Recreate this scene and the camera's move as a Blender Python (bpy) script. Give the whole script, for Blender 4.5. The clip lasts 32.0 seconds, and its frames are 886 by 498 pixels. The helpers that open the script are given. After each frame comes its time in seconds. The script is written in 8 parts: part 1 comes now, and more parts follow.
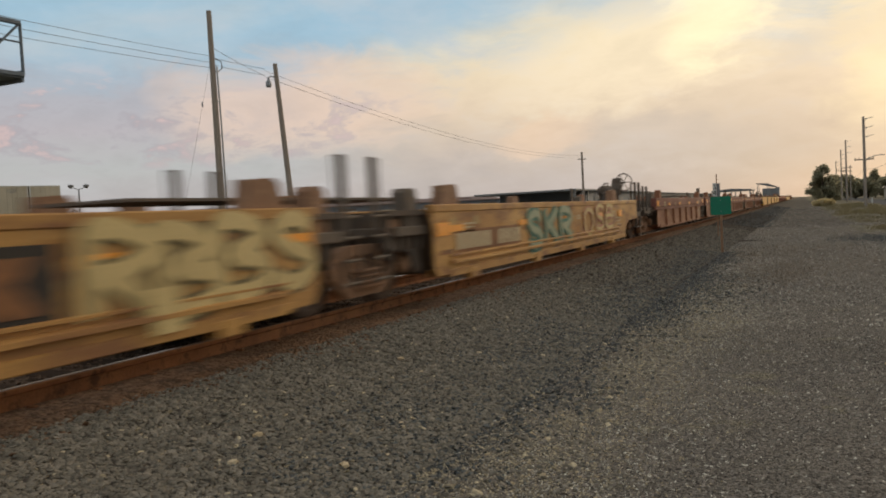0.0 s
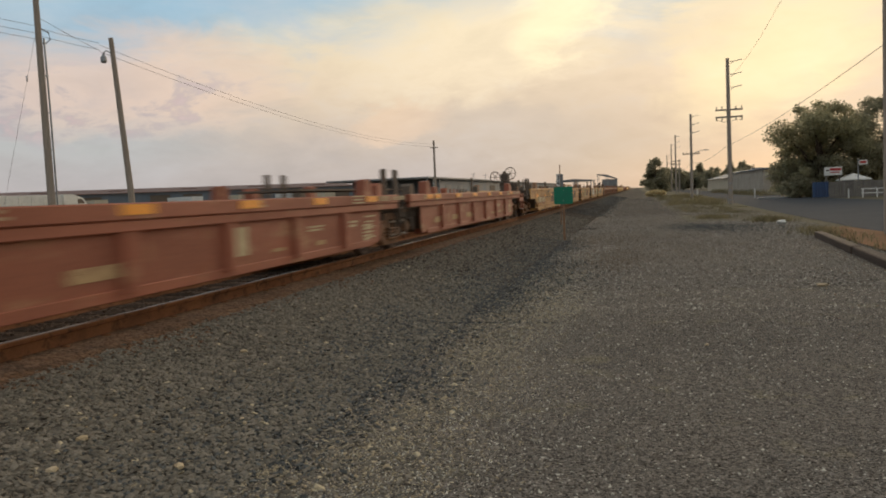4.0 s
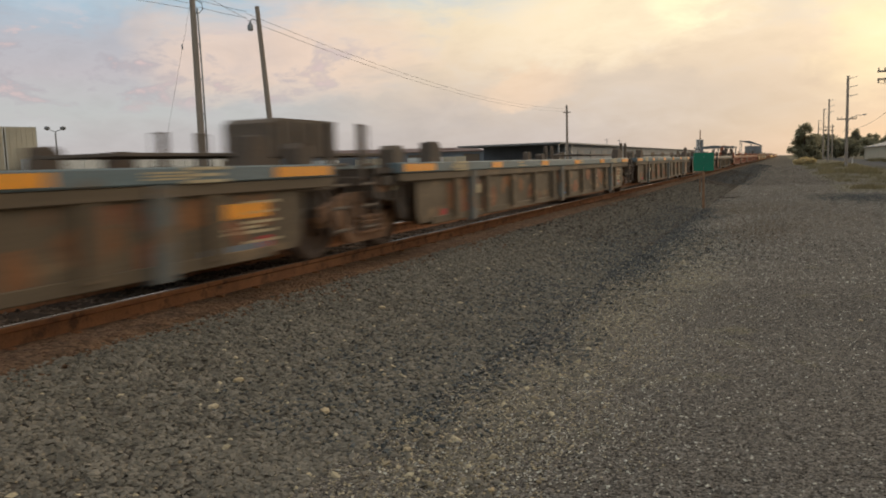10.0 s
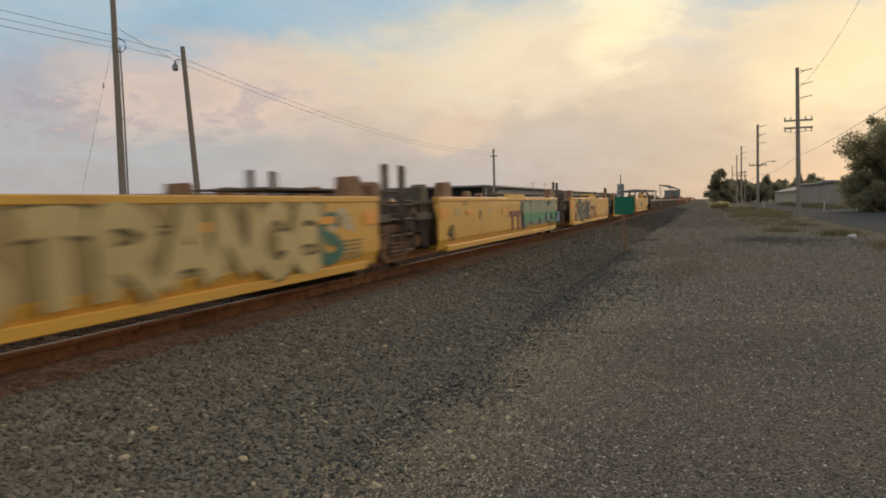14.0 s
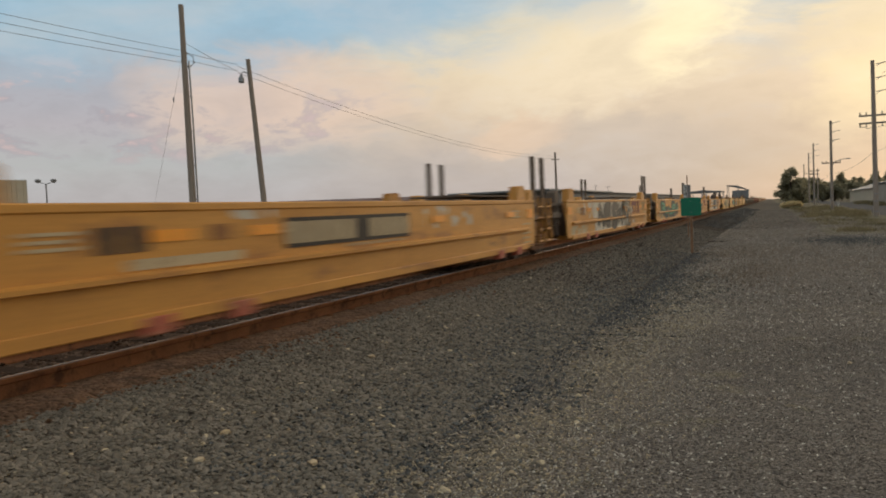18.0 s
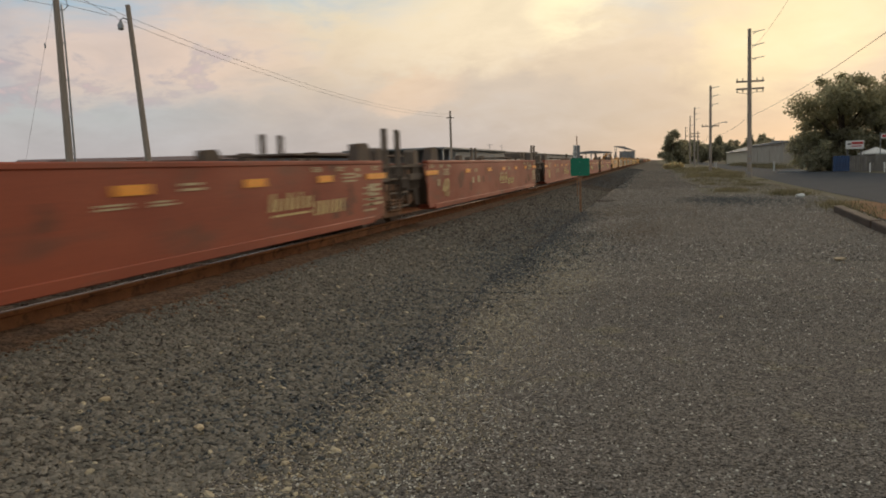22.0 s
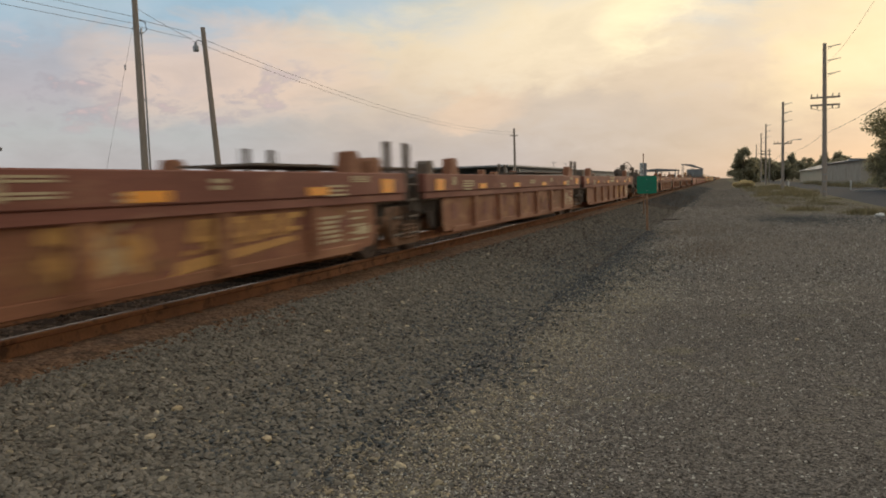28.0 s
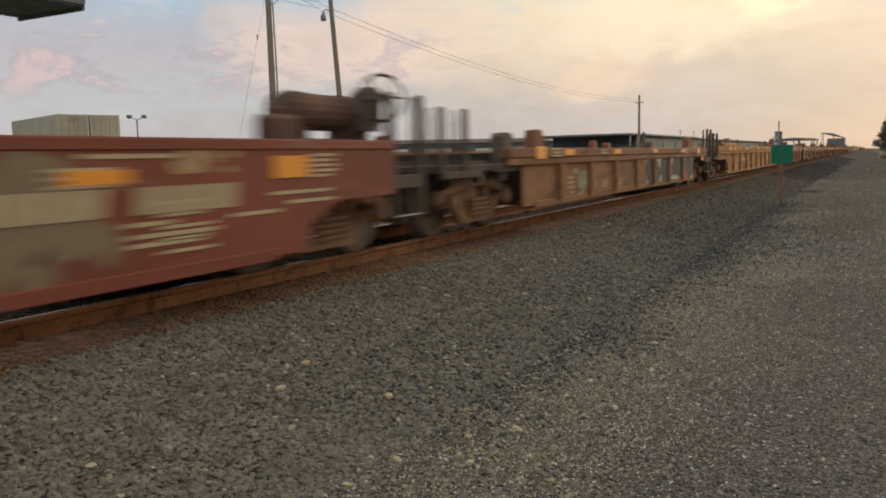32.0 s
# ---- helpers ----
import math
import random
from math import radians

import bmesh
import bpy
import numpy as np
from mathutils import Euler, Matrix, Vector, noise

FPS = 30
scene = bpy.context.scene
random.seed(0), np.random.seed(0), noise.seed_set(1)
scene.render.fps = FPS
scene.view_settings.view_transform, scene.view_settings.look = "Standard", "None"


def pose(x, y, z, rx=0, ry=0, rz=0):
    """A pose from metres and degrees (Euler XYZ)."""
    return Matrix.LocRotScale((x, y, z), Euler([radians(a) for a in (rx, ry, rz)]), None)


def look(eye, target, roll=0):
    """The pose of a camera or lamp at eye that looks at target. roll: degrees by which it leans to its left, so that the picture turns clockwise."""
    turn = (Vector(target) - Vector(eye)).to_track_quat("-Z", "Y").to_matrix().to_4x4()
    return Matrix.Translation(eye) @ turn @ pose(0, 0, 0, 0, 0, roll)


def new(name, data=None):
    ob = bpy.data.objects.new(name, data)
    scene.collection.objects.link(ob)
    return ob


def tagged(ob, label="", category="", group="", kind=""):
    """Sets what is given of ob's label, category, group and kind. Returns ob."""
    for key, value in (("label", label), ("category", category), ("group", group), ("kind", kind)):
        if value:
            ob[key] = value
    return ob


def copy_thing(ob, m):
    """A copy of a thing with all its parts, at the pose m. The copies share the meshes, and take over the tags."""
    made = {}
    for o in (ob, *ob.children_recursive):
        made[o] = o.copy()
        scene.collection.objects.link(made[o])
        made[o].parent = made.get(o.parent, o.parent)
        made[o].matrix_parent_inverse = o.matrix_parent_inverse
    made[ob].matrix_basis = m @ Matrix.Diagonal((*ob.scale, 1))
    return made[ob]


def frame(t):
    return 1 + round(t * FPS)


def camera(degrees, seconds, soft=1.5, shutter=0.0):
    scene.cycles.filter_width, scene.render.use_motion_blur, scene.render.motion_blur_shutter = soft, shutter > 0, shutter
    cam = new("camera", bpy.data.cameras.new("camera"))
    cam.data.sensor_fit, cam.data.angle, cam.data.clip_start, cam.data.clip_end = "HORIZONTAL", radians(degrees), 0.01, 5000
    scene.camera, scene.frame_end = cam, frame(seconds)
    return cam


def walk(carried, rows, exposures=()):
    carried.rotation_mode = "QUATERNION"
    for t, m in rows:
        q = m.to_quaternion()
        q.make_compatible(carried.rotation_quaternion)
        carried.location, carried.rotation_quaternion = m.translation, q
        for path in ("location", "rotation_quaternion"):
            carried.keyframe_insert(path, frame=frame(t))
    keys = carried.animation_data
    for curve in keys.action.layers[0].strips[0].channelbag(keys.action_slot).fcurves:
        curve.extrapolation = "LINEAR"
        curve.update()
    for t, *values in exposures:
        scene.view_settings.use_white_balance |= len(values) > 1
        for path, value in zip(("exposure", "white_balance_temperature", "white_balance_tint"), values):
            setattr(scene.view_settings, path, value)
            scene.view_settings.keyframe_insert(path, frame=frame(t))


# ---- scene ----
cam = camera(59.11, 32.0, soft=1.85, shutter=0.38)

# seconds, x, y, z, and the turn in degrees
PATH = [
    (0, -0.012, -0.032, 1.509, 87.53, 3.02, 24.66), (0.5, -0.016, -0.048, 1.498, 86.23, 2.77, 25.21),
    (1, -0.015, -0.047, 1.511, 83.25, 1.32, 24.34), (1.5, -0.030, -0.029, 1.517, 84.53, 0.43, 22.96),
    (2, -0.033, -0.020, 1.501, 84.27, 0.39, 23.19), (2.5, -0.007, -0.006, 1.515, 83.87, 1.92, 23.19),
    (3, 0.002, 0.028, 1.523, 85.65, 1.16, 17.70), (3.5, 0.010, 0.049, 1.527, 86.06, 2.42, 13.31),
    (5.5, 0.025, 0.009, 1.495, 85.60, 2.03, 17.50), (6, 0.021, 0.026, 1.500, 84.33, 0.99, 16.80),
    (6.5, 0.020, 0.011, 1.502, 84.65, 0.42, 18.92), (7, 0.022, 0.032, 1.495, 84.33, 0.84, 16.72),
    (7.5, -0.002, 0.003, 1.500, 83.79, 1.36, 18.98), (8, -0.051, -0.007, 1.505, 84.89, 3.44, 23.15),
    (8.5, -0.058, -0.019, 1.497, 83.92, 1.82, 23.53), (9, -0.035, -0.008, 1.489, 83.78, 2.46, 24.36),
    (9.5, -0.042, -0.014, 1.493, 83.35, 2.84, 24.18), (10, -0.029, -0.020, 1.498, 83.90, 1.80, 23.41),
    (10.5, -0.027, 0.023, 1.505, 84.10, -0.21, 21.74), (11, -0.029, 0.000, 1.504, 85.54, 0.04, 18.89),
    (11.5, 0.011, -0.036, 1.499, 85.55, 1.04, 18.16), (12, 0.024, -0.066, 1.496, 85.05, 1.55, 18.14),
    (12.5, -0.040, -0.015, 1.484, 86.59, 2.08, 18.82), (13, 0.013, -0.063, 1.490, 88.15, 0.58, 20.77),
    (13.5, 0.032, -0.042, 1.502, 87.60, 2.34, 19.88), (14, 0.028, -0.035, 1.511, 86.81, 1.51, 18.22),
    (14.5, 0.030, -0.026, 1.513, 86.58, 2.02, 17.31), (16.5, 0.030, 0.031, 1.514, 86.03, 1.41, 14.57),
    (17, 0.004, -0.021, 1.497, 86.98, 2.60, 19.06), (17.5, 0.001, 0.008, 1.497, 87.94, 2.24, 19.13),
    (18, 0.002, -0.023, 1.500, 87.35, 2.48, 22.73), (18.5, 0.024, -0.021, 1.496, 87.29, 3.02, 22.89),
    (19, -0.051, -0.006, 1.489, 84.39, 2.62, 22.11), (19.5, 0.016, 0.037, 1.510, 84.81, 1.47, 14.93),
    (20, -0.004, 0.032, 1.513, 85.55, 1.68, 13.25), (20.5, -0.004, 0.029, 1.515, 85.45, 2.42, 14.44),
    (21, 0.005, 0.023, 1.516, 86.00, 2.70, 15.47), (21.5, 0.017, 0.014, 1.500, 84.86, 2.44, 15.88),
    (22, 0.019, 0.009, 1.511, 83.98, 1.89, 15.08), (22.5, 0.031, 0.003, 1.508, 84.26, 1.49, 14.96),
    (23, 0.019, 0.011, 1.511, 85.14, 1.66, 15.31), (23.5, 0.015, 0.012, 1.505, 85.17, 2.44, 15.85),
    (24, 0.009, 0.018, 1.508, 85.16, 1.54, 15.39), (24.5, 0.008, 0.025, 1.511, 85.37, 1.87, 15.75),
    (25, -0.002, 0.028, 1.505, 85.47, 1.64, 16.68), (25.5, -0.004, 0.032, 1.511, 85.20, 1.21, 16.83),
    (27.5, -0.008, 0.017, 1.508, 85.09, 1.83, 18.97), (28, -0.007, 0.009, 1.502, 85.41, 1.73, 19.70),
    (28.5, -0.001, 0.005, 1.507, 85.44, 1.95, 20.61), (29, -0.001, -0.005, 1.502, 85.39, 1.38, 21.22),
    (29.5, -0.009, -0.014, 1.509, 85.54, 2.31, 22.85), (30, -0.024, -0.011, 1.496, 85.22, 1.42, 24.92),
    (30.5, -0.007, -0.016, 1.479, 84.94, 2.31, 29.39), (31, -0.021, -0.012, 1.497, 84.14, 2.04, 29.79),
    (31.5, -0.011, -0.023, 1.480, 83.72, 0.83, 28.96), (32, -0.013, -0.026, 1.491, 83.32, 1.29, 28.40),
]
walk(cam, [(t, pose(x, y, z, rx, ry, rz)) for t, x, y, z, rx, ry, rz in PATH],
     [(0.0, 0.15), (1.0, 0.22), (2.0, 0.22), (3.0, 0.20), (6.0, 0.09), (9.0, 0.19), (10.0, 0.25), (11.0, 0.16), (14.0, 0.06), (18.0, 0.08), (20.0, 0.12), (29.0, 0.14), (30.0, 0.23), (31.0, 0.19), (32.0, 0.28)])

# ---- sky and sun ----
world = bpy.data.worlds.new("dusk_sky")
scene.world = world
world.use_nodes = True
wn, wl = world.node_tree.nodes, world.node_tree.links
wn.clear()


def wmath(op, a, b=None, clamp=False):
    n = wn.new("ShaderNodeMath")
    n.operation, n.use_clamp = op, clamp
    for i, v in enumerate((a, b)):
        if v is None:
            continue
        if isinstance(v, (int, float)):
            n.inputs[i].default_value = v
        else:
            wl.new(v, n.inputs[i])
    return n.outputs[0]


def wrange(v, a, b):
    n = wn.new("ShaderNodeMapRange")
    n.interpolation_type = "SMOOTHSTEP"
    n.inputs["From Min"].default_value, n.inputs["From Max"].default_value = a, b
    wl.new(v, n.inputs["Value"])
    return n.outputs["Result"]


def wmix(fac, a, b):
    n = wn.new("ShaderNodeMix")
    n.data_type = "RGBA"
    if isinstance(fac, float):
        n.inputs["Factor"].default_value = fac
    else:
        wl.new(fac, n.inputs["Factor"])
    for key, v in (("A", a), ("B", b)):
        sock = [i for i in n.inputs if i.name == key and i.type == "RGBA"][0]
        if isinstance(v, tuple):
            sock.default_value = (*v, 1)
        else:
            wl.new(v, sock)
    return [o for o in n.outputs if o.type == "RGBA"][0]


def wramp(v, stops):
    n = wn.new("ShaderNodeValToRGB")
    wl.new(v, n.inputs[0])
    els = n.color_ramp.elements
    els[0].position, els[0].color = stops[0][0], (*stops[0][1], 1)
    els[1].position, els[1].color = stops[-1][0], (*stops[-1][1], 1)
    for p, c in stops[1:-1]:
        els.new(p).color = (*c, 1)
    return n.outputs[0]


tc = wn.new("ShaderNodeTexCoord")
sep = wn.new("ShaderNodeSeparateXYZ")
wl.new(tc.outputs["Generated"], sep.inputs[0])
dx, dy, dz = sep.outputs
# azimuth, degrees to the right of the track's far end
az = wmath("MULTIPLY", wmath("ARCTAN2", dx, dy), 57.2958)
el = wmath("MULTIPLY", wmath("ARCSINE", dz), 57.2958)

# cloud texture, drawn out along the horizon
warp = wn.new("ShaderNodeMapping")
warp.inputs["Scale"].default_value = (1.0, 1.0, 2.6)
wl.new(tc.outputs["Generated"], warp.inputs[0])


def cloud(scale, detail, rough, dist):
    n = wn.new("ShaderNodeTexNoise")
    n.inputs["Scale"].default_value, n.inputs["Detail"].default_value = scale, detail
    n.inputs["Roughness"].default_value, n.inputs["Distortion"].default_value = rough, dist
    wl.new(warp.outputs[0], n.inputs["Vector"])
    return n.outputs["Fac"]


big, mid, fine = cloud(2.3, 5, 0.55, 0.4), cloud(6.5, 6, 0.6, 0.5), cloud(17.0, 5, 0.6, 0.3)
elev = wmath("DIVIDE", el, 40.0, True)
wob = wmath("MULTIPLY", wmath("SUBTRACT", big, 0.5), 40.0)
wobe = wmath("MULTIPLY", wmath("SUBTRACT", mid, 0.5), 9.0)
azw = wmath("ADD", az, wob)
elw = wmath("ADD", el, wobe)
cool = wramp(elev, [(0.0, (0.40, 0.38, 0.37)), (0.05, (0.42, 0.425, 0.44)), (0.10, (0.46, 0.485, 0.48)), (0.17, (0.46, 0.43, 0.455)), (0.26, (0.41, 0.43, 0.48)),
                    (0.36, (0.38, 0.48, 0.56)), (0.5, (0.34, 0.49, 0.59)), (0.7, (0.42, 0.46, 0.50)), (1.0, (0.46, 0.48, 0.50))])
warm = wramp(elev, [(0.0, (0.45, 0.385, 0.335)), (0.05, (0.53, 0.445, 0.375)), (0.11, (0.62, 0.50, 0.40)), (0.20, (0.74, 0.595, 0.44)), (0.30, (0.84, 0.70, 0.48)),
                    (0.42, (0.72, 0.68, 0.56)), (0.55, (0.62, 0.59, 0.52)), (0.75, (0.60, 0.555, 0.48)), (1.0, (0.57, 0.53, 0.47))])
side = wmath("MULTIPLY", wrange(azw, -40.0, -18.0), wmath("SUBTRACT", 1.0, wrange(azw, 105.0, 176.0)))
base = wmix(side, cool, warm)
# blue breaks high up
high = wmath("MULTIPLY", wrange(wmath("SUBTRACT", elw, wmath("MULTIPLY", wrange(az, -32.0, -8.0), 2.5)), 8.6, 13.6), wmath("SUBTRACT", 1.0, wrange(el, 24.0, 40.0)))
base = wmix(wmath("MULTIPLY", high, 0.94), base, wmix(wrange(big, 0.4, 0.6), (0.33, 0.50, 0.62), (0.44, 0.54, 0.60)))
# peach and pink undersides away from the glow
px_ = wmath("DIVIDE", wmath("ADD", azw, 34.0), 15.0)
py_ = wmath("DIVIDE", wmath("SUBTRACT", elw, 8.0), 4.2)
peach = wmath("SUBTRACT", 1.0, wmath("ADD", wmath("MULTIPLY", px_, px_), wmath("MULTIPLY", py_, py_)), True)
base = wmix(wmath("MULTIPLY", peach, 0.60), base, (0.88, 0.63, 0.46))
mauve = wmath("MULTIPLY", wrange(wmath("ADD", wmath("MULTIPLY", mid, 0.6), wmath("MULTIPLY", fine, 0.4)), 0.49, 0.58), wmath("MULTIPLY", wrange(el, 3.2, 5.2), wmath("SUBTRACT", 1.0, wrange(el, 7.5, 10.5))))
base = wmix(wmath("MULTIPLY", wmath("MULTIPLY", mauve, wmath("SUBTRACT", 1.0, side)), 0.75), base, (0.335, 0.30, 0.335))
pink = wmath("MULTIPLY", wrange(wmath("ADD", wmath("MULTIPLY", mid, 0.7), wmath("MULTIPLY", fine, 0.3)), 0.535, 0.60), wmath("MULTIPLY", wrange(el, 3.5, 6.0), wmath("SUBTRACT", 1.0, wrange(el, 8.5, 12.0))))
base = wmix(wmath("MULTIPLY", wmath("MULTIPLY", pink, wmath("SUBTRACT", 1.0, side)), 0.6), base, (0.72, 0.48, 0.44))
# grey banks that drift across
bank = wrange(wmath("ADD", wmath("MULTIPLY", mid, 0.65), wmath("MULTIPLY", fine, 0.35)), 0.47, 0.62)
base = wmix(wmath("MULTIPLY", bank, 0.26), base, (0.45, 0.45, 0.47))
# the lit cloud over the set sun: a long streak, and a lower patch beside it


def blob(a0, e0, ra, re, turn):
    c, s = math.cos(radians(turn)), math.sin(radians(turn))
    a, e = wmath("ADD", az, wmath("MULTIPLY", wobe, 0.9)), wmath("ADD", el, wmath("MULTIPLY", wmath("SUBTRACT", fine, 0.5), 5.0))
    a, e = wmath("SUBTRACT", a, a0), wmath("SUBTRACT", e, e0)
    u = wmath("DIVIDE", wmath("ADD", wmath("MULTIPLY", a, c), wmath("MULTIPLY", e, s)), ra)
    v = wmath("DIVIDE", wmath("SUBTRACT", wmath("MULTIPLY", e, c), wmath("MULTIPLY", a, s)), re)
    d = wmath("SUBTRACT", 1.0, wmath("ADD", wmath("MULTIPLY", u, u), wmath("MULTIPLY", v, v)), True)
    return wrange(d, 0.0, 1.0)


base = wmix(wmath("MULTIPLY", blob(-9.0, 11.0, 15.0, 4.6, 14.0), 0.55), base, (0.95, 0.79, 0.55))
base = wmix(wmath("MULTIPLY", blob(-4.0, 13.5, 7.5, 3.6, 38.0), 0.75), base, (1.08, 0.92, 0.58))
base = wmix(wmath("MULTIPLY", blob(8.5, 7.8, 9.0, 5.0, 20.0), 0.58), base, (1.02, 0.83, 0.48))
# grey haze low over the far end of the track
base = wmix(wmath("MULTIPLY", wmath("MULTIPLY", wmath("SUBTRACT", 1.0, wrange(el, 1.2, 7.6)), wrange(az, -16.0, -3.0)), 0.84), base, (0.475, 0.410, 0.352))
# cool grey bank along the horizon beyond the yard
base = wmix(wmath("MULTIPLY", wmath("MULTIPLY", wmath("SUBTRACT", 1.0, wrange(elw, 1.4, 7.0)), wmath("SUBTRACT", 1.0, wrange(az, -16.0, -1.0))), 0.66), base, (0.455, 0.42, 0.425))
base = wmix(wmath("MULTIPLY", blob(-17.0, 5.3, 4.5, 2.0, 5.0), 0.5), base, (0.82, 0.58, 0.40))
base = wmix(wmath("MULTIPLY", blob(-9.0, 4.5, 9.0, 2.2, -8.0), 0.3), base, (0.56, 0.49, 0.44))

# fine wisps
wisp = wn.new("ShaderNodeHueSaturation")
wl.new(base, wisp.inputs["Color"])
wl.new(wmath("ADD", 0.78, wmath("MULTIPLY", wmath("ADD", wmath("MULTIPLY", fine, 0.55), wmath("MULTIPLY", mid, 0.45)), 0.46)), wisp.inputs["Value"])
base = wisp.outputs[0]

sky = wn.new("ShaderNodeTexSky")
sky.sky_type, sky.sun_disc, sky.sun_elevation, sky.sun_rotation = "NISHITA", False, radians(6), radians(13)
clear_bg = wn.new("ShaderNodeBackground")
clear_bg.inputs["Strength"].default_value = 0.10
wl.new(sky.outputs[0], clear_bg.inputs[0])
cloud_bg = wn.new("ShaderNodeBackground")
cloud_bg.inputs["Strength"].default_value = 1.0
wl.new(base, cloud_bg.inputs[0])
both = wn.new("ShaderNodeMixShader")
both.inputs[0].default_value = 0.94
wl.new(clear_bg.outputs[0], both.inputs[1])
wl.new(cloud_bg.outputs[0], both.inputs[2])
wout = wn.new("ShaderNodeOutputWorld")
wl.new(both.outputs[0], wout.inputs[0])

sun = new("sun", bpy.data.lights.new("sun", "SUN"))
sun.data.energy, sun.data.angle, sun.data.color = 0.9, radians(24), (1.0, 0.76, 0.50)
sun.matrix_world = look((14, 60, 16), (0, 0, 0))

# ---- materials ----
def material(name, c1, c2, rough=0.7, scale=6.0, fine_scale=60.0, bump=0.2, metal=0.0, spot=None, spot_at=0.6, stretch=(1, 1, 1),
             by_island=0.0, by_object=0.0, depth=0.01, speckle=0.0, speck_amp=0.45, through_light=0.0, gloss=0.3):
    """Two colours mixed by a coarse noise, a fine grain, optional stains and relief."""
    m = bpy.data.materials.new(name)
    m.use_nodes = True
    nt = m.node_tree
    n, l = nt.nodes, nt.links
    bsdf = n["Principled BSDF"]
    co = n.new("ShaderNodeTexCoord")
    mp = n.new("ShaderNodeMapping")
    mp.inputs["Scale"].default_value = stretch
    info = n.new("ShaderNodeObjectInfo")
    shift = n.new("ShaderNodeVectorMath")
    shift.operation = "MULTIPLY_ADD"
    shift.inputs[1].default_value = (37.0, 53.0, 29.0)
    comb = n.new("ShaderNodeCombineXYZ")
    for i in range(3):
        l.new(info.outputs["Random"], comb.inputs[i])
    l.new(comb.outputs[0], shift.inputs[0])
    l.new(co.outputs["Object"], shift.inputs[2])
    l.new(shift.outputs[0], mp.inputs[0])

    def tex(s, d):
        t = n.new("ShaderNodeTexNoise")
        t.inputs["Scale"].default_value, t.inputs["Detail"].default_value, t.inputs["Roughness"].default_value = s, d, 0.62
        l.new(mp.outputs[0], t.inputs["Vector"])
        return t.outputs["Fac"]

    def mixc(fac, a, b):
        x = n.new("ShaderNodeMix")
        x.data_type = "RGBA"
        ins = [i for i in x.inputs if i.type == "RGBA"]
        if isinstance(fac, float):
            x.inputs["Factor"].default_value = fac
        else:
            l.new(fac, x.inputs["Factor"])
        for s_, v in zip(ins, (a, b)):
            if isinstance(v, tuple):
                s_.default_value = (*v, 1)
            else:
                l.new(v, s_)
        return [o for o in x.outputs if o.type == "RGBA"][0]

    def rng(v, a, b, c=0.0, d=1.0):
        r = n.new("ShaderNodeMapRange")
        r.inputs["From Min"].default_value, r.inputs["From Max"].default_value = a, b
        r.inputs["To Min"].default_value, r.inputs["To Max"].default_value = c, d
        l.new(v, r.inputs["Value"])
        return r.outputs["Result"]

    coarse, grain = tex(scale, 5), tex(fine_scale, 3)
    col = mixc(rng(coarse, 0.35, 0.65), c1, c2)
    if spot:
        stain = tex(scale * 2.3, 6)
        col = mixc(rng(stain, spot_at - 0.06, spot_at + 0.06), col, spot)
    hsv = n.new("ShaderNodeHueSaturation")
    l.new(col, hsv.inputs["Color"])
    val = rng(grain, 0.2, 0.8, 0.82, 1.18)
    if by_island or by_object:
        src = n.new("ShaderNodeNewGeometry").outputs["Random Per Island"] if by_island else info.outputs["Random"]
        amp = by_island or by_object
        mul = n.new("ShaderNodeMath")
        mul.operation = "MULTIPLY"
        l.new(val, mul.inputs[0])
        l.new(rng(src, 0, 1, 1 - amp, 1 + amp), mul.inputs[1])
        val = mul.outputs[0]
    height = grain
    if speckle:
        cells = n.new("ShaderNodeTexVoronoi")
        cells.inputs["Scale"].default_value = speckle
        l.new(co.outputs["Object"], cells.inputs["Vector"])
        sepc = n.new("ShaderNodeSeparateColor")
        l.new(cells.outputs["Color"], sepc.inputs[0])
        mul2 = n.new("ShaderNodeMath")
        mul2.operation = "MULTIPLY"
        l.new(val, mul2.inputs[0])
        l.new(rng(sepc.outputs[0], 0, 1, 1 - speck_amp, 1 + speck_amp), mul2.inputs[1])
        val = mul2.outputs[0]
        height = rng(cells.outputs["Distance"], 0, 0.6, 1, 0)
    l.new(val, hsv.inputs["Value"])
    l.new(hsv.outputs[0], bsdf.inputs["Base Color"])
    l.new(rng(coarse, 0.3, 0.7, max(rough - 0.12, 0.05), min(rough + 0.1, 1.0)), bsdf.inputs["Roughness"])
    bsdf.inputs["Metallic"].default_value = metal
    if bump:
        b = n.new("ShaderNodeBump")
        b.inputs["Strength"].default_value, b.inputs["Distance"].default_value = bump, depth
        l.new(height, b.inputs["Height"])
        l.new(b.outputs[0], bsdf.inputs["Normal"])
    if rough > 0.45 and not metal:
        bsdf.inputs["Specular IOR Level"].default_value = gloss
    if through_light:
        thin = n.new("ShaderNodeBsdfTranslucent")
        bright = n.new("ShaderNodeHueSaturation")
        # foliage: transmitted colour lightened, with distant haze put into it
        bright.inputs["Value"].default_value = 3.4
        l.new(hsv.outputs[0], bright.inputs["Color"])
        l.new(bright.outputs[0], thin.inputs["Color"])
        mixs = n.new("ShaderNodeMixShader")
        mixs.inputs[0].default_value = through_light
        l.new(bsdf.outputs[0], mixs.inputs[1])
        l.new(thin.outputs[0], mixs.inputs[2])
        l.new(mixs.outputs[0], n["Material Output"].inputs["Surface"])
    return m


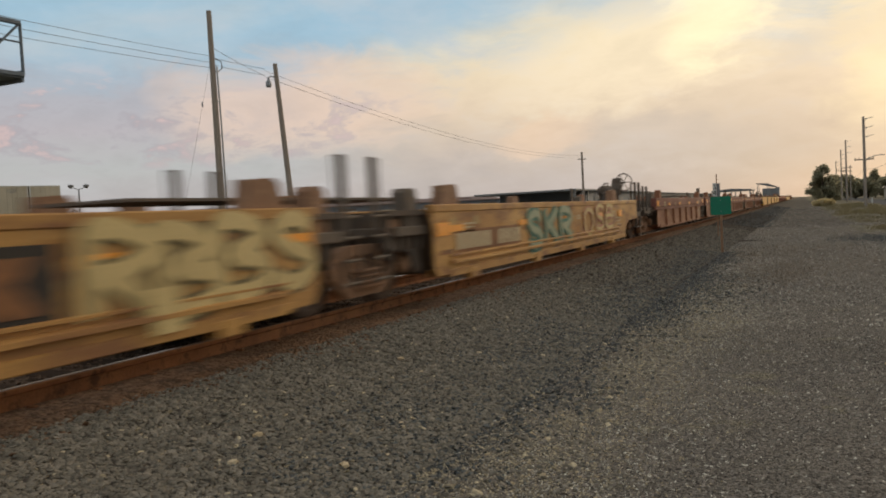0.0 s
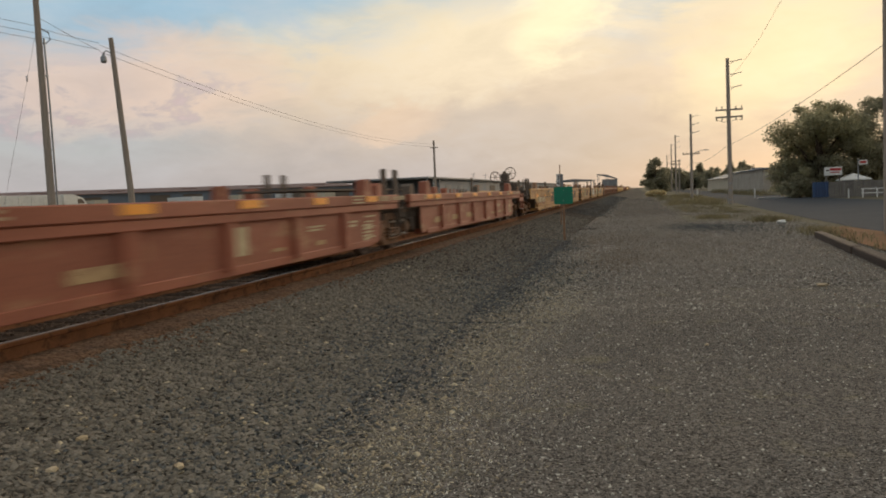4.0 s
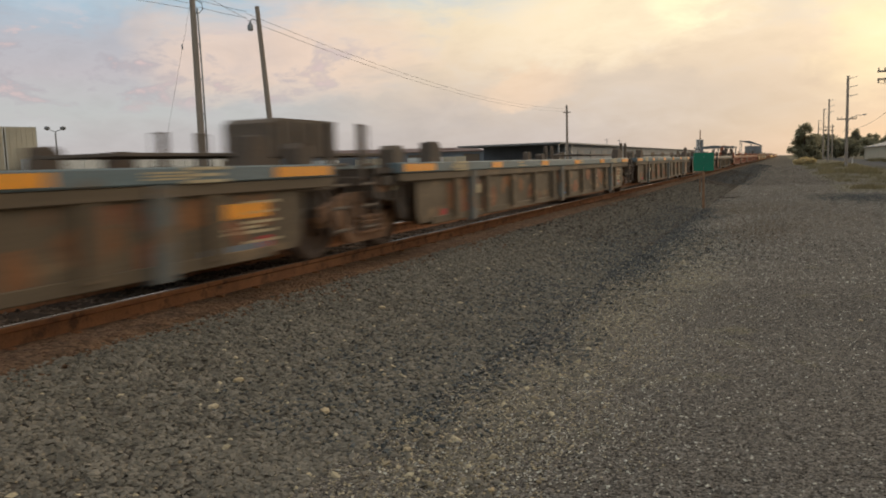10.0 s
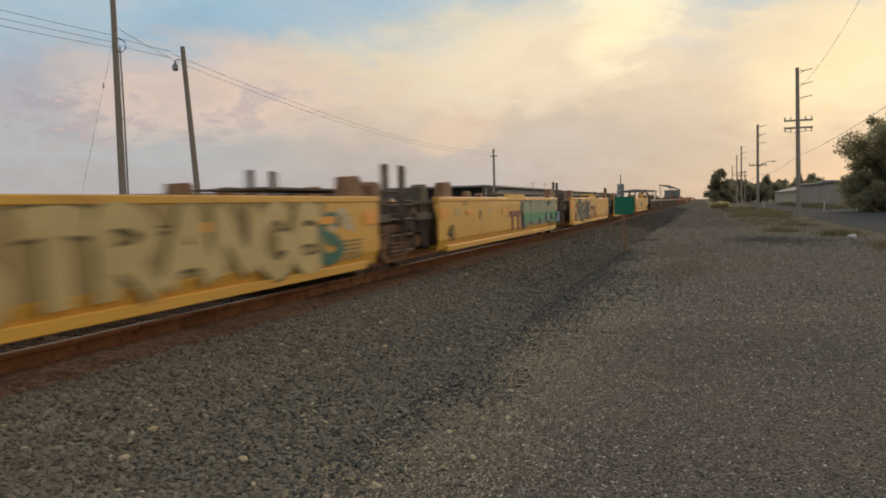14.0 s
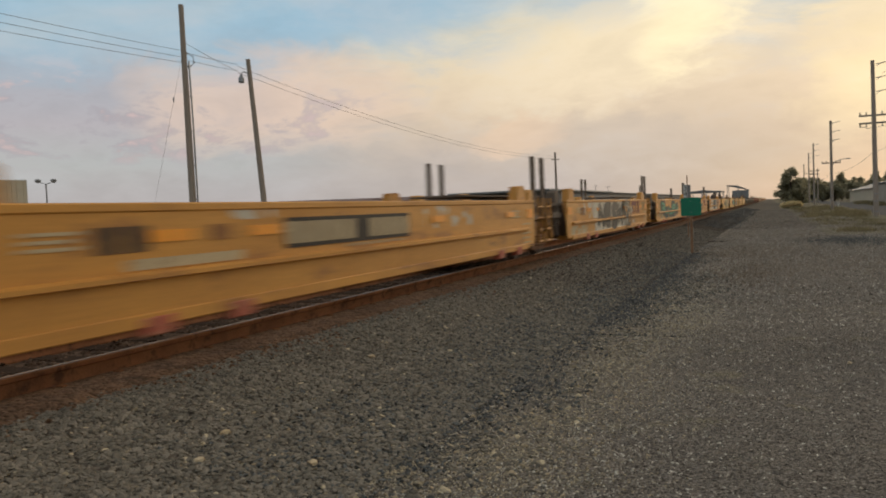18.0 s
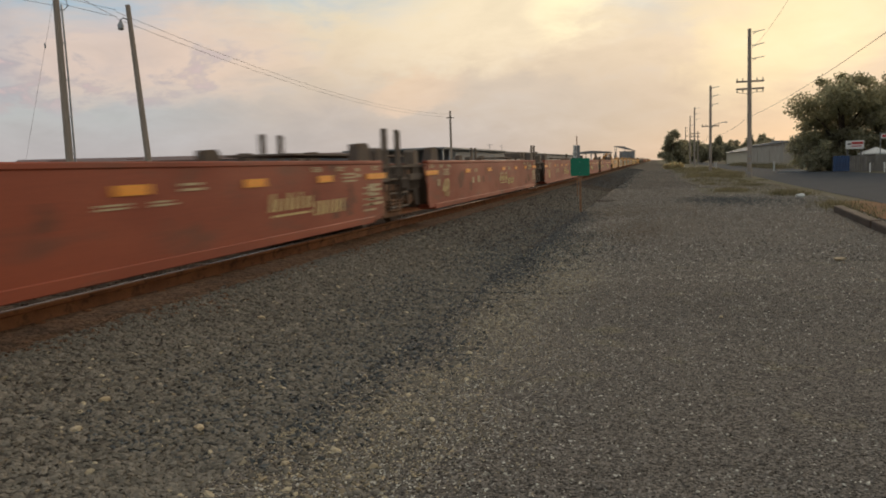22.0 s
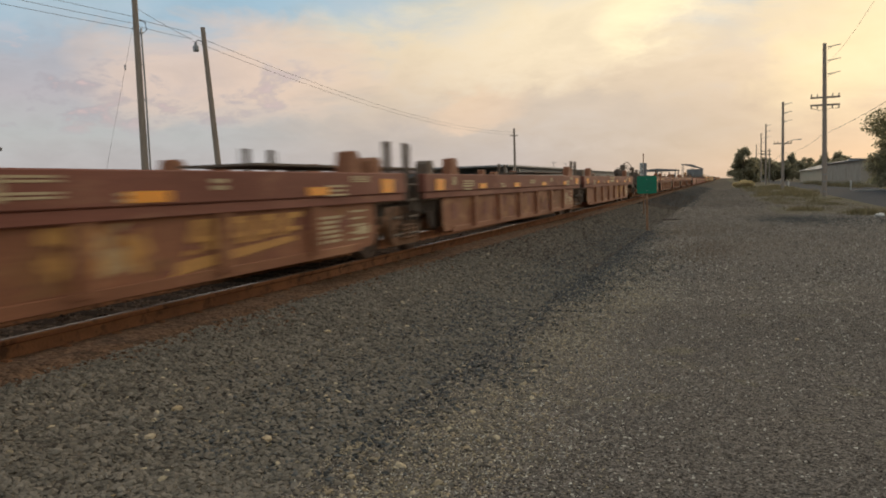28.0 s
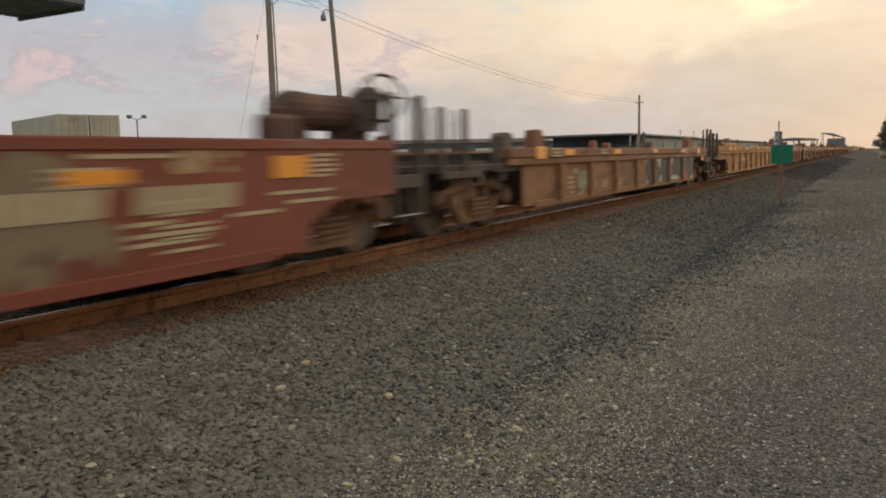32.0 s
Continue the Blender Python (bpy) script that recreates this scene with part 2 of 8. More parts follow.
RUST = (0.16, 0.065, 0.028)
GRIME = (0.055, 0.042, 0.033)
STREAK = (1.0, 0.35, 1.0)
M = {
    "ballast": material("ballast_ground", (0.092, 0.078, 0.063), (0.125, 0.106, 0.084), 0.95, 3.0, 26.0, 1.0, depth=0.03, speckle=17.0, gloss=0.03),
    "stone": material("ballast_stone", (0.158, 0.138, 0.108), (0.246, 0.212, 0.164), 0.92, 9.0, 90.0, 0.3, spot=(0.215, 0.150, 0.095), spot_at=0.70, by_island=0.24, gloss=0.03),
    "pale_stone": material("pale_stone", (0.344, 0.254, 0.139), (0.43, 0.343, 0.224), 0.88, 9.0, 90.0, 0.3, by_island=0.4),
    "lot": material("gravel_lot", (0.140, 0.121, 0.101), (0.172, 0.147, 0.120), 0.95, 0.8, 30.0, 1.0, spot=(0.195, 0.167, 0.115), spot_at=0.63, depth=0.010, speckle=80.0, speck_amp=0.8, gloss=0.03),
    "pebble": material("pebble", (0.149, 0.130, 0.110), (0.31, 0.263, 0.212), 0.92, 8.0, 90.0, 0.2, by_island=0.42, gloss=0.03),
    # far lot: darker copy of the gravel, stones' self-shadow put into its colour
    "far_lot_shaded": material("far_gravel_lot_shaded", (0.080, 0.070, 0.057), (0.104, 0.088, 0.070), 0.98, 0.25, 8.0, 0.8, spot=(0.120, 0.098, 0.072), spot_at=0.62, depth=0.02, speckle=9.0, speck_amp=0.3, gloss=0.03),
    "earth": material("dry_earth", (0.118, 0.102, 0.070), (0.150, 0.128, 0.086), 0.95, 0.3, 6.0, 0.6, spot=(0.125, 0.118, 0.068), spot_at=0.58, speckle=16.0, speck_amp=0.3, gloss=0.03),
    "sand": material("orange_sand", (0.235, 0.120, 0.058), (0.18, 0.105, 0.062), 0.95, 1.2, 30.0, 0.5, gloss=0.03),
    "asphalt": material("asphalt", (0.058, 0.062, 0.068), (0.076, 0.078, 0.082), 0.97, 0.5, 60.0, 0.6, gloss=0.03),
    "soot": material("sooty_black_steel", (0.100, 0.077, 0.060), (0.135, 0.098, 0.072), 0.92, 3.0, 40.0, 0.3, spot=(0.14, 0.085, 0.052), spot_at=0.62),
    "rustguide": material("rust_brown_guide_paint", (0.30, 0.165, 0.092), (0.23, 0.12, 0.07), 0.8, 5.0, 50.0, 0.2, spot=(0.40, 0.23, 0.12), spot_at=0.62),
    "padred": material("faded_red_pad_paint", (0.46, 0.10, 0.06), (0.36, 0.085, 0.05), 0.7, 6.0, 50.0, 0.1, spot=(0.40, 0.20, 0.11), spot_at=0.55),
    "rail": material("rusty_rail", (0.29, 0.130, 0.060), (0.215, 0.098, 0.050), 0.88, 3.0, 50.0, 0.4, spot=(0.115, 0.06, 0.035), spot_at=0.60, gloss=0.03),
    "rustorange": material("rusty_orange_paint", (0.44, 0.145, 0.040), (0.33, 0.115, 0.038), 0.7, 2.0, 40.0, 0.1, spot=(0.22, 0.09, 0.045), spot_at=0.58),
    "rustdark": material("dark_rusty_brown_paint", (0.150, 0.078, 0.052), (0.115, 0.064, 0.046), 0.8, 2.0, 40.0, 0.1, spot=(0.20, 0.10, 0.06), spot_at=0.60),
    "polished": material("polished_rail_steel", (0.60, 0.57, 0.53), (0.52, 0.49, 0.45), 0.12, 2.0, 50.0, 0.02, metal=1.0),
    "worn_tread": material("worn_bare_steel", (0.50, 0.47, 0.43), (0.34, 0.29, 0.24), 0.40, 4.0, 50.0, 0.1, metal=0.7),
    "railhead": material("worn_rail_head", (0.13, 0.09, 0.065), (0.10, 0.07, 0.052), 0.75, 2.0, 50.0, 0.05),
    "tie": material("creosoted_tie", (0.055, 0.040, 0.031), (0.080, 0.057, 0.042), 0.95, 3.0, 40.0, 0.5, stretch=(1, 6, 6), gloss=0.03),
    "rustbed": material("rust_stained_ballast", (0.220, 0.124, 0.070), (0.155, 0.097, 0.062), 0.95, 4.0, 40.0, 0.9, depth=0.03, speckle=26.0, speck_amp=0.35, gloss=0.03),
    "truck": material("truck_steel", (0.335, 0.180, 0.098), (0.26, 0.145, 0.084), 0.9, 5.0, 50.0, 0.3, spot=(0.40, 0.215, 0.115), spot_at=0.6),
    "wheel": material("wheel_steel", (0.165, 0.105, 0.07), (0.125, 0.082, 0.057), 0.7, 5.0, 50.0, 0.2, metal=0.1),
    "black": material("black_grime", (0.140, 0.108, 0.081), (0.170, 0.128, 0.094), 0.88, 5.0, 50.0, 0.3, spot=(0.18, 0.112, 0.068), spot_at=0.62),
    "reflector": material("amber_reflector", (0.95, 0.36, 0.02), (0.85, 0.31, 0.02), 0.4, 9.0, 200.0, 0.05, spot=(0.45, 0.20, 0.04), spot_at=0.68),
    "stencil": material("cream_stencil_paint", (0.57, 0.445, 0.265), (0.45, 0.345, 0.20), 0.7, 7.0, 50.0, 0.1, spot=(0.22, 0.12, 0.07), spot_at=0.66),
    "maroon": material("maroon_logo_paint", (0.20, 0.030, 0.022), (0.15, 0.025, 0.020), 0.6, 7.0, 50.0, 0.1),
    "redtag": material("red_tag_paint", (0.55, 0.045, 0.05), (0.45, 0.04, 0.04), 0.6, 7.0, 50.0, 0.1),
    "dark": material("dark_stencil_paint", (0.030, 0.024, 0.020), (0.05, 0.04, 0.03), 0.7, 7.0, 50.0, 0.1),
    "gold": material("golden_yellow_paint", (0.78, 0.41, 0.065), (0.70, 0.36, 0.058), 0.5, 1.1, 40.0, 0.06, spot=(0.55, 0.27, 0.055), spot_at=0.66, stretch=STREAK),
    "oldgold": material("dirty_yellow_paint", (0.53, 0.28, 0.077), (0.40, 0.20, 0.066), 0.68, 1.5, 40.0, 0.1, spot=(0.27, 0.125, 0.052), spot_at=0.555, stretch=STREAK),
    "rustgold": material("rusty_yellow_paint", (0.46, 0.205, 0.042), (0.35, 0.150, 0.040), 0.7, 1.5, 40.0, 0.1, spot=(0.22, 0.095, 0.042), spot_at=0.56, stretch=STREAK),
    "orange": material("weathered_orange_yellow_paint", (0.64, 0.30, 0.058), (0.53, 0.245, 0.055), 0.6, 1.4, 40.0, 0.1, spot=(0.36, 0.16, 0.05), spot_at=0.62, stretch=STREAK),
    "red48": material("oxide_red_paint", (0.315, 0.066, 0.027), (0.25, 0.055, 0.026), 0.65, 1.2, 40.0, 0.08, spot=(0.20, 0.060, 0.032), spot_at=0.60, stretch=STREAK),
    "maroonred": material("dark_red_paint", (0.25, 0.062, 0.035), (0.19, 0.052, 0.032), 0.65, 1.2, 40.0, 0.08, spot=(0.26, 0.12, 0.07), spot_at=0.63, stretch=STREAK),
    "redrib": material("faded_red_paint", (0.34, 0.105, 0.055), (0.27, 0.09, 0.05), 0.65, 1.6, 40.0, 0.1, spot=(0.38, 0.18, 0.095), spot_at=0.62, stretch=STREAK),
    "brown": material("mineral_brown_paint", (0.285, 0.110, 0.052), (0.225, 0.092, 0.046), 0.74, 1.6, 40.0, 0.1, spot=(0.35, 0.165, 0.078), spot_at=0.60, stretch=STREAK),
    "slate": material("grimy_brown_panel", (0.160, 0.110, 0.064), (0.122, 0.088, 0.056), 0.75, 1.6, 40.0, 0.1, spot=(0.26, 0.165, 0.09), spot_at=0.62, stretch=STREAK),
    "rustchord": material("rusty_chord_paint", (0.30, 0.13, 0.055), (0.22, 0.095, 0.045), 0.75, 1.6, 40.0, 0.1, spot=(0.14, 0.065, 0.035), spot_at=0.6, stretch=STREAK),
    "blue": material("grey_blue_paint", (0.135, 0.18, 0.185), (0.165, 0.19, 0.19), 0.6, 1.6, 40.0, 0.1, spot=(0.17, 0.125, 0.085), spot_at=0.64, stretch=STREAK),
    "bluepost": material("grimy_blue_post_paint", (0.150, 0.150, 0.135), (0.135, 0.125, 0.105), 0.7, 1.6, 40.0, 0.1, spot=(0.18, 0.12, 0.075), spot_at=0.55, stretch=STREAK),
    "pole": material("weathered_pole_wood", (0.37, 0.295, 0.235), (0.29, 0.235, 0.185), 0.9, 4.0, 50.0, 0.4, stretch=(6, 6, 0.5)),
    "wire": material("cable", (0.19, 0.165, 0.15), (0.22, 0.19, 0.17), 0.7, 5.0, 50.0, 0.0),
    "steel": material("galvanised_steel", (0.33, 0.33, 0.33), (0.25, 0.25, 0.25), 0.5, 5.0, 60.0, 0.1, metal=0.6),
    "greensign": material("faded_green_sign_sheet", (0.012, 0.20, 0.105), (0.02, 0.17, 0.10), 0.5, 5.0, 60.0, 0.05),
    "white": material("white_paint", (0.72, 0.69, 0.63), (0.62, 0.59, 0.53), 0.6, 1.5, 40.0, 0.08, spot=(0.45, 0.40, 0.33), spot_at=0.66),
    "cream": material("cream_panel", (0.56, 0.47, 0.335), (0.48, 0.40, 0.285), 0.6, 0.7, 40.0, 0.08),
    "bluewall": material("blue_grey_cladding", (0.13, 0.15, 0.175), (0.17, 0.185, 0.20), 0.6, 0.7, 40.0, 0.1, stretch=(1, 1, 0.2)),
    "greywall": material("grey_cladding", (0.25, 0.245, 0.235), (0.20, 0.195, 0.19), 0.7, 0.7, 40.0, 0.1, stretch=(1, 1, 0.2)),
    "roof": material("red_brown_roof", (0.18, 0.105, 0.085), (0.14, 0.09, 0.075), 0.8, 0.8, 30.0, 0.15),
    "tan": material("tan_block_wall", (0.40, 0.34, 0.27), (0.34, 0.29, 0.23), 0.85, 0.5, 12.0, 0.2),
    "bluefence": material("blue_tarpaulin", (0.045, 0.082, 0.165), (0.05, 0.07, 0.125), 0.7, 1.5, 30.0, 0.2),
    "fence": material("weathered_fence", (0.20, 0.175, 0.15), (0.15, 0.13, 0.11), 0.85, 1.5, 30.0, 0.3),
    "signred": material("red_sign_face", (0.50, 0.045, 0.035), (0.42, 0.04, 0.035), 0.5, 5.0, 60.0, 0.0),
    "bark": material("bark", (0.095, 0.065, 0.045), (0.065, 0.048, 0.036), 0.9, 6.0, 40.0, 0.6, stretch=(3, 3, 0.6)),
    "leaf": material("tree_leaf", (0.165, 0.150, 0.090), (0.140, 0.130, 0.080), 0.85, 0.8, 20.0, 0.0, by_island=0.22, through_light=0.62),
    "leafdark": material("dark_conifer_leaf", (0.150, 0.138, 0.092), (0.13, 0.120, 0.08), 0.85, 0.8, 20.0, 0.0, by_island=0.22, through_light=0.62),
    "drygrass": material("dry_grass", (0.155, 0.128, 0.072), (0.110, 0.096, 0.050), 0.9, 0.5, 20.0, 0.0, by_island=0.5, through_light=0.2),
    "straw": material("pale_straw", (0.40, 0.33, 0.19), (0.32, 0.26, 0.14), 0.9, 0.5, 20.0, 0.0, by_island=0.3, through_light=0.3),
    "timber": material("old_timber_beam", (0.082, 0.052, 0.036), (0.060, 0.042, 0.031), 0.9, 3.0, 40.0, 0.5, stretch=(1, 0.3, 4)),
    "g_green": material("green_spray_paint", (0.035, 0.30, 0.13), (0.03, 0.24, 0.14), 0.5, 5.0, 50.0, 0.02),
    "g_teal": material("teal_spray_paint", (0.025, 0.13, 0.085), (0.03, 0.16, 0.12), 0.5, 5.0, 50.0, 0.02),
    "g_white": material("white_spray_paint", (0.62, 0.56, 0.45), (0.52, 0.46, 0.36), 0.6, 5.0, 50.0, 0.02),
    "g_black": material("black_spray_paint", (0.045, 0.043, 0.038), (0.065, 0.060, 0.052), 0.6, 5.0, 50.0, 0.02),
    "g_blue": material("blue_spray_paint", (0.04, 0.12, 0.30), (0.05, 0.16, 0.33), 0.5, 5.0, 50.0, 0.02),
    "g_cream": material("cream_spray_paint", (0.66, 0.485, 0.21), (0.56, 0.41, 0.18), 0.6, 2.0, 50.0, 0.02),
    "g_mint": material("pale_green_spray_paint", (0.30, 0.32, 0.20), (0.25, 0.30, 0.20), 0.6, 3.0, 50.0, 0.02),
    "g_olive": material("grey_olive_spray_paint", (0.25, 0.18, 0.075), (0.30, 0.215, 0.09), 0.6, 2.0, 50.0, 0.02),
    "faded": material("faded_cream_paint", (0.52, 0.35, 0.17), (0.42, 0.26, 0.13), 0.75, 5.0, 50.0, 0.1, spot=(0.22, 0.10, 0.055), spot_at=0.60),
    "toe_stone": material("dark_blue_grey_stone", (0.076, 0.079, 0.076), (0.122, 0.119, 0.108), 0.9, 9.0, 90.0, 0.3, by_island=0.5, gloss=0.03),
    "g_dust": material("grey_tan_spray_paint", (0.44, 0.30, 0.115), (0.36, 0.25, 0.10), 0.6, 2.0, 50.0, 0.02),
    # brown bed between the rails, with the train's shade put into its colour
    "brown_shade_bed": material("brown_shaded_ballast", (0.105, 0.075, 0.055), (0.145, 0.100, 0.070), 0.95, 3.0, 30.0, 1.0, depth=0.03, speckle=18.0, gloss=0.03),
    "tan_grit": material("tan_grit", (0.36, 0.285, 0.17), (0.46, 0.38, 0.25), 0.9, 9.0, 90.0, 0.2, by_island=0.45),
    "trusspaint": material("weathered_grey_blue_steel_paint", (0.17, 0.195, 0.215), (0.13, 0.15, 0.17), 0.7, 2.0, 40.0, 0.1, spot=(0.16, 0.11, 0.08), spot_at=0.66),
    "dim_stone": material("dull_brown_stone", (0.092, 0.074, 0.058), (0.140, 0.112, 0.086), 0.95, 9.0, 90.0, 0.2, by_island=0.40, gloss=0.03),
    "brown_grit": material("brown_earthy_grit", (0.165, 0.122, 0.085), (0.215, 0.162, 0.112), 0.95, 9.0, 90.0, 0.2, by_island=0.40, gloss=0.03),
    "orange_grit": material("orange_grit", (0.27, 0.155, 0.085), (0.34, 0.21, 0.12), 0.92, 9.0, 90.0, 0.2, by_island=0.45),
    "brownchord": material("maroon_brown_chord_paint", (0.235, 0.082, 0.052), (0.19, 0.070, 0.046), 0.75, 1.6, 40.0, 0.1, spot=(0.28, 0.125, 0.072), spot_at=0.63, stretch=STREAK),
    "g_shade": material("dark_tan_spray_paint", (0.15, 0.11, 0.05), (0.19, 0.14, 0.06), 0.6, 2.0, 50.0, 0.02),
    "rustpanel": material("rusty_orange_brown_panel", (0.31, 0.135, 0.052), (0.235, 0.105, 0.046), 0.76, 1.6, 40.0, 0.12, spot=(0.17, 0.082, 0.042), spot_at=0.58, stretch=STREAK),
    "white_grit": material("pale_grey_grit", (0.47, 0.43, 0.34), (0.58, 0.53, 0.43), 0.9, 9.0, 90.0, 0.2, by_island=0.45),
    "logo_gold": material("worn_golden_mark_paint", (0.60, 0.31, 0.085), (0.46, 0.225, 0.070), 0.75, 4.0, 50.0, 0.1, spot=(0.26, 0.115, 0.055), spot_at=0.62),
    "faded_mark_paint": material("ghost_of_golden_mark_paint", (0.27, 0.125, 0.055), (0.23, 0.105, 0.05), 0.78, 4.0, 50.0, 0.1, spot=(0.20, 0.09, 0.048), spot_at=0.55),
    "faded_red_dust": material("dusty_red_paint", (0.36, 0.15, 0.08), (0.30, 0.12, 0.065), 0.8, 3.0, 50.0, 0.1, spot=(0.28, 0.09, 0.05), spot_at=0.55),
    "grime_red": material("grimy_red_paint", (0.165, 0.062, 0.038), (0.20, 0.068, 0.038), 0.8, 2.0, 40.0, 0.1, spot=(0.24, 0.075, 0.036), spot_at=0.55, stretch=STREAK),
    "soot_teal": material("dark_green_black_spray_paint", (0.032, 0.055, 0.045), (0.045, 0.075, 0.058), 0.6, 3.0, 50.0, 0.02),
    "g_jade": material("jade_spray_paint", (0.055, 0.27, 0.165), (0.07, 0.32, 0.20), 0.55, 3.0, 50.0, 0.02),
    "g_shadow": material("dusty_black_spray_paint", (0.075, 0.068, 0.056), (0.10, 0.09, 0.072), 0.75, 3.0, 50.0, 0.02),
    "g_greygreen": material("grey_green_spray_paint", (0.22, 0.165, 0.10), (0.25, 0.19, 0.115), 0.7, 3.0, 50.0, 0.02),
    "g_pink": material("pink_spray_paint", (0.48, 0.17, 0.11), (0.42, 0.16, 0.10), 0.6, 3.0, 50.0, 0.02),
}


# ---- mesh helpers ----
def box(bm, x0, x1, y0, y1, z0, z1, bevel=0.0):
    """A box, its edges taken off by bevel."""
    vs = [bm.verts.new((x, y, z)) for x in (x0, x1) for y in (y0, y1) for z in (z0, z1)]
    idx = ((0, 1, 3, 2), (4, 6, 7, 5), (0, 4, 5, 1), (2, 3, 7, 6), (0, 2, 6, 4), (1, 5, 7, 3))
    fs = [bm.faces.new([vs[i] for i in f]) for f in idx]
    if bevel:
        es = list({e for f in fs for e in f.edges})
        bmesh.ops.bevel(bm, geom=es, offset=bevel, segments=1, affect="EDGES", profile=0.5)
    return bm


def prism(bm, poly, axis, a, b):
    """A polygon drawn out along an axis from a to b. poly: pairs in the two other axes, in x, y, z order."""
    def at(p, q):
        return {"x": (q, p[0], p[1]), "y": (p[0], q, p[1]), "z": (p[0], p[1], q)}[axis]
    lo = [bm.verts.new(at(p, a)) for p in poly]
    hi = [bm.verts.new(at(p, b)) for p in poly]
    k = len(poly)
    bm.faces.new(lo)
    bm.faces.new(hi[::-1])
    for i in range(k):
        bm.faces.new((lo[i], hi[i], hi[(i + 1) % k], lo[(i + 1) % k]))
    bmesh.ops.recalc_face_normals(bm, faces=bm.faces[:])
    return bm


def tube(bm, points, radii, seg=8, cap=True):
    """A round bar through the points."""
    pts = [Vector(p) for p in points]
    if isinstance(radii, (int, float)):
        radii = [radii] * len(pts)
    rings = []
    for i, p in enumerate(pts):
        d = (pts[min(i + 1, len(pts) - 1)] - pts[max(i - 1, 0)]).normalized()
        u = d.orthogonal().normalized() if abs(d.z) < 0.9 else Vector((1, 0, 0)) - d * d.x
        u.normalize()
        v = d.cross(u)
        rings.append([bm.verts.new(p + (u * math.cos(a) + v * math.sin(a)) * radii[i]) for a in (2 * math.pi * k / seg for k in range(seg))])
    for r0, r1 in zip(rings, rings[1:]):
        for k in range(seg):
            bm.faces.new((r0[k], r0[(k + 1) % seg], r1[(k + 1) % seg], r1[k]))
    if cap:
        bm.faces.new(rings[0][::-1])
        bm.faces.new(rings[-1])
    return bm


def lathe(bm, profile, centre, axis="x", seg=20):
    """A profile of (along, radius) turned round an axis through centre."""
    rings = []
    for h, r in profile:
        ring = []
        for k in range(seg):
            a = 2 * math.pi * k / seg
            c, s = r * math.cos(a), r * math.sin(a)
            p = {"x": (h, c, s), "y": (c, h, s), "z": (c, s, h)}[axis]
            ring.append(bm.verts.new(Vector(centre) + Vector(p)))
        rings.append(ring)
    for r0, r1 in zip(rings, rings[1:]):
        for k in range(seg):
            bm.faces.new((r0[k], r0[(k + 1) % seg], r1[(k + 1) % seg], r1[k]))
    bm.faces.new(rings[0][::-1])
    bm.faces.new(rings[-1])
    bmesh.ops.recalc_face_normals(bm, faces=bm.faces[:])
    return bm


def mesh_of(name, bm, mat):
    me = bpy.data.meshes.new(name)
    bm.to_mesh(me)
    bm.free()
    me.materials.append(M[mat])
    return me


def part(name, bm, mat, parent, label="", place=None):
    """One mesh under a thing or a part."""
    ob = new(name, mesh_of(name, bm, mat))
    ob.parent = parent
    if place is not None:
        ob.matrix_basis = place
    if label:
        ob["label"] = label
    return ob


def twin(ob, place, parent=None):
    """Another object on the same mesh."""
    o = ob.copy()
    scene.collection.objects.link(o)
    o.parent = parent or ob.parent
    o.matrix_basis = place
    return o


def thing(name, at, label, category, group="", kind=""):
    ob = new(name)
    ob.matrix_basis = at if isinstance(at, Matrix) else pose(*at)
    return tagged(ob, label, category, group, kind)


def solid(name, bm, mat, at, label, category, group="", kind=""):
    ob = new(name, mesh_of(name, bm, mat))
    ob.matrix_basis = at if isinstance(at, Matrix) else pose(*at)
    return tagged(ob, label, category, group, kind)


def cloud_mesh(name, verts, faces, mat):
    """A mesh from arrays: verts n x 3, faces m x k."""
    me = bpy.data.meshes.new(name)
    k = faces.shape[1]
    me.vertices.add(len(verts))
    me.vertices.foreach_set("co", verts.astype(np.float32).ravel())
    me.loops.add(faces.size)
    me.loops.foreach_set("vertex_index", faces.astype(np.int32).ravel())
    me.polygons.add(len(faces))
    me.polygons.foreach_set("loop_start", np.arange(0, faces.size, k, dtype=np.int32))
    me.polygons.foreach_set("loop_total", np.full(len(faces), k, dtype=np.int32))
    me.polygons.foreach_set("use_smooth", np.zeros(len(faces), dtype=bool))
    me.update(calc_edges=True)
    me.materials.append(M[mat])
    return me


B = bmesh.new
TRACK_X = -5.65      # centre of the track
RAIL_Z = 0.5         # top of the rails
BED_Z = 0.31
rng_np = np.random.default_rng(7)


# ---- ground ----
def ground_height(x):
    """The cross-section of the ground, the same all along the track."""
    if x < -12.5:
        return 0.45 + min((-12.5 - x) * 0.02, 0.25)
    if x < -8.6:
        return BED_Z - (-8.6 - x) * -0.036 if x > -12.5 else 0.45
    if x < -3.95:
        return BED_Z
    if x < -2.3:
        return BED_Z * (-2.3 - x) / 1.65
    return 0.0


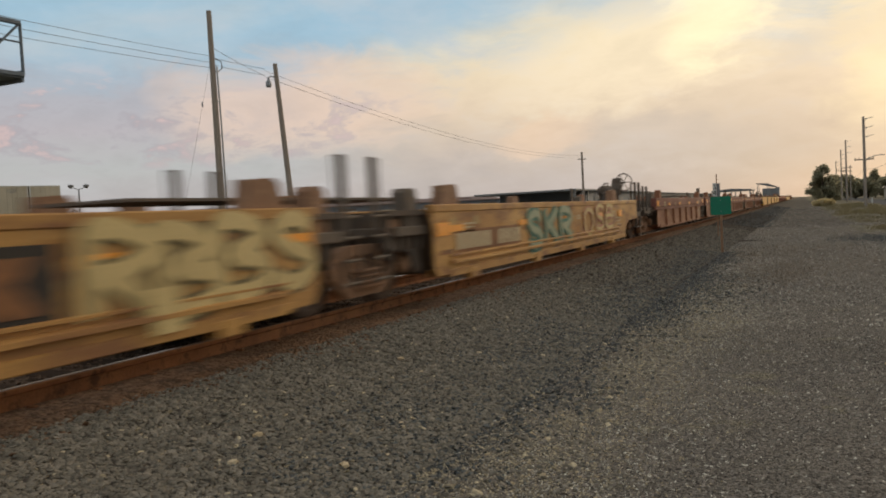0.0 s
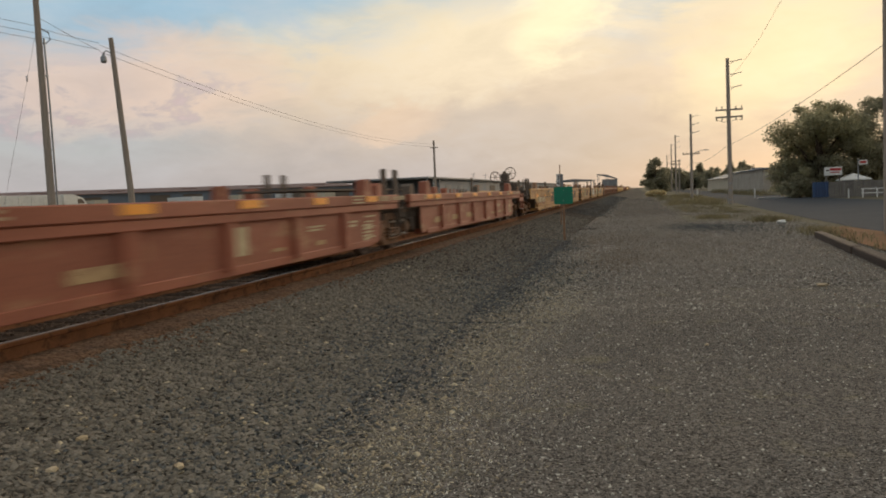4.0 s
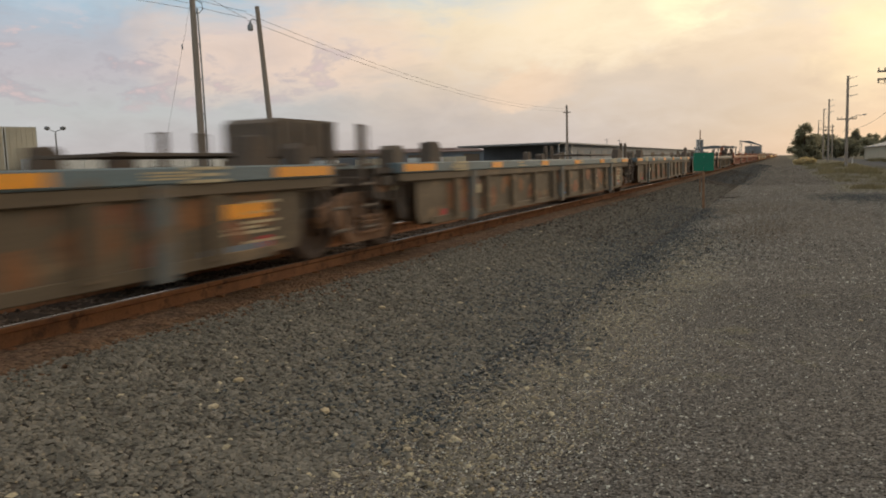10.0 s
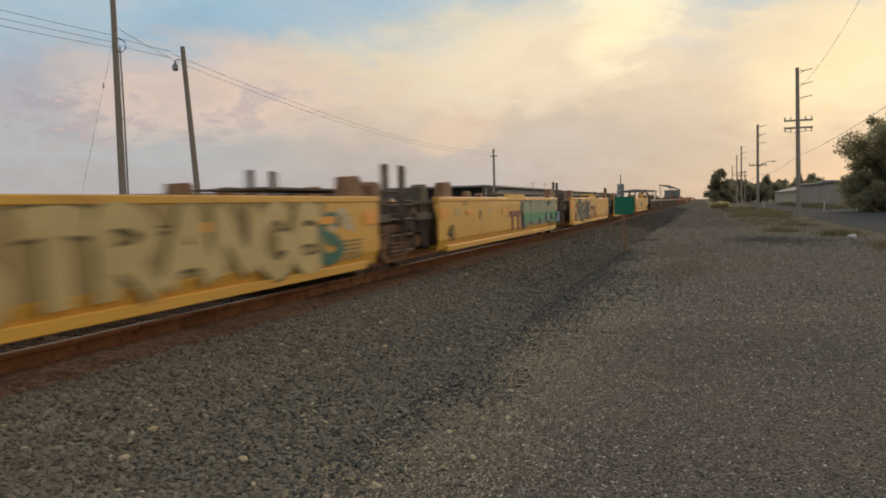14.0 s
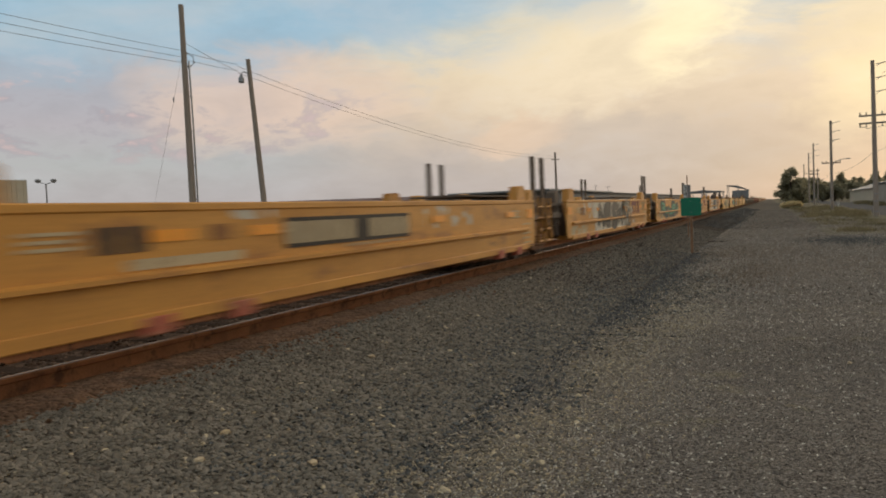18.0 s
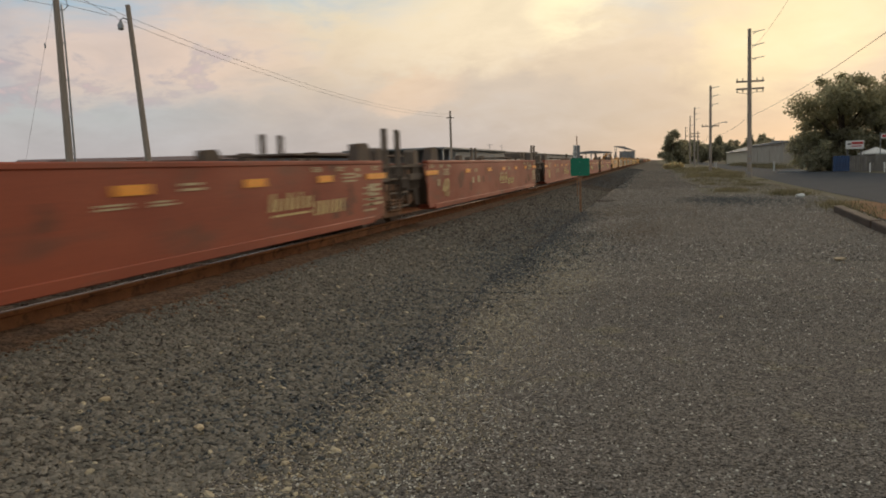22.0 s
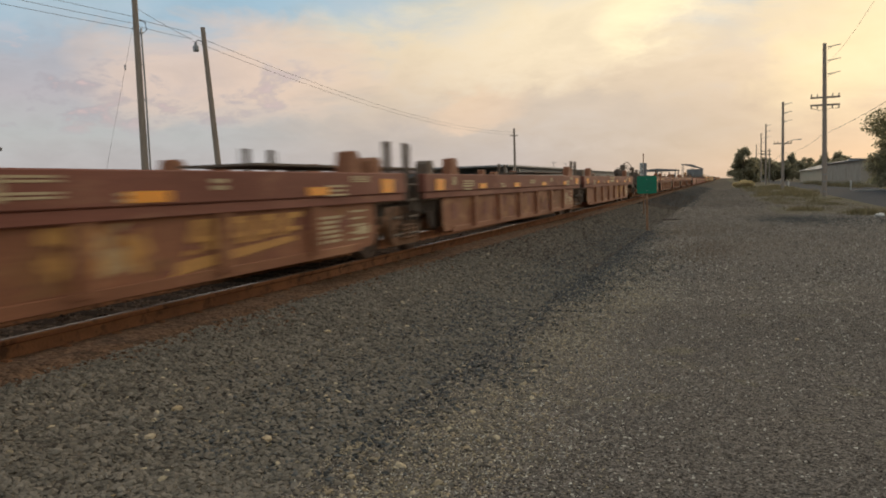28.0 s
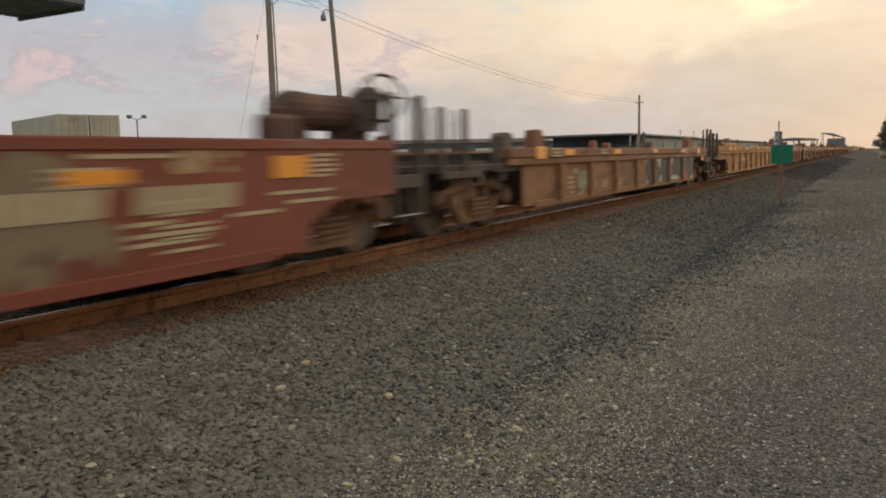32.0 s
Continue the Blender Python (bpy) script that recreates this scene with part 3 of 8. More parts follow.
def build_ground():
    xs = [-3000, -900, -300, -120, -60, -25, -12.5, -10, -8.6, -7.5, -5.65, -4.6, -3.95, -3.4, -2.85, -2.3, -1.7, -1, 0, 1, 2, 3, 4, 5.5, 7, 10, 20, 60, 200, 900, 3000]
    ys = [-3000, -1000, -400, -100, -20, -5] + [0.8 * i for i in range(0, 40)] + [34, 38, 44, 52, 62, 75, 92, 115, 150, 200, 300, 500, 900, 1600, 3000]
    bm = B()
    grid = []
    for y in ys:
        row = []
        for x in xs:
            z = ground_height(x)
            if -2.2 < x < 7 and -1 < y < 60:
                z += 0.005 * noise.noise(Vector((x * 0.5, y * 0.4, 3)))
            elif -3.9 < x <= -2.2 and 0 < y < 60:
                z += 0.008 * noise.noise(Vector((x * 0.7, y * 0.5, 8)))
            row.append(bm.verts.new((x, y, z)))
        grid.append(row)
    for j in range(len(ys) - 1):
        for i in range(len(xs) - 1):
            f = bm.faces.new((grid[j][i], grid[j][i + 1], grid[j + 1][i + 1], grid[j + 1][i]))
            f.smooth = True
            xm, ym = (xs[i] + xs[i + 1]) / 2, (ys[j] + ys[j + 1]) / 2
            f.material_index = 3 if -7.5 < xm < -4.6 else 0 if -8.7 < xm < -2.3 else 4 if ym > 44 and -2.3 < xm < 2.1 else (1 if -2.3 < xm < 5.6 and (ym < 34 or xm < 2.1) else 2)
    ob = new("ground", mesh_of("ground", bm, "ballast"))
    ob.data.materials.append(M["lot"])
    ob.data.materials.append(M["earth"])
    ob.data.materials.append(M["brown_shade_bed"])
    ob.data.materials.append(M["far_lot_shaded"])
    return tagged(ob, "flat ground of track ballast, grey gravel and dry earth", "ground", kind="structure")


build_ground()


def build_road():
    bm = B()
    edge = [(5.9, -60), (6.2, 10), (6.5, 25), (6.7, 42), (7.3, 64), (8.8, 108), (9.8, 178), (12, 400), (20, 1500)]
    far = [(26, -60), (26, 10), (22, 25), (18, 42), (15.3, 64), (14.8, 108), (15.2, 178), (18, 400), (28, 1500)]
    lo = [bm.verts.new((x, y, 0.012)) for x, y in edge]
    hi = [bm.verts.new((x, y, 0.012)) for x, y in far]
    for i in range(len(lo) - 1):
        bm.faces.new((lo[i], hi[i], hi[i + 1], lo[i + 1]))
    ob = new("road", mesh_of("road", bm, "asphalt"))
    tagged(ob, "worn grey asphalt road beside the tracks", "road", kind="structure")
    # strip of loose orange sand along the road's edge
    bm = B()
    a = [bm.verts.new((x, y, 0.02 + 0.01 * (i % 2))) for i, (x, y) in enumerate([(4.75, 12), (4.85, 16), (5.0, 20), (5.3, 24), (5.7, 27)])]
    b = [bm.verts.new((x, y, 0.02)) for x, y in [(6.4, 12), (6.5, 16), (6.6, 20), (6.6, 24), (6.3, 27)]]
    for i in range(4):
        bm.faces.new((a[i], b[i], b[i + 1], a[i + 1]))
    ob = new("sand_verge", mesh_of("sand_verge", bm, "sand"))
    tagged(ob, "strip of loose orange sand beside the road", "verge", kind="structure")


build_road()


def stones(count, xr, yr, size, mat, name, label, flat=0.7, power=1.5, sides=12, lift=0.25, height=ground_height, heap=None, patches=None):
    """Many loose angular stones in one mesh, thicker towards the near end of their stretch."""
    u = rng_np.random(count)
    y = yr[0] + (yr[1] - yr[0]) * u ** power
    x = rng_np.uniform(xr[0], xr[1], count)
    if heap:
        x = np.clip(rng_np.normal(heap[0], heap[1], count) + 0.12 * np.sin(y * 1.3) + 0.08 * np.sin(y * 3.1 + 1), xr[0], xr[1])
    if patches:
        pick = np.array(patches)[rng_np.integers(0, len(patches), count)]
        x = np.clip(pick[:, 0] + pick[:, 2] * rng_np.normal(0, 1, count), *xr)
        y = np.clip(pick[:, 1] + pick[:, 3] * rng_np.normal(0, 1, count), *yr)
    s = size[0] + (size[1] - size[0]) * rng_np.random(count) ** 2
    if sides == 12:
        p = (1 + 5 ** 0.5) / 2
        base = np.array([(-1, p, 0), (1, p, 0), (-1, -p, 0), (1, -p, 0), (0, -1, p), (0, 1, p), (0, -1, -p), (0, 1, -p), (p, 0, -1), (p, 0, 1), (-p, 0, -1), (-p, 0, 1)]) / 1.9
        faces = np.array([(0, 11, 5), (0, 5, 1), (0, 1, 7), (0, 7, 10), (0, 10, 11), (1, 5, 9), (5, 11, 4), (11, 10, 2), (10, 7, 6), (7, 1, 8),
                          (3, 9, 4), (3, 4, 2), (3, 2, 6), (3, 6, 8), (3, 8, 9), (4, 9, 5), (2, 4, 11), (6, 2, 10), (8, 6, 7), (9, 8, 1)])
    else:
        base = np.array([(1, 0, 0), (-1, 0, 0), (0, 1, 0), (0, -1, 0), (0, 0, 1), (0, 0, -1)], float)
        faces = np.array([(0, 2, 4), (2, 1, 4), (1, 3, 4), (3, 0, 4), (2, 0, 5), (1, 2, 5), (3, 1, 5), (0, 3, 5)])
    k = len(base)
    v = base[None] * (1 + rng_np.uniform(-0.32, 0.32, (count, k, 1)))
    v = v * np.stack([rng_np.uniform(0.8, 1.35, count), rng_np.uniform(0.65, 1.0, count), rng_np.uniform(0.45, 0.9, count) * flat], 1)[:, None]
    a, b = rng_np.uniform(0, 6.28, count), rng_np.uniform(-0.6, 0.6, count)
    ca, sa, cb, sb = np.cos(a), np.sin(a), np.cos(b), np.sin(b)
    vx, vy, vz = v[..., 0], v[..., 1], v[..., 2]
    vx, vz = vx * cb[:, None] - vz * sb[:, None], vx * sb[:, None] + vz * cb[:, None]
    vx, vy = vx * ca[:, None] - vy * sa[:, None], vx * sa[:, None] + vy * ca[:, None]
    z = np.array([height(q) for q in x]) + s * lift * rng_np.uniform(-0.6, 1.0, count)
    verts = np.stack([vx * s[:, None] + x[:, None], vy * s[:, None] + y[:, None], vz * s[:, None] + z[:, None]], -1).reshape(-1, 3)
    fc = (faces[None] + (np.arange(count) * k)[:, None, None]).reshape(-1, 3)
    return tagged(new(name, cloud_mesh(name, verts, fc, mat)), label, "gravel", kind="stuff")


stones(54000, (-4.52, -2.1), (0.8, 10), (0.013, 0.029), "stone", "ballast_stones", "grey crushed-stone ballast beside the rail", power=1.35, lift=0.25)
stones(46000, (-4.5, -2.15), (9.5, 40), (0.018, 0.036), "stone", "far_ballast_stones", "grey crushed-stone ballast along the track", power=1.5, lift=0.3, sides=6)
stones(34000, (-3.6, -1.2), (3.4, 24), (0.012, 0.027), "toe_stone", "toe_stones", "dark blue-grey crushed stone at the foot of the ballast", power=0.9, lift=0.42, sides=6, heap=(-2.42, 0.40))
stones(15000, (-3.4, 5.6), (9, 46), (0.012, 0.028), "toe_stone", "dark_patches", "patches of dark blue-grey stone on the lot", lift=0.4, sides=6,
       patches=((-1.7, 14.0, 0.55, 2.0), (-2.1, 11.6, 0.45, 1.8), (3.2, 28.6, 1.1, 1.9), (2.2, 30.0, 0.7, 1.4), (-2.6, 27.0, 0.5, 5.0)))
stones(26000, (-3.0, 6.2), (10, 60), (0.008, 0.022), "brown_grit", "brown_patches", "brown earthy grit lying in patches on the lot", sides=6,
       patches=((-1.3, 22.4, 0.8, 1.5), (-0.5, 16.9, 0.5, 1.4), (0.2, 25.5, 1.1, 1.4), (0.8, 19.4, 1.1, 1.8), (5.0, 42.0, 1.0, 4.0), (1.2, 37.0, 1.6, 4.5), (0.4, 50.0, 1.4, 4.0)))
stones(22000, (-4.3, -2.1), (13, 70), (0.020, 0.038), "dim_stone", "brown_ballast", "dull brown stones in the far ballast", power=1.15, lift=0.45, sides=6)
stones(7000, (-2.6, 0.2), (3, 14), (0.004, 0.010), "tan_grit", "tan_patches", "small patches of tan grit at the ballast's foot", sides=6,
       patches=((-1.53, 5.4, 0.20, 0.35), (-2.1, 4.02, 0.09, 0.13), (-1.62, 4.45, 0.17, 0.22), (-1.2, 11.1, 0.3, 0.8), (-0.9, 9.6, 0.25, 0.7), (-1.4, 7.2, 0.18, 0.5)))
stones(17000, (-2.4, 0.6), (2.4, 22), (0.004, 0.0095), "white_grit", "white_grit", "whitish grit strewn along the foot of the ballast", power=1.15, sides=6, heap=(-1.15, 0.42))
stones(700, (-3.9, -1.2), (2.0, 14), (0.014, 0.030), "tan_grit", "tan_stones", "tan stones lying among the ballast", power=1.3)
stones(5200, (4.7, 6.3), (9.5, 28), (0.008, 0.026), "stone", "verge_stones", "grey stones strewn over the sandy verge", power=1.1, sides=6)
stones(5000, (2.0, 5.6), (5, 22), (0.005, 0.016), "orange_grit", "orange_grit", "orange sandy grit blown over the lot", power=1.3, sides=6, heap=(4.4, 0.8))
stones(32000, (-3.0, 0.4), (2.4, 15), (0.004, 0.011), "tan_grit", "tan_grit", "tan grit spilled at the edge of the ballast", power=1.2, sides=6, heap=(-1.42, 0.38))
stones(5200, (-2.5, -1.2), (1.5, 16), (0.010, 0.028), "stone", "scattered_stones", "grey ballast stones spilled on the gravel lot", power=1.5, lift=0.2)
stones(112000, (-2.3, 6.0), (1.8, 32), (0.006, 0.016), "pebble", "lot_gravel", "fine grey and tan gravel of the lot", power=1.6, sides=6)
stones(9000, (-6.30, -5.0), (0.5, 46), (0.016, 0.040), "brown_shade_bed", "crib_stones", "brown ballast stones between the rails, darkened with the train's shade", power=1.4, lift=0.55, sides=6)
stones(14000, (-4.74, -3.6), (0.5, 34), (0.012, 0.032), "rustbed", "rusty_stones", "rust-stained ballast stones along the rail", power=1.4, lift=0.5, sides=6, heap=(-4.44, 0.20))
stones(30000, (-2.2, 5.8), (1.8, 34), (0.006, 0.014), "white_grit", "pale_grit", "pale grit sprinkled over the lot", power=1.6, sides=6)
stones(26000, (-1.9, 6.0), (12, 48), (0.012, 0.030), "pebble", "far_lot_gravel", "grey and tan gravel farther along the lot", power=1.3, sides=6)
stones(42000, (-1.8, 4.6), (1.8, 9), (0.004, 0.012), "pebble", "near_lot_gravel", "fine sharp gravel of the lot", power=1.2, sides=6)
stones(9000, (-1.9, 5.0), (42, 110), (0.030, 0.060), "pebble", "distant_gravel", "grey gravel at the far end of the lot", power=1.4, sides=6)
stones(9000, (-4.3, -1.6), (44, 130), (0.026, 0.056), "toe_stone", "distant_toe_stones", "dark crushed stone along the far track", power=1.3, lift=0.4, sides=6, heap=(-2.9, 0.7))
stones(26000, (-2.3, 6.0), (-6, 2.4), (0.006, 0.016), "pebble", "lot_gravel_apron", "fine grey gravel covering the lot beside the track", power=1.0, sides=6)
stones(14000, (-4.5, -2.1), (-6, 1.0), (0.013, 0.029), "stone", "shoulder_ballast", "grey crushed stone on the shoulder of the track", power=1.0, sides=6)
stones(9000, (-1.9, 6.0), (10, 46), (0.010, 0.020), "white_grit", "far_pale_grit", "pale stones farther along the lot", power=1.3, sides=6)
stones(5200, (-4.2, -1.0), (1.5, 26), (0.006, 0.019), "pale_stone", "pale_stones", "pale stones among the grey gravel", power=1.5)


def build_pale_rocks():
    """The few light stones that stand out of the ballast."""
    for x, y, s in ((-2.53, 3.86, 0.042), (-3.19, 3.9, 0.045), (-3.04, 3.48, 0.038), (-2.57, 4.69, 0.028), (-3.4, 6.25, 0.035), (-2.62, 4.75, 0.025),
                    (-1.84, 3.57, 0.024), (0.62, 7.74, 0.026), (-1.24, 3.22, 0.022)):
        bm = B()
        bmesh.ops.create_icosphere(bm, subdivisions=1, radius=s * 0.88)
        for v in bm.verts:
            v.co = Vector((v.co.x * 1.2, v.co.y * 0.9, v.co.z * 0.6)) * (1 + 0.4 * noise.noise(v.co * 30 + Vector((x * 7, y * 5, 0))))
        solid("stone", bm, "pale_stone", (x, y, ground_height(x) + s * 0.35, 0, 0, x * 90), "tan stone lying in the gravel", "stone", "pale stones")


build_pale_rocks()


# ---- track ----
def build_track():
    y0, y1 = -760, 1400
    for i, side in enumerate((1, -1)):
        x = TRACK_X + side * 0.755
        wide = 0.007 if side > 0 else 0.025
        rail = thing("rail", (x, 0, RAIL_Z), "rust-brown steel rail with a worn bright head", "rail", "rails of the track", "structure")
        poly = [(-0.075, -0.19), (0.075, -0.19), (0.075, -0.176), (0.02, -0.158), (0.011, -0.145), (0.011, -0.055), (0.036, -0.04), (0.037, -0.012),
                (0.030, -0.004), (-0.030, -0.004), (-0.037, -0.012), (-0.036, -0.04), (-0.011, -0.055), (-0.011, -0.145), (-0.02, -0.158), (-0.075, -0.176)]
        part("web_and_foot", prism(B(), poly, "y", y0, y1), "rail", rail)
        part("running_surface", prism(B(), [(-0.030, -0.004), (0.030, -0.004), (0.026, 0.0), (-0.026, 0.0)], "y", y0, y1), "railhead", rail, "worn rail head")
        part("wheel_strip", prism(B(), [(-wide, 0.0), (wide, 0.0), (wide - 0.002, 0.0015), (0.002 - wide, 0.0015)], "y", y0, y1), "polished", rail, "thin strip polished by the wheels")
    # brown crust of rust and oil along the near rail
    bm = B()
    prism(bm, [(-5.0, BED_Z), (-4.28, BED_Z - 0.01), (-4.36, BED_Z + 0.010), (-4.46, BED_Z + 0.030), (-4.75, BED_Z + 0.045), (-5.0, BED_Z + 0.04)], "y", -40, 120)
    tagged(new("rust_stained_bed", mesh_of("rust_stained_bed", bm, "rustbed")), "rust-stained fines along the rail's foot", "ballast", kind="structure")
    # ties
    bm = B()
    box(bm, -1.24, 1.24, -0.115, 0.115, -0.13, 0.010, 0.006)
    me = mesh_of("tie", bm, "tie")
    bed = thing("ties", (TRACK_X, 0, BED_Z), "creosoted wooden ties half buried in ballast", "ties", "", "structure")
    for i in range(120):
        o = new("tie", me)
        o.parent = bed
        o.matrix_basis = pose(random.uniform(-0.03, 0.03), -4 + i * 0.54, 0, 0, 0, random.uniform(-0.6, 0.6))
    # spikes and clips on the near rail
    bm = B()
    box(bm, 0.05, 0.13, -0.02, 0.02, 0.0, 0.035, 0.006)
    me = mesh_of("spike", bm, "rail")
    for i in range(60):
        o = new("spike", me)
        o.parent = bed
        o.matrix_basis = pose(0.755, -4 + i * 0.54, 0.022)


build_track()

# ---- train ----
SPEED = 20.17
# kinds: side style, paint of the panel, of the chord, top of the side, foot of the chord, paint of the guides, height of the posts
KINDS = {
    "oldgold": dict(style="ledge", panel="oldgold", chord="oldgold", top=1.15, chord_z=1.05, foot=0.24, guide="rustguide", post=1.72, end="black",
                    marks=(-4.95, -2.2, 0.52, 3.2), what="dirty yellow intermodal well car with smooth sides"),
    "redrib": dict(style="rib", panel="redrib", chord="redrib", top=1.07, chord_z=0.92, foot=0.28, guide="redrib", post=1.55, end="black",
                   marks=(-4.8, -2.8, -0.75, 1.3, 3.3, 5.4), what="faded red intermodal well car with ribbed sides"),
    "slate": dict(style="rib", panel="slate", chord="blue", top=1.05, chord_z=0.92, foot=0.27, guide="soot", post=1.50, end="black",
                  marks=(-4.05, -1.3, 1.25, 3.85), what="grimy brown well car with a grey-blue top chord"),
    "gold": dict(style="fold", panel="gold", chord="gold", top=1.16, chord_z=1.08, foot=0.24, guide="rustguide", post=1.66, end="black",
                 marks=(-3.9, -1.06, 1.65, 4.2), what="bright yellow intermodal well car with smooth sides"),
    "orange": dict(style="ledge2", panel="orange", chord="orange", top=1.17, chord_z=1.10, foot=0.30, guide="orange", post=2.08, end="black",
                   marks=(-3.8, -2.6, 1.4, 4.6), what="orange-yellow well car with a side ledge and tall posts"),
    "red48": dict(style="smooth", panel="red48", chord="red48", top=1.14, chord_z=1.08, foot=0.22, guide="soot", post=1.70, end="black",
                  marks=(-3.7, -1.2, 0.8, 2.9, 4.8), what="oxide red intermodal well car with smooth sides"),
    "maroonred": dict(style="smooth", panel="maroonred", chord="maroonred", top=1.17, chord_z=1.08, foot=0.23, guide="maroonred", post=1.70, end="black",
                      marks=(-5.5, -2.0, 2.0, 5.9), what="dark red intermodal well car with cream markings"),
    "brown": dict(style="rib", panel="brown", chord="brownchord", top=1.20, chord_z=0.92, foot=0.27, guide="brown", post=1.66, end="black",
                  marks=(-3.75, -1.2, 1.5, 4.2), what="mineral brown well car with ribbed sides and deep top chord"),
    "rust": dict(style="rib", panel="rustpanel", chord="rustchord", top=1.10, chord_z=0.96, foot=0.27, guide="brown", post=1.70, end="black",
                 marks=(-4.3, -1.6, 1.4, 4.4), what="rusty brown well car with a black and white painting"),
    "goldrib": dict(style="rib", panel="rustgold", chord="rustgold", top=1.16, chord_z=1.00, foot=0.25, guide="rustguide", post=1.70, end="black",
                    marks=(-6.6, -3.4, 0.2, 3.6, 6.9), what="weathered yellow single well car with ribbed sides"),
}
ARCHED = {1: ("oldgold", "goldrib", "gold", "orange", "maroonred", "red48"), -1: ("oldgold", "goldrib", "gold", "orange")}   # kinds whose sides arch over the end truck
GAP = 1.3            # from a truck's centre to the end of the side


def build_bogie(unit, y):
    """A three-piece freight truck: two side frames, bolster, four wheels on two axles."""
    bm = B()
    box(bm, -1.0, 1.0, -0.16, 0.16, 0.38, 0.66, 0.03)
    box(bm, -0.42, 0.42, -0.3, 0.3, 0.6, 0.74, 0.03)
    bogie = part("bogie", bm, "truck", unit, "rust-brown freight truck", pose(0, y, 0))
    bm = B()
    top_bar = [(-1.07, 0.42), (-1.04, 0.57), (-0.74, 0.62), (-0.36, 0.72), (0.36, 0.72), (0.74, 0.62), (1.04, 0.57), (1.07, 0.42), (0.94, 0.44), (0.70, 0.52), (0.34, 0.61),
               (-0.34, 0.61), (-0.70, 0.52), (-0.94, 0.44)]
    low_bar = [(-0.93, 0.46), (-0.98, 0.36), (-0.68, 0.37), (-0.42, 0.14), (0.42, 0.14), (0.68, 0.37), (0.98, 0.36), (0.93, 0.46), (0.62, 0.47), (0.37, 0.25), (-0.37, 0.25), (-0.62, 0.47)]
    prism(bm, top_bar, "x", 0.93, 1.06)
    prism(bm, low_bar, "x", 0.935, 1.055)
    for q in (-0.39, 0.29):
        box(bm, 0.94, 1.05, q, q + 0.10, 0.2, 0.66, 0.01)
    frame_a = part("side_frame", bm, "truck", bogie)
    twin(frame_a, pose(-1.99, 0, 0))
    bm = B()
    for q in range(4):
        lathe(bm, [(0.22 + 0.06 * q, 0.07), (0.25 + 0.06 * q, 0.085), (0.27 + 0.06 * q, 0.07)], (0, 0, 0), "z", 10)
    coil = part("spring", bm, "truck", bogie)
    coil.matrix_basis = pose(1.08, -0.17, 0)
    for q in (0.0, 0.17):
        twin(coil, pose(1.08, q, 0))
    box_end = part("axle_box", lathe(B(), [(0.0, 0.10), (0.11, 0.12), (0.15, 0.07)], (0, 0, 0), "x", 12), "truck", bogie)
    box_end.matrix_basis = pose(1.04, -0.80, 0.44)
    twin(box_end, pose(1.04, 0.80, 0.44))
    wheel = None
    for q in (-0.80, 0.80):
        part("axle", lathe(B(), [(-1.0, 0.075), (1.0, 0.075)], (0, q, 0.44), "x", 12), "truck", bogie)
        for s in (-1, 1):
            if wheel is None:
                prof = [(-0.07, 0.13), (-0.07, 0.16), (-0.035, 0.20), (-0.03, 0.33), (-0.075, 0.37), (-0.085, 0.465), (-0.06, 0.47), (-0.045, 0.442), (0.055, 0.437),
                        (0.06, 0.38), (0.03, 0.35), (0.02, 0.2), (0.07, 0.15), (0.07, 0.12)]
                wheel = part("wheel", lathe(B(), prof, (0, 0, 0), "x", 28), "wheel", bogie)
                wheel.matrix_basis = pose(s * 0.755, q, 0.44, 0, 0, 180 if s < 0 else 0)
            else:
                twin(wheel, pose(s * 0.755, q, 0.44, 0, 0, 180 if s < 0 else 0))
    bm = B()
    for q in (-0.42, 0.42):
        tube(bm, [(-0.75, q, 0.33), (0, q * 0.85, 0.36), (0.75, q, 0.33)], 0.035, 6)
    part("brake_beam", bm, "black", bogie)
    return bogie


def u_loop(bm, x, y, z0, z1, w, r=0.013):
    """A bent handrail: up, over and down again along the track."""
    tube(bm, [(x, y, z0), (x, y, z1 - 0.05), (x, y + w * 0.25, z1), (x, y + w * 0.75, z1), (x, y + w, z1 - 0.05), (x, y + w, z0)], r, 6)


def hand_wheel(unit, x, y, z, mat, d, r=0.27):
    """A spoked hand brake wheel on a short shaft, turned half towards the track's side."""
    bm = B()
    ring = [(x + r * math.cos(a) * 0.8, y + r * math.cos(a) * 0.6, z + r * math.sin(a)) for a in (i * math.pi / 10 for i in range(21))]
    tube(bm, ring, 0.018, 6, cap=False)
    for i in range(6):
        a = i * math.pi / 3
        tube(bm, [(x, y, z), (x + r * math.cos(a) * 0.8, y + r * math.cos(a) * 0.6, z + r * math.sin(a))], 0.011, 5)
    tube(bm, [(x - 0.06, y - d * 0.22, z - 0.03), (x, y, z)], 0.028, 6)
    part("brake_wheel", bm, mat, unit, "spoked hand brake wheel")


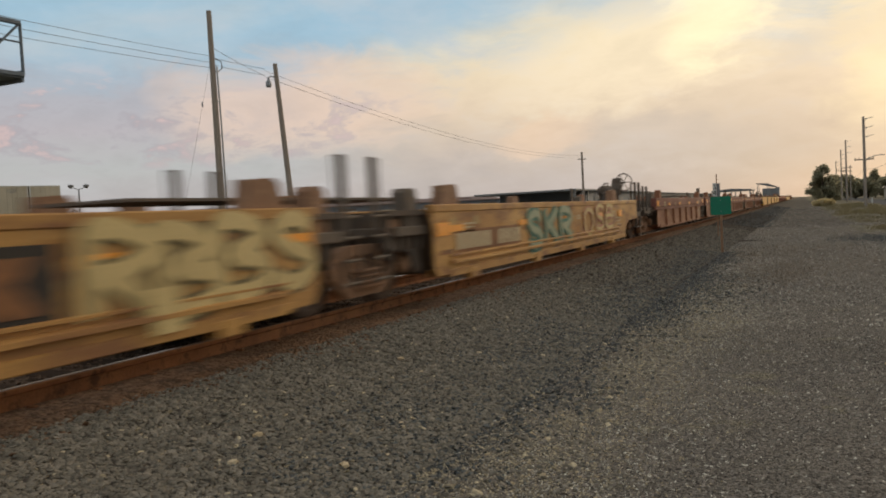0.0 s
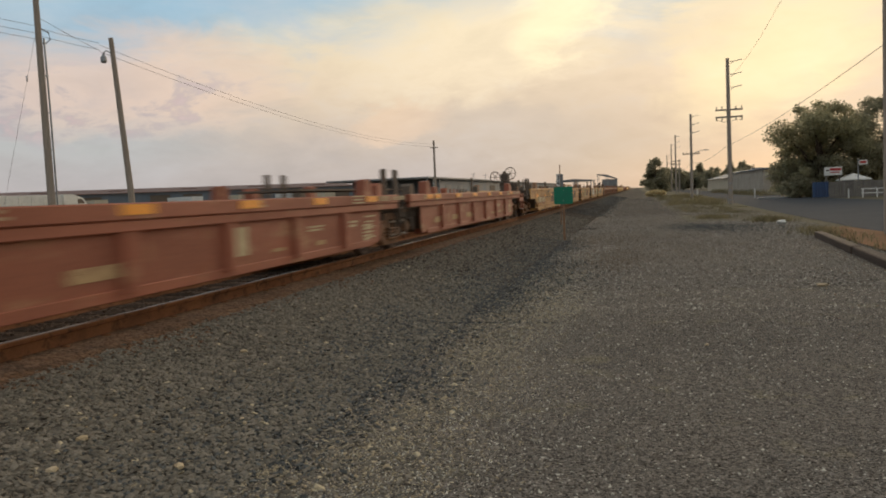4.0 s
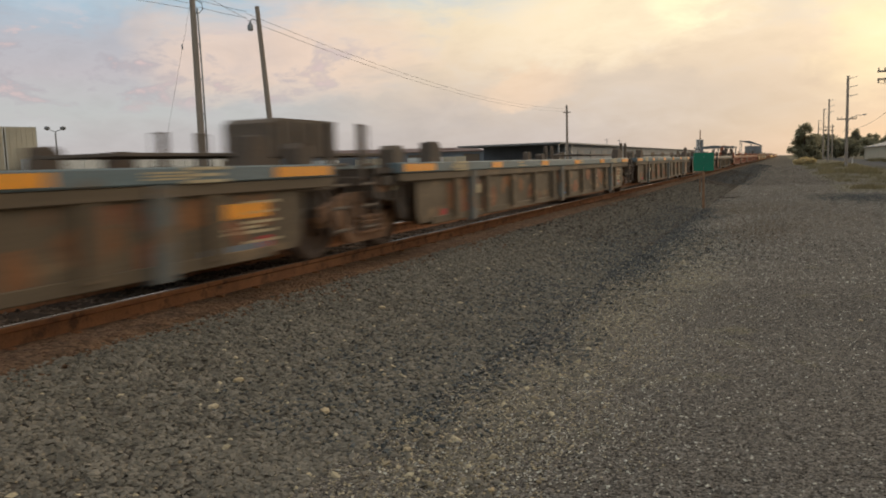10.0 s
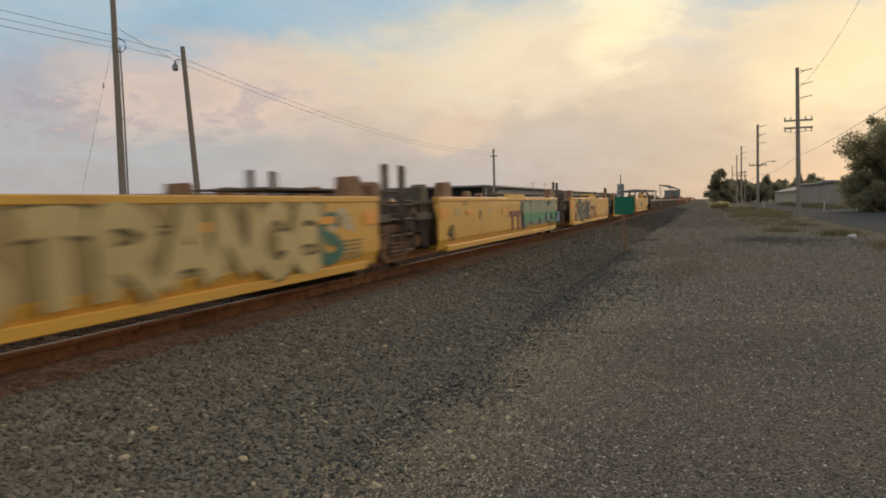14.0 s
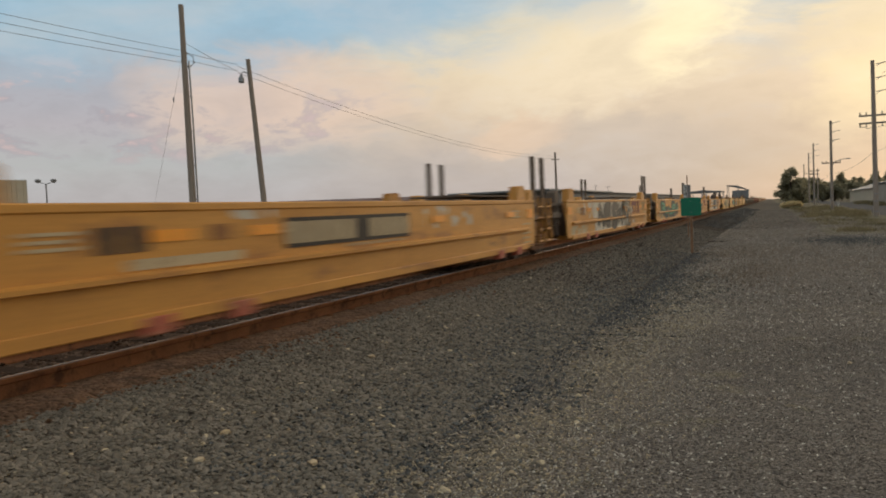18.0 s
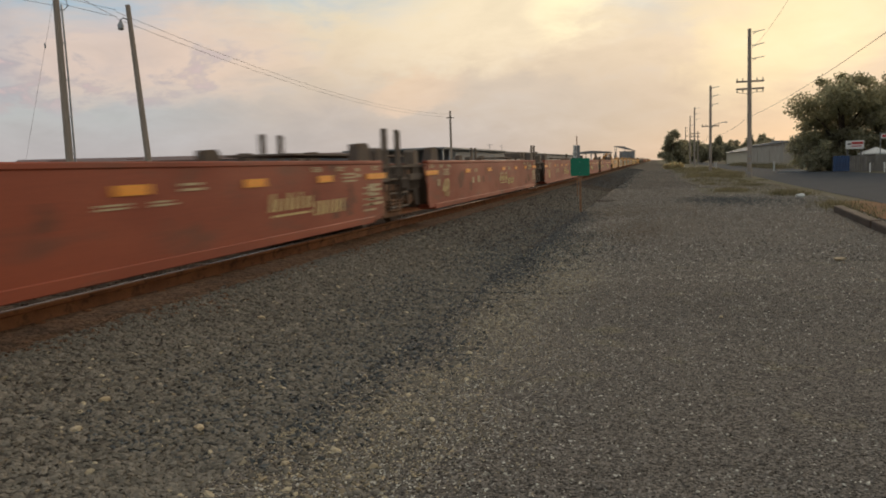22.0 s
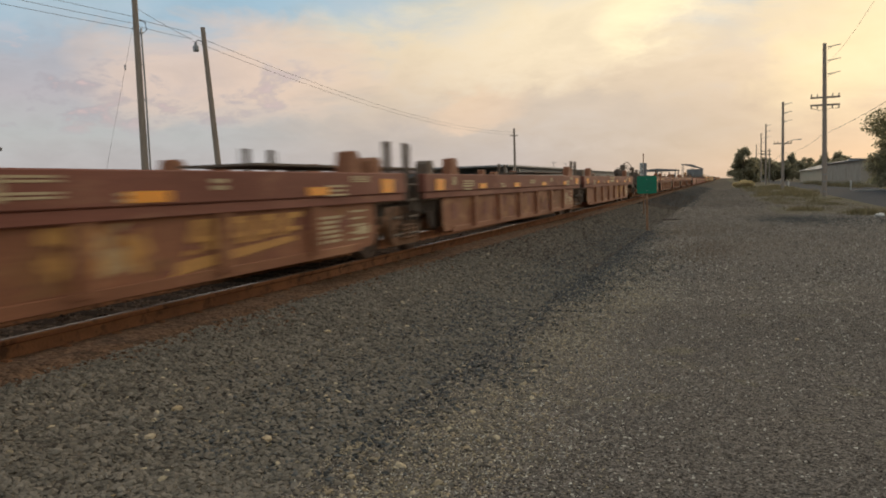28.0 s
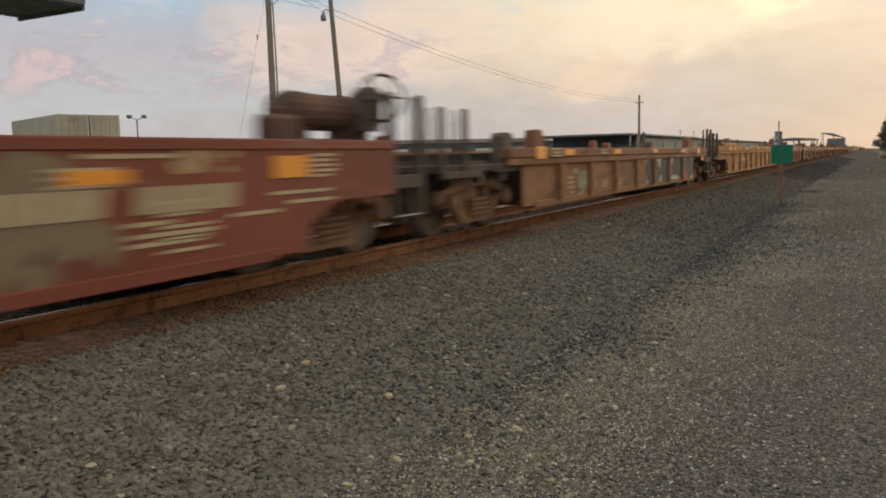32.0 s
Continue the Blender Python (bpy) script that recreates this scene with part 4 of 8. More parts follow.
def build_coupled_end(unit, kind, y, d, k, brake):
    """The platform, drawbar, ladders and brake gear beyond a set's last truck. y: the truck's centre; d: which way it points."""
    def along(a, b):
        return min(y + d * a, y + d * b), max(y + d * a, y + d * b)
    warm = {"gold": ("gold", "rustguide", "rustguide"), "goldrib": ("rustgold", "maroonred", "rustorange"), "maroonred": ("rustdark", "soot", "soot"),
            "red48": ("rustgold", "rustgold", "soot"), "redrib": ("redrib", "redrib", "redrib")}.get(kind, ("soot", "soot", "soot"))
    tank_paint, stand_paint, step_paint = warm
    if d < 0:
        step_paint = "soot"
    bm = B()
    box(bm, -1.30, 1.30, *along(-GAP, 1.0), 0.80, 0.90, 0.02)
    box(bm, -0.5, 0.5, *along(0.90, 1.0), 0.42, 0.80, 0.02)
    for q in (-0.9, -0.2, 0.5):
        box(bm, 1.18, 1.30, *along(q, q + 0.12), 0.66, 0.80)
    part("end_platform", bm, "soot", unit, "sooty end platform")
    bm = B()
    box(bm, -0.16, 0.16, *along(0.34, 1.25), 0.42, 0.66, 0.03)
    part("draft_sill", bm, "soot", unit)
    bm = B()
    prism(bm, [(y + d * 1.22, 0.38), (y + d * 1.51, 0.38), (y + d * 1.58, 0.46), (y + d * 1.58, 0.68), (y + d * 1.50, 0.74), (y + d * 1.22, 0.70)], "x", -0.14, 0.16)
    part("coupler", bm, "truck", unit)
    bm = B()
    tube(bm, [(0.25, y + d * 1.2, 0.5), (0.3, y + d * 1.38, 0.22), (0.22, y + d * 1.57, 0.3)], 0.025, 6)
    part("air_hose", bm, "black", unit)
    # corner steps: two stout uprights with treads between them and bent handrails behind
    q0, q1, rise = (0.90, 1.48, 1.66) if d > 0 else (0.42, 1.02, 1.56)
    if kind == "goldrib" and d > 0:
        rise = 1.42
    low, beam = (0.38, 0.60 if kind == "goldrib" else 0.68) if d > 0 else (0.80, 0.74)
    for s in (-1, 1):
        if s < 0:
            full, rise = rise, 1.25
        else:
            rise = 0.98 if kind == "redrib" and d > 0 else full
        bm = B()
        for q in (q0, q1):
            box(bm, s * 1.36 - 0.03, s * 1.36 + 0.03, *along(q - 0.04, q + 0.04), low, rise, 0.008)
        box(bm, s * 1.36 - 0.025, s * 1.36 + 0.025, *along(q0 - 0.45, q1), beam, 0.82, 0.006)
        ladder = part("end_ladder", bm, step_paint, unit)
        if d > 0:
            bm = B()
            box(bm, s * 1.36 - 0.07, s * 1.36 + 0.03, *along(q0 - 0.04, q1 + 0.04), 0.385, 0.397, 0.003)
            part("step_tread", bm, "worn_tread", ladder, "bare worn steel step tread")
        for q in (q0, q1):
            bm = B()
            u_loop(bm, s * 1.24, y + d * q, 0.88, rise - 0.02, d * 0.11)
            part("handrail", bm, step_paint, unit)
    bm = B()
    box(bm, -1.28, 1.28, y - 0.35, y + 0.35, 0.905, 0.935, 0.004)
    for q in range(9):
        box(bm, -1.26, 1.26, y - 0.33 + q * 0.08, y - 0.31 + q * 0.08, 0.935, 0.95)
    part("walkway", bm, "soot", unit, "grated crossover walkway")
    if kind == "redrib" and d > 0:
        for q in (-0.67, -0.25):
            bm = B()
            box(bm, 1.06, 1.12, *along(q - 0.035, q + 0.035), 0.90, 1.48, 0.008)
            u_loop(bm, 1.0, y + d * q, 0.90, 1.46, 0.09)
            part("post", bm, "soot", unit)
    if not brake:
        return
    if d < 0:
        # cabinet of valves with the hand brake on top
        bm = B()
        lean = kind == "redrib"
        box(bm, 0.25, 0.80, *along(0.45 if lean else -0.15, 0.85), 0.90, 1.44, 0.04)
        if not lean:
            box(bm, 0.30, 0.72, *along(0.85, 1.10), 0.90, 1.30, 0.03)
        for q in (0.50, 0.66) if lean else (0.08, 0.40, 0.66):
            box(bm, 0.80, 0.84, *along(q, q + 0.06), 0.92, 1.40)
        part("valve_cabinet", bm, "soot" if kind == "oldgold" else stand_paint, unit, "squat steel cabinet of brake valves")
        bm = B()
        box(bm, 0.34, 0.62, *along(0.50, 1.10), 1.46, 1.80, 0.04)
        box(bm, 0.40, 0.56, *along(0.10, 0.50), 1.44, 1.58, 0.03)
        lathe(bm, [(1.80, 0.07), (1.86, 0.07), (1.90, 0.03)], (0.48, y + d * 0.9, 0), "z", 10)
        part("brake_stand", bm, stand_paint, unit)
        hand_wheel(unit, 0.66, y + d * 0.58, 1.80, stand_paint, d, 0.24)
        if not lean:
            hand_wheel(unit, 0.10, y + d * 0.96, 1.66, stand_paint, d, 0.22)
        bm = B()
        tube(bm, [(0.86, y + d * 0.9, 0.6), (0.86, y + d * 0.9, 1.2), (0.80, y + d * 0.7, 1.34)], 0.022, 6)
        part("air_pipe", bm, "black", unit)
        bm = B()
        tube(bm, [(0.86, y + d * 0.2, 0.6), (0.86, y + d * 0.25, 1.1), (0.80, y + d * 0.3, 1.24)], 0.022, 6)
        part("air_pipe", bm, "black", unit)
        return
    if kind != "goldrib":
        # air reservoir, its valve and pipes
        big = kind == "maroonred"
        c, half, rr, rz = (y + 0.42, 0.66, 0.18, 1.46) if big else (y - 0.33, 0.50, 0.15, 1.42)
        bm = B()
        lathe(bm, [(-half, 0.06), (-half + 0.04, rr * 0.8), (-half + 0.12, rr), (half - 0.12, rr), (half - 0.04, rr * 0.8), (half, 0.06)], (0.82, c, rz), "y", 16)
        for q in (-0.5, 0.5):
            lathe(bm, [(half * q - 0.03, rr + 0.012), (half * q + 0.03, rr + 0.012)], (0.82, c, rz), "y", 16)
        part("air_reservoir", bm, tank_paint, unit)
        bm = B()
        for q in (-0.45, 0.45):
            box(bm, 0.70, 0.94, c + q * half * 1.2 - 0.05, c + q * half * 1.2 + 0.05, 0.90, rz - rr * 0.7, 0.01)
        box(bm, 0.66, 0.98, c - half * 0.9, c + half * 0.9, 1.06, 1.20, 0.02)
        part("reservoir_stand", bm, tank_paint, unit)
        bm = B()
        box(bm, 0.92, 1.16, c - half - 0.42, c - half - 0.02, 1.10, 1.40, 0.04)
        lathe(bm, [(1.40, 0.08), (1.45, 0.08), (1.49, 0.03)], (1.04, c - half - 0.22, 0), "z", 10)
        part("brake_valve", bm, tank_paint if kind in ("gold", "maroonred") else "soot", unit)
        bm = B()
        tube(bm, [(0.82, c + half, rz), (0.82, c + half + 0.12, rz), (0.80, c + half + 0.16, 1.2), (0.78, c + half + 0.16, 0.9)], 0.022, 6)
        part("air_pipe", bm, "black", unit)
        bm = B()
        tube(bm, [(1.04, c - half - 0.22, 1.48), (1.0, c - half, 1.62), (0.84, c - half * 0.6, 1.62), (0.82, c - half * 0.6, rz + rr)], 0.018, 6)
        part("air_pipe", bm, "black", unit)
    # hand brake: gear housing on a post, and its wheel
    wz, o = {"goldrib": (1.42, 0.45), "maroonred": (1.58, 0.70)}.get(kind, (1.62, 0.10))
    bm = B()
    prism(bm, [(y + o + q, wz + z) for q, z in ((0.10, -0.30), (0.42, -0.30), (0.50, -0.12), (0.50, 0.10), (0.40, 0.17), (0.26, 0.10), (0.10, -0.12))], "x", 0.84, 1.06)
    box(bm, 0.90, 1.00, y + o + 0.16, y + o + 0.34, 0.90, wz - 0.28, 0.01)
    part("brake_stand", bm, stand_paint, unit)
    hand_wheel(unit, 1.15, y + o + 0.36, wz + 0.04, stand_paint, d, 0.24)


def build_unit(kind, p, front, rear):
    """One well of a set. p: from truck to truck. front, rear: 'joint' or 'coupler'. Its origin lies midway, on the rail tops."""
    k = KINDS[kind]
    unit = thing("well_car", (0, 0, 0), k["what"], "rail car", "cars of the freight train")
    h = p / 2
    yl, yh = -h + GAP, h - GAP
    top, cz, foot = k["top"], k["chord_z"], k["foot"]
    rib = k["style"] == "rib"
    px = 1.38 if rib else 1.44
    # side sheets; at the coupled ends they arch over the truck
    ends = {1: front, -1: rear}
    cl = (-h - 0.45 if kind in ARCHED[-1] else -h + 0.75) if rear == "coupler" else (-h + (0.76 if kind == "slate" else 0.38) if rib else yl)
    reach = {"gold": 0.76, "maroonred": 0.80, "goldrib": 0.38, "redrib": 0.30, "oldgold": 0.60}.get(kind, 0.45)
    ch = h + reach if front == "coupler" else (h - (0.76 if kind == "slate" else 0.38) if rib else yh)
    for s in (-1, 1):
        bm = B()
        poly = []
        for d, ye, y in ((-1, yl, -h), (1, yh, h)):
            if ends[d] == "joint":
                run = [(ye - d * 0.10, foot), (ye, foot + 0.12), (ye, cz)]
            else:
                if kind in ARCHED[d]:
                    if d > 0:
                        o = 0.36 if kind == "maroonred" else 0.0
                        run = [(y + q + o, z) for q, z in ((-1.02, foot), (-0.98, 0.36), (-0.87, 0.48), (-0.68, 0.57), (-0.46, 0.63))]
                        run += [(y + max(reach, 0.62), 0.64), (y + max(reach, 0.62), cz)]
                    else:
                        run = [(ye + q + (0.3 if kind == "goldrib" else 0.0), z) for q, z in ((0.66, foot), (0.52, foot + 0.06), (0.22, 0.47), (0.06, 0.60), (-0.16, 0.69), (-0.30, 0.72))]
                        run += [(y - 0.45, 0.72), (y - 0.45, cz)]
                else:
                    run = [(ye - d * 0.06, foot), (ye, foot + 0.04), (ye, cz)]
            poly += run if d > 0 else run[::-1]
        if k["style"] == "fold":
            prism(bm, [(q, max(z, 0.42)) if z < 0.42 else (q, z) for q, z in poly], "x", min(s * (px - 0.02), s * px), max(s * (px - 0.02), s * px))
            lower = [(s * px, 0.42), (s * (px - 0.05), foot), (s * (px - 0.07), foot), (s * (px - 0.02), 0.42)]
            prism(bm, lower, "y", yl + (0.05 if rear == "joint" else 0.3), yh + (-0.05 if front == "joint" else 0.27))
        else:
            prism(bm, poly, "x", min(s * (px - 0.02), s * px), max(s * (px - 0.02), s * px))
        part("side_sheet", bm, k["panel"], unit)
        bm = B()
        out = 1.45 if rib else 1.455
        chord_in = 1.28 if rib else 1.34
        box(bm, min(s * chord_in, s * out), max(s * chord_in, s * out), cl, ch, cz, top, 0.012)
        part("top_chord", bm, k["chord"], unit, "deep box top chord" if rib else "")
        if rib:
            bm = B()
            box(bm, min(s * 1.36, s * 1.43), max(s * 1.36, s * 1.43), cl + 0.02, ch - 0.02, cz - 0.10, cz - 0.001, 0.008)
            part("chord_flange", bm, k["panel"] if kind == "slate" else k["chord"], unit)
        bm = B()
        sill_z = foot
        box(bm, min(s * 1.1, s * (px + 0.015)), max(s * 1.1, s * (px + 0.015)), yl + 0.46, yh + 0.27 if front == "coupler" and kind in ARCHED[1] else yh - 0.46, sill_z - 0.04, sill_z + 0.06, 0.008)
        part("side_sill", bm, k["panel"], unit)
        if rib:
            n = max(6, round((yh - yl) / (1.29 if kind == "slate" else 1.62)))
            bm = B()
            prism(bm, [(s * 1.37, -0.10), (s * 1.445, -0.07), (s * 1.445, 0.07), (s * 1.37, 0.10)], "z", foot + 0.02, cz - 0.10)
            first = part("rib", bm, k["panel"], unit)
            for i in range(1, n):
                q = yl + (yh - yl) * i / n
                if i == 1:
                    first.matrix_basis = pose(0, q, 0)
                else:
                    twin(first, pose(0, q, 0))
            if kind == "slate":
                for q in (-5.05, 0.0, 5.05):
                    bm = B()
                    prism(bm, [(s * 1.37, q - 0.12), (s * 1.456, q - 0.09), (s * 1.456, q + 0.09), (s * 1.37, q + 0.12)], "z", foot - 0.07, cz)
                    part("main_post", bm, "bluepost", unit, "grimy grey-blue main side post")
        elif k["style"] in ("ledge", "ledge2"):
            z = 0.36 if k["style"] == "ledge" else 0.60
            bm = B()
            prism(bm, [(s * 1.43, z), (s * 1.50, z + 0.012), (s * 1.50, z + 0.045), (s * 1.43, z + 0.07)], "y", yl + 0.5, yh - 0.5)
            if k["style"] == "ledge":
                prism(bm, [(s * 1.43, z + 0.10), (s * 1.475, z + 0.105), (s * 1.475, z + 0.125), (s * 1.43, z + 0.14)], "y", yl + 0.5, yh - 0.5)
            part("side_ledge", bm, k["panel"], unit)
            for q in ((-4.0, -3.0, 4.0, 5.0) if k["style"] == "ledge2" else (-4.4, -1.5, 1.5, 4.4)):
                bm = B()
                box(bm, min(s * 1.36, s * 1.47), max(s * 1.36, s * 1.47), q - 0.15, q + 0.15, foot - 0.11, foot + 0.03, 0.01)
                part("jacking_pad", bm, "padred" if k["style"] == "ledge2" else k["panel"], unit)
    # floor of the well and its cross bearers
    bm = B()
    box(bm, -1.3, 1.3, -0.14, 0.14, foot - 0.02, foot + 0.05)
    bearer = part("floor_bearer", bm, k["panel"], unit)
    bearer.matrix_basis = pose(0, yl + 0.8, 0)
    for i in range(1, 5):
        twin(bearer, pose(0, yl + 0.8 + (yh - yl - 1.6) * i / 4, 0))
    for d, y, kind_end in ((1, h, front), (-1, -h, rear)):
        ye = y - d * GAP
        # sloping bulkhead that closes the well's end
        bm = B()
        prism(bm, [(ye - d * 0.55, foot), (ye - d * 0.62, foot), (ye - d * 0.06, top - 0.06), (ye, top - 0.06)], "x", -1.33, 1.33)
        part("bulkhead", bm, "black", unit)
        bm = B()
        box(bm, -1.33, 1.33, min(ye, ye + d * 0.75), max(ye, ye + d * 0.75), 0.78, 0.90, 0.015)
        part("end_deck", bm, k["end"], unit)
        if kind_end == "joint":
            bm = B()
            box(bm, -0.2, 0.2, min(ye, y), max(ye, y), 0.62, 0.86, 0.03)
            lathe(bm, [(0.6, 0.26), (0.9, 0.26), (0.93, 0.2)], (0, y - d * 0.05, 0), "z", 16)
            part("articulation", bm, "black", unit)
        # dark stiffened plates that close the platform's sides beside the truck
        if kind_end == "joint":
            for s in (-1, 1):
                reach = 0.92 if d < 0 else 0.62
                a0, a1 = sorted((ye - d * 0.02, ye + d * reach))
                bm = B()
                edge = [(ye - d * 0.02, foot + 0.06), (ye + d * 0.18, foot + 0.10), (ye + d * 0.30, 0.58), (ye + d * reach, 0.66), (ye + d * reach, top - 0.06), (ye - d * 0.02, top - 0.04)]
                prism(bm, edge, "x", min(s * 1.20, s * 1.24), max(s * 1.20, s * 1.24))
                for q in (0.10, 0.30, 0.50):
                    box(bm, min(s * 1.24, s * 1.30), max(s * 1.24, s * 1.30), ye + d * q - 0.025, ye + d * q + 0.025, 0.62, top - 0.08)
                box(bm, min(s * 1.20, s * 1.33), max(s * 1.20, s * 1.33), a0, a1, top - 0.12, top - 0.06)
                plate = part("end_plate", bm, "soot", unit, "black stiffened end plate")
                bm = B()
                yy = ye + d * (reach + 0.05)
                for q in (0, 0.34):
                    tube(bm, [(s * 1.33, yy + d * q, 0.30), (s * 1.33, yy + d * q, top + 0.05)], 0.018, 6)
                for z in (0.34, 0.58, 0.82, 1.04):
                    tube(bm, [(s * 1.33, yy, z), (s * 1.33, yy + d * 0.34, z)], 0.018, 6)
                part("ladder", bm, "black" if kind != "orange" else "orange", unit)
            if d < 0:
                bm = B()
                box(bm, 1.242, 1.252, ye - 0.80, ye - 0.42, top - 0.34, top - 0.16)
                part("rusty_panel", bm, "truck", unit)
                bm = B()
                box(bm, 1.254, 1.26, ye - 0.40, ye - 0.20, top - 0.33, top - 0.19)
                part("number_plate", bm, "stencil", unit, "pale plate on the black end")
            bm = B()
            box(bm, -1.18, 1.18, min(ye + d * 0.58, ye + d * 0.62), max(ye + d * 0.58, ye + d * 0.62), 0.50, top - 0.08)
            part("end_wall", bm, "soot", unit)
        # container guides that stand on the chords
        bm = B()
        g0, g1 = sorted((ye - d * 0.40, ye - d * (0.80 if rib else 0.95)))
        prism(bm, [(g0, top - 0.02), (g1, top - 0.02), (g1 - 0.05, top + 0.22), (g1 - 0.14, top + 0.27), (g0 + 0.06, top + 0.25)], "x", 1.24, 1.40)
        if kind != "maroonred":
            guide = part("container_guide", bm, k["guide"], unit)
            twin(guide, pose(-2.6, 0, 0))
        bm = B()
        g0, g1 = sorted((ye + d * 0.14, ye + d * 0.42))
        prism(bm, [(g0, 0.9), (g1, 0.9), (g1, top + 0.16), (g1 - 0.06, top + 0.21), (g0 + 0.06, top + 0.21), (g0, top + 0.16)], "x", 1.1, 1.3)
        if kind_end == "joint" or d < 0 or kind in ("redrib", "rust"):
            guide = part("corner_guide", bm, k["guide"] if d > 0 else k["end"], unit)
            twin(guide, pose(-2.35, 0, 0))
        # hand-hold posts
        for s in (-1, 1):
            bm = B()
            yy = y - d * 0.32
            if kind_end == "coupler" and (s > 0 or d > 0):
                continue
            box(bm, s * 1.16 - 0.035, s * 1.16 + 0.035, yy - 0.045, yy + 0.045, 0.86, k["post"], 0.008)
            tube(bm, [(s * 1.16, yy, k["post"] - 0.02), (s * 1.16, yy - d * 0.18, k["post"] - 0.02), (s * 1.16, yy - d * 0.18, 0.9)], 0.012, 5)
            part("post", bm, k["end"] if k["end"] != "truck" else k["guide"], unit)
        if kind_end == "coupler":
            build_coupled_end(unit, kind, y, d, k, brake=kind in ("oldgold", "redrib", "red48") if d < 0 else kind not in ("rust", "redrib"))
            build_bogie(unit, y + (0.2 if d > 0 else 0.5))
        elif d < 0:
            bm = B()
            box(bm, -0.55, 0.55, y - 2.7, y + 2.7, top + 0.11, top + 0.14)
            part("crossover_walkway", bm, k["end"], unit, "grated walkway over the joint")
            build_bogie(unit, y + {"slate": 0.6, "brown": 0.5}.get(kind, 0.25))
    # amber reflectors along the upper side, larger ones at the ends
    rz = {"redrib": 1.01, "slate": 0.985, "brown": 0.99, "oldgold": 0.83, "gold": 0.87, "orange": 0.92, "red48": 0.90, "maroonred": 0.915}.get(kind, (cz + top) / 2 if rib else top - 0.26)
    rx = 1.453 if rib else 1.447
    bm = B()
    box(bm, rx, rx + 0.006, -0.235, 0.235, -0.045, 0.045)
    ref = part("reflector", bm, "reflector", unit)
    ref.matrix_basis = pose(0, k["marks"][0], rz)
    for q in k["marks"][1:]:
        twin(ref, pose(0, q, rz))
    wide, tall, lift = {"slate": (0.46, 0.045, 0.0), "red48": (0.44, 0.045, 0.0), "brown": (0.20, 0.09, 0.04), "rust": (0.20, 0.09, 0.0), "maroonred": (0.22, 0.09, 0.03), "redrib": (0.24, 0.045, 0.0)}.get(kind, (0.21, 0.085, 0.0))
    bm = B()
    box(bm, rx, rx + 0.006, -wide, wide, -tall, tall)
    square = part("end_reflector", bm, "reflector", unit)
    inset = {"brown": -0.28, "slate": 0.0}.get(kind, 0.55 if rib else 0.30)
    square.matrix_basis = pose(0, yl + inset, rz + lift)
    far = yh - inset
    if front == "coupler":
        far = {"gold": h - 0.24, "maroonred": h - 0.80, "rust": h - 0.90}.get(kind, far)
    twin(square, pose(0, far, {"gold": 0.80}.get(kind, rz + lift) if front == "coupler" else rz + lift))
    # small stencilled lines of data
    for i, (f, z, w, rows) in enumerate(((0.90, rz, 0.5, 3), (0.10, rz, 0.45, 3), (0.955, 0.56, 0.5, 5), (0.62, rz, 0.4, 2), (0.30, rz, 0.35, 2))):
        if rows == 5 and kind in ("gold", "goldrib"):
            continue
        bm = B()
        for r in range(rows):
            zz = z + (r - (rows - 1) / 2) * (0.05 if z == rz else 0.085)
            xx = rx if (z == rz and rib) else px + 0.003
            box(bm, xx, xx + 0.004, yl + (yh - yl) * f - w / 2, yl + (yh - yl) * f + w / 2 - 0.06 * (r % 2), zz - 0.012, zz + 0.012)
        part("data_stencil", bm, "stencil", unit)
    return unit


def ribbon(bm, pts, width, x, lo=-9.0, hi=9.0):
    """A flat painted stroke in the plane x = const through pts (y, z)."""
    vs = []
    for i, (a, b) in enumerate(pts):
        p0, p1 = pts[max(i - 1, 0)], pts[min(i + 1, len(pts) - 1)]
        d = Vector((p1[0] - p0[0], p1[1] - p0[1]))
        d = d.normalized() if d.length else Vector((1, 0))
        nrm = Vector((-d.y, d.x)) * width / 2
        xx = x + 0.00016 * i
        vs.append((bm.verts.new((xx, a + nrm.x, min(max(b + nrm.y, lo), hi))), bm.verts.new((xx, a - nrm.x, min(max(b - nrm.y, lo), hi)))))
    for (a, b), (c, d) in zip(vs, vs[1:]):
        bm.faces.new((a, b, d, c))


def ring_on(unit, kind, y, z, r_out, r_in, mat, off=0.008):
    """A fat painted ring."""
    x = (1.38 if KINDS[kind]["style"] == "rib" else 1.44) + off
    bm = B()
    ro = [bm.verts.new((x, y + r_out * 1.08 * math.cos(a), z + r_out * math.sin(a))) for a in (j * math.pi / 14 for j in range(28))]
    ri = [bm.verts.new((x, y + r_in * math.cos(a), z + r_in * 1.15 * math.sin(a))) for a in (j * math.pi / 14 for j in range(28))]
    for j in range(28):
        bm.faces.new((ro[j], ro[(j + 1) % 28], ri[(j + 1) % 28], ri[j]))
    return part("painted_ring", bm, mat, unit)


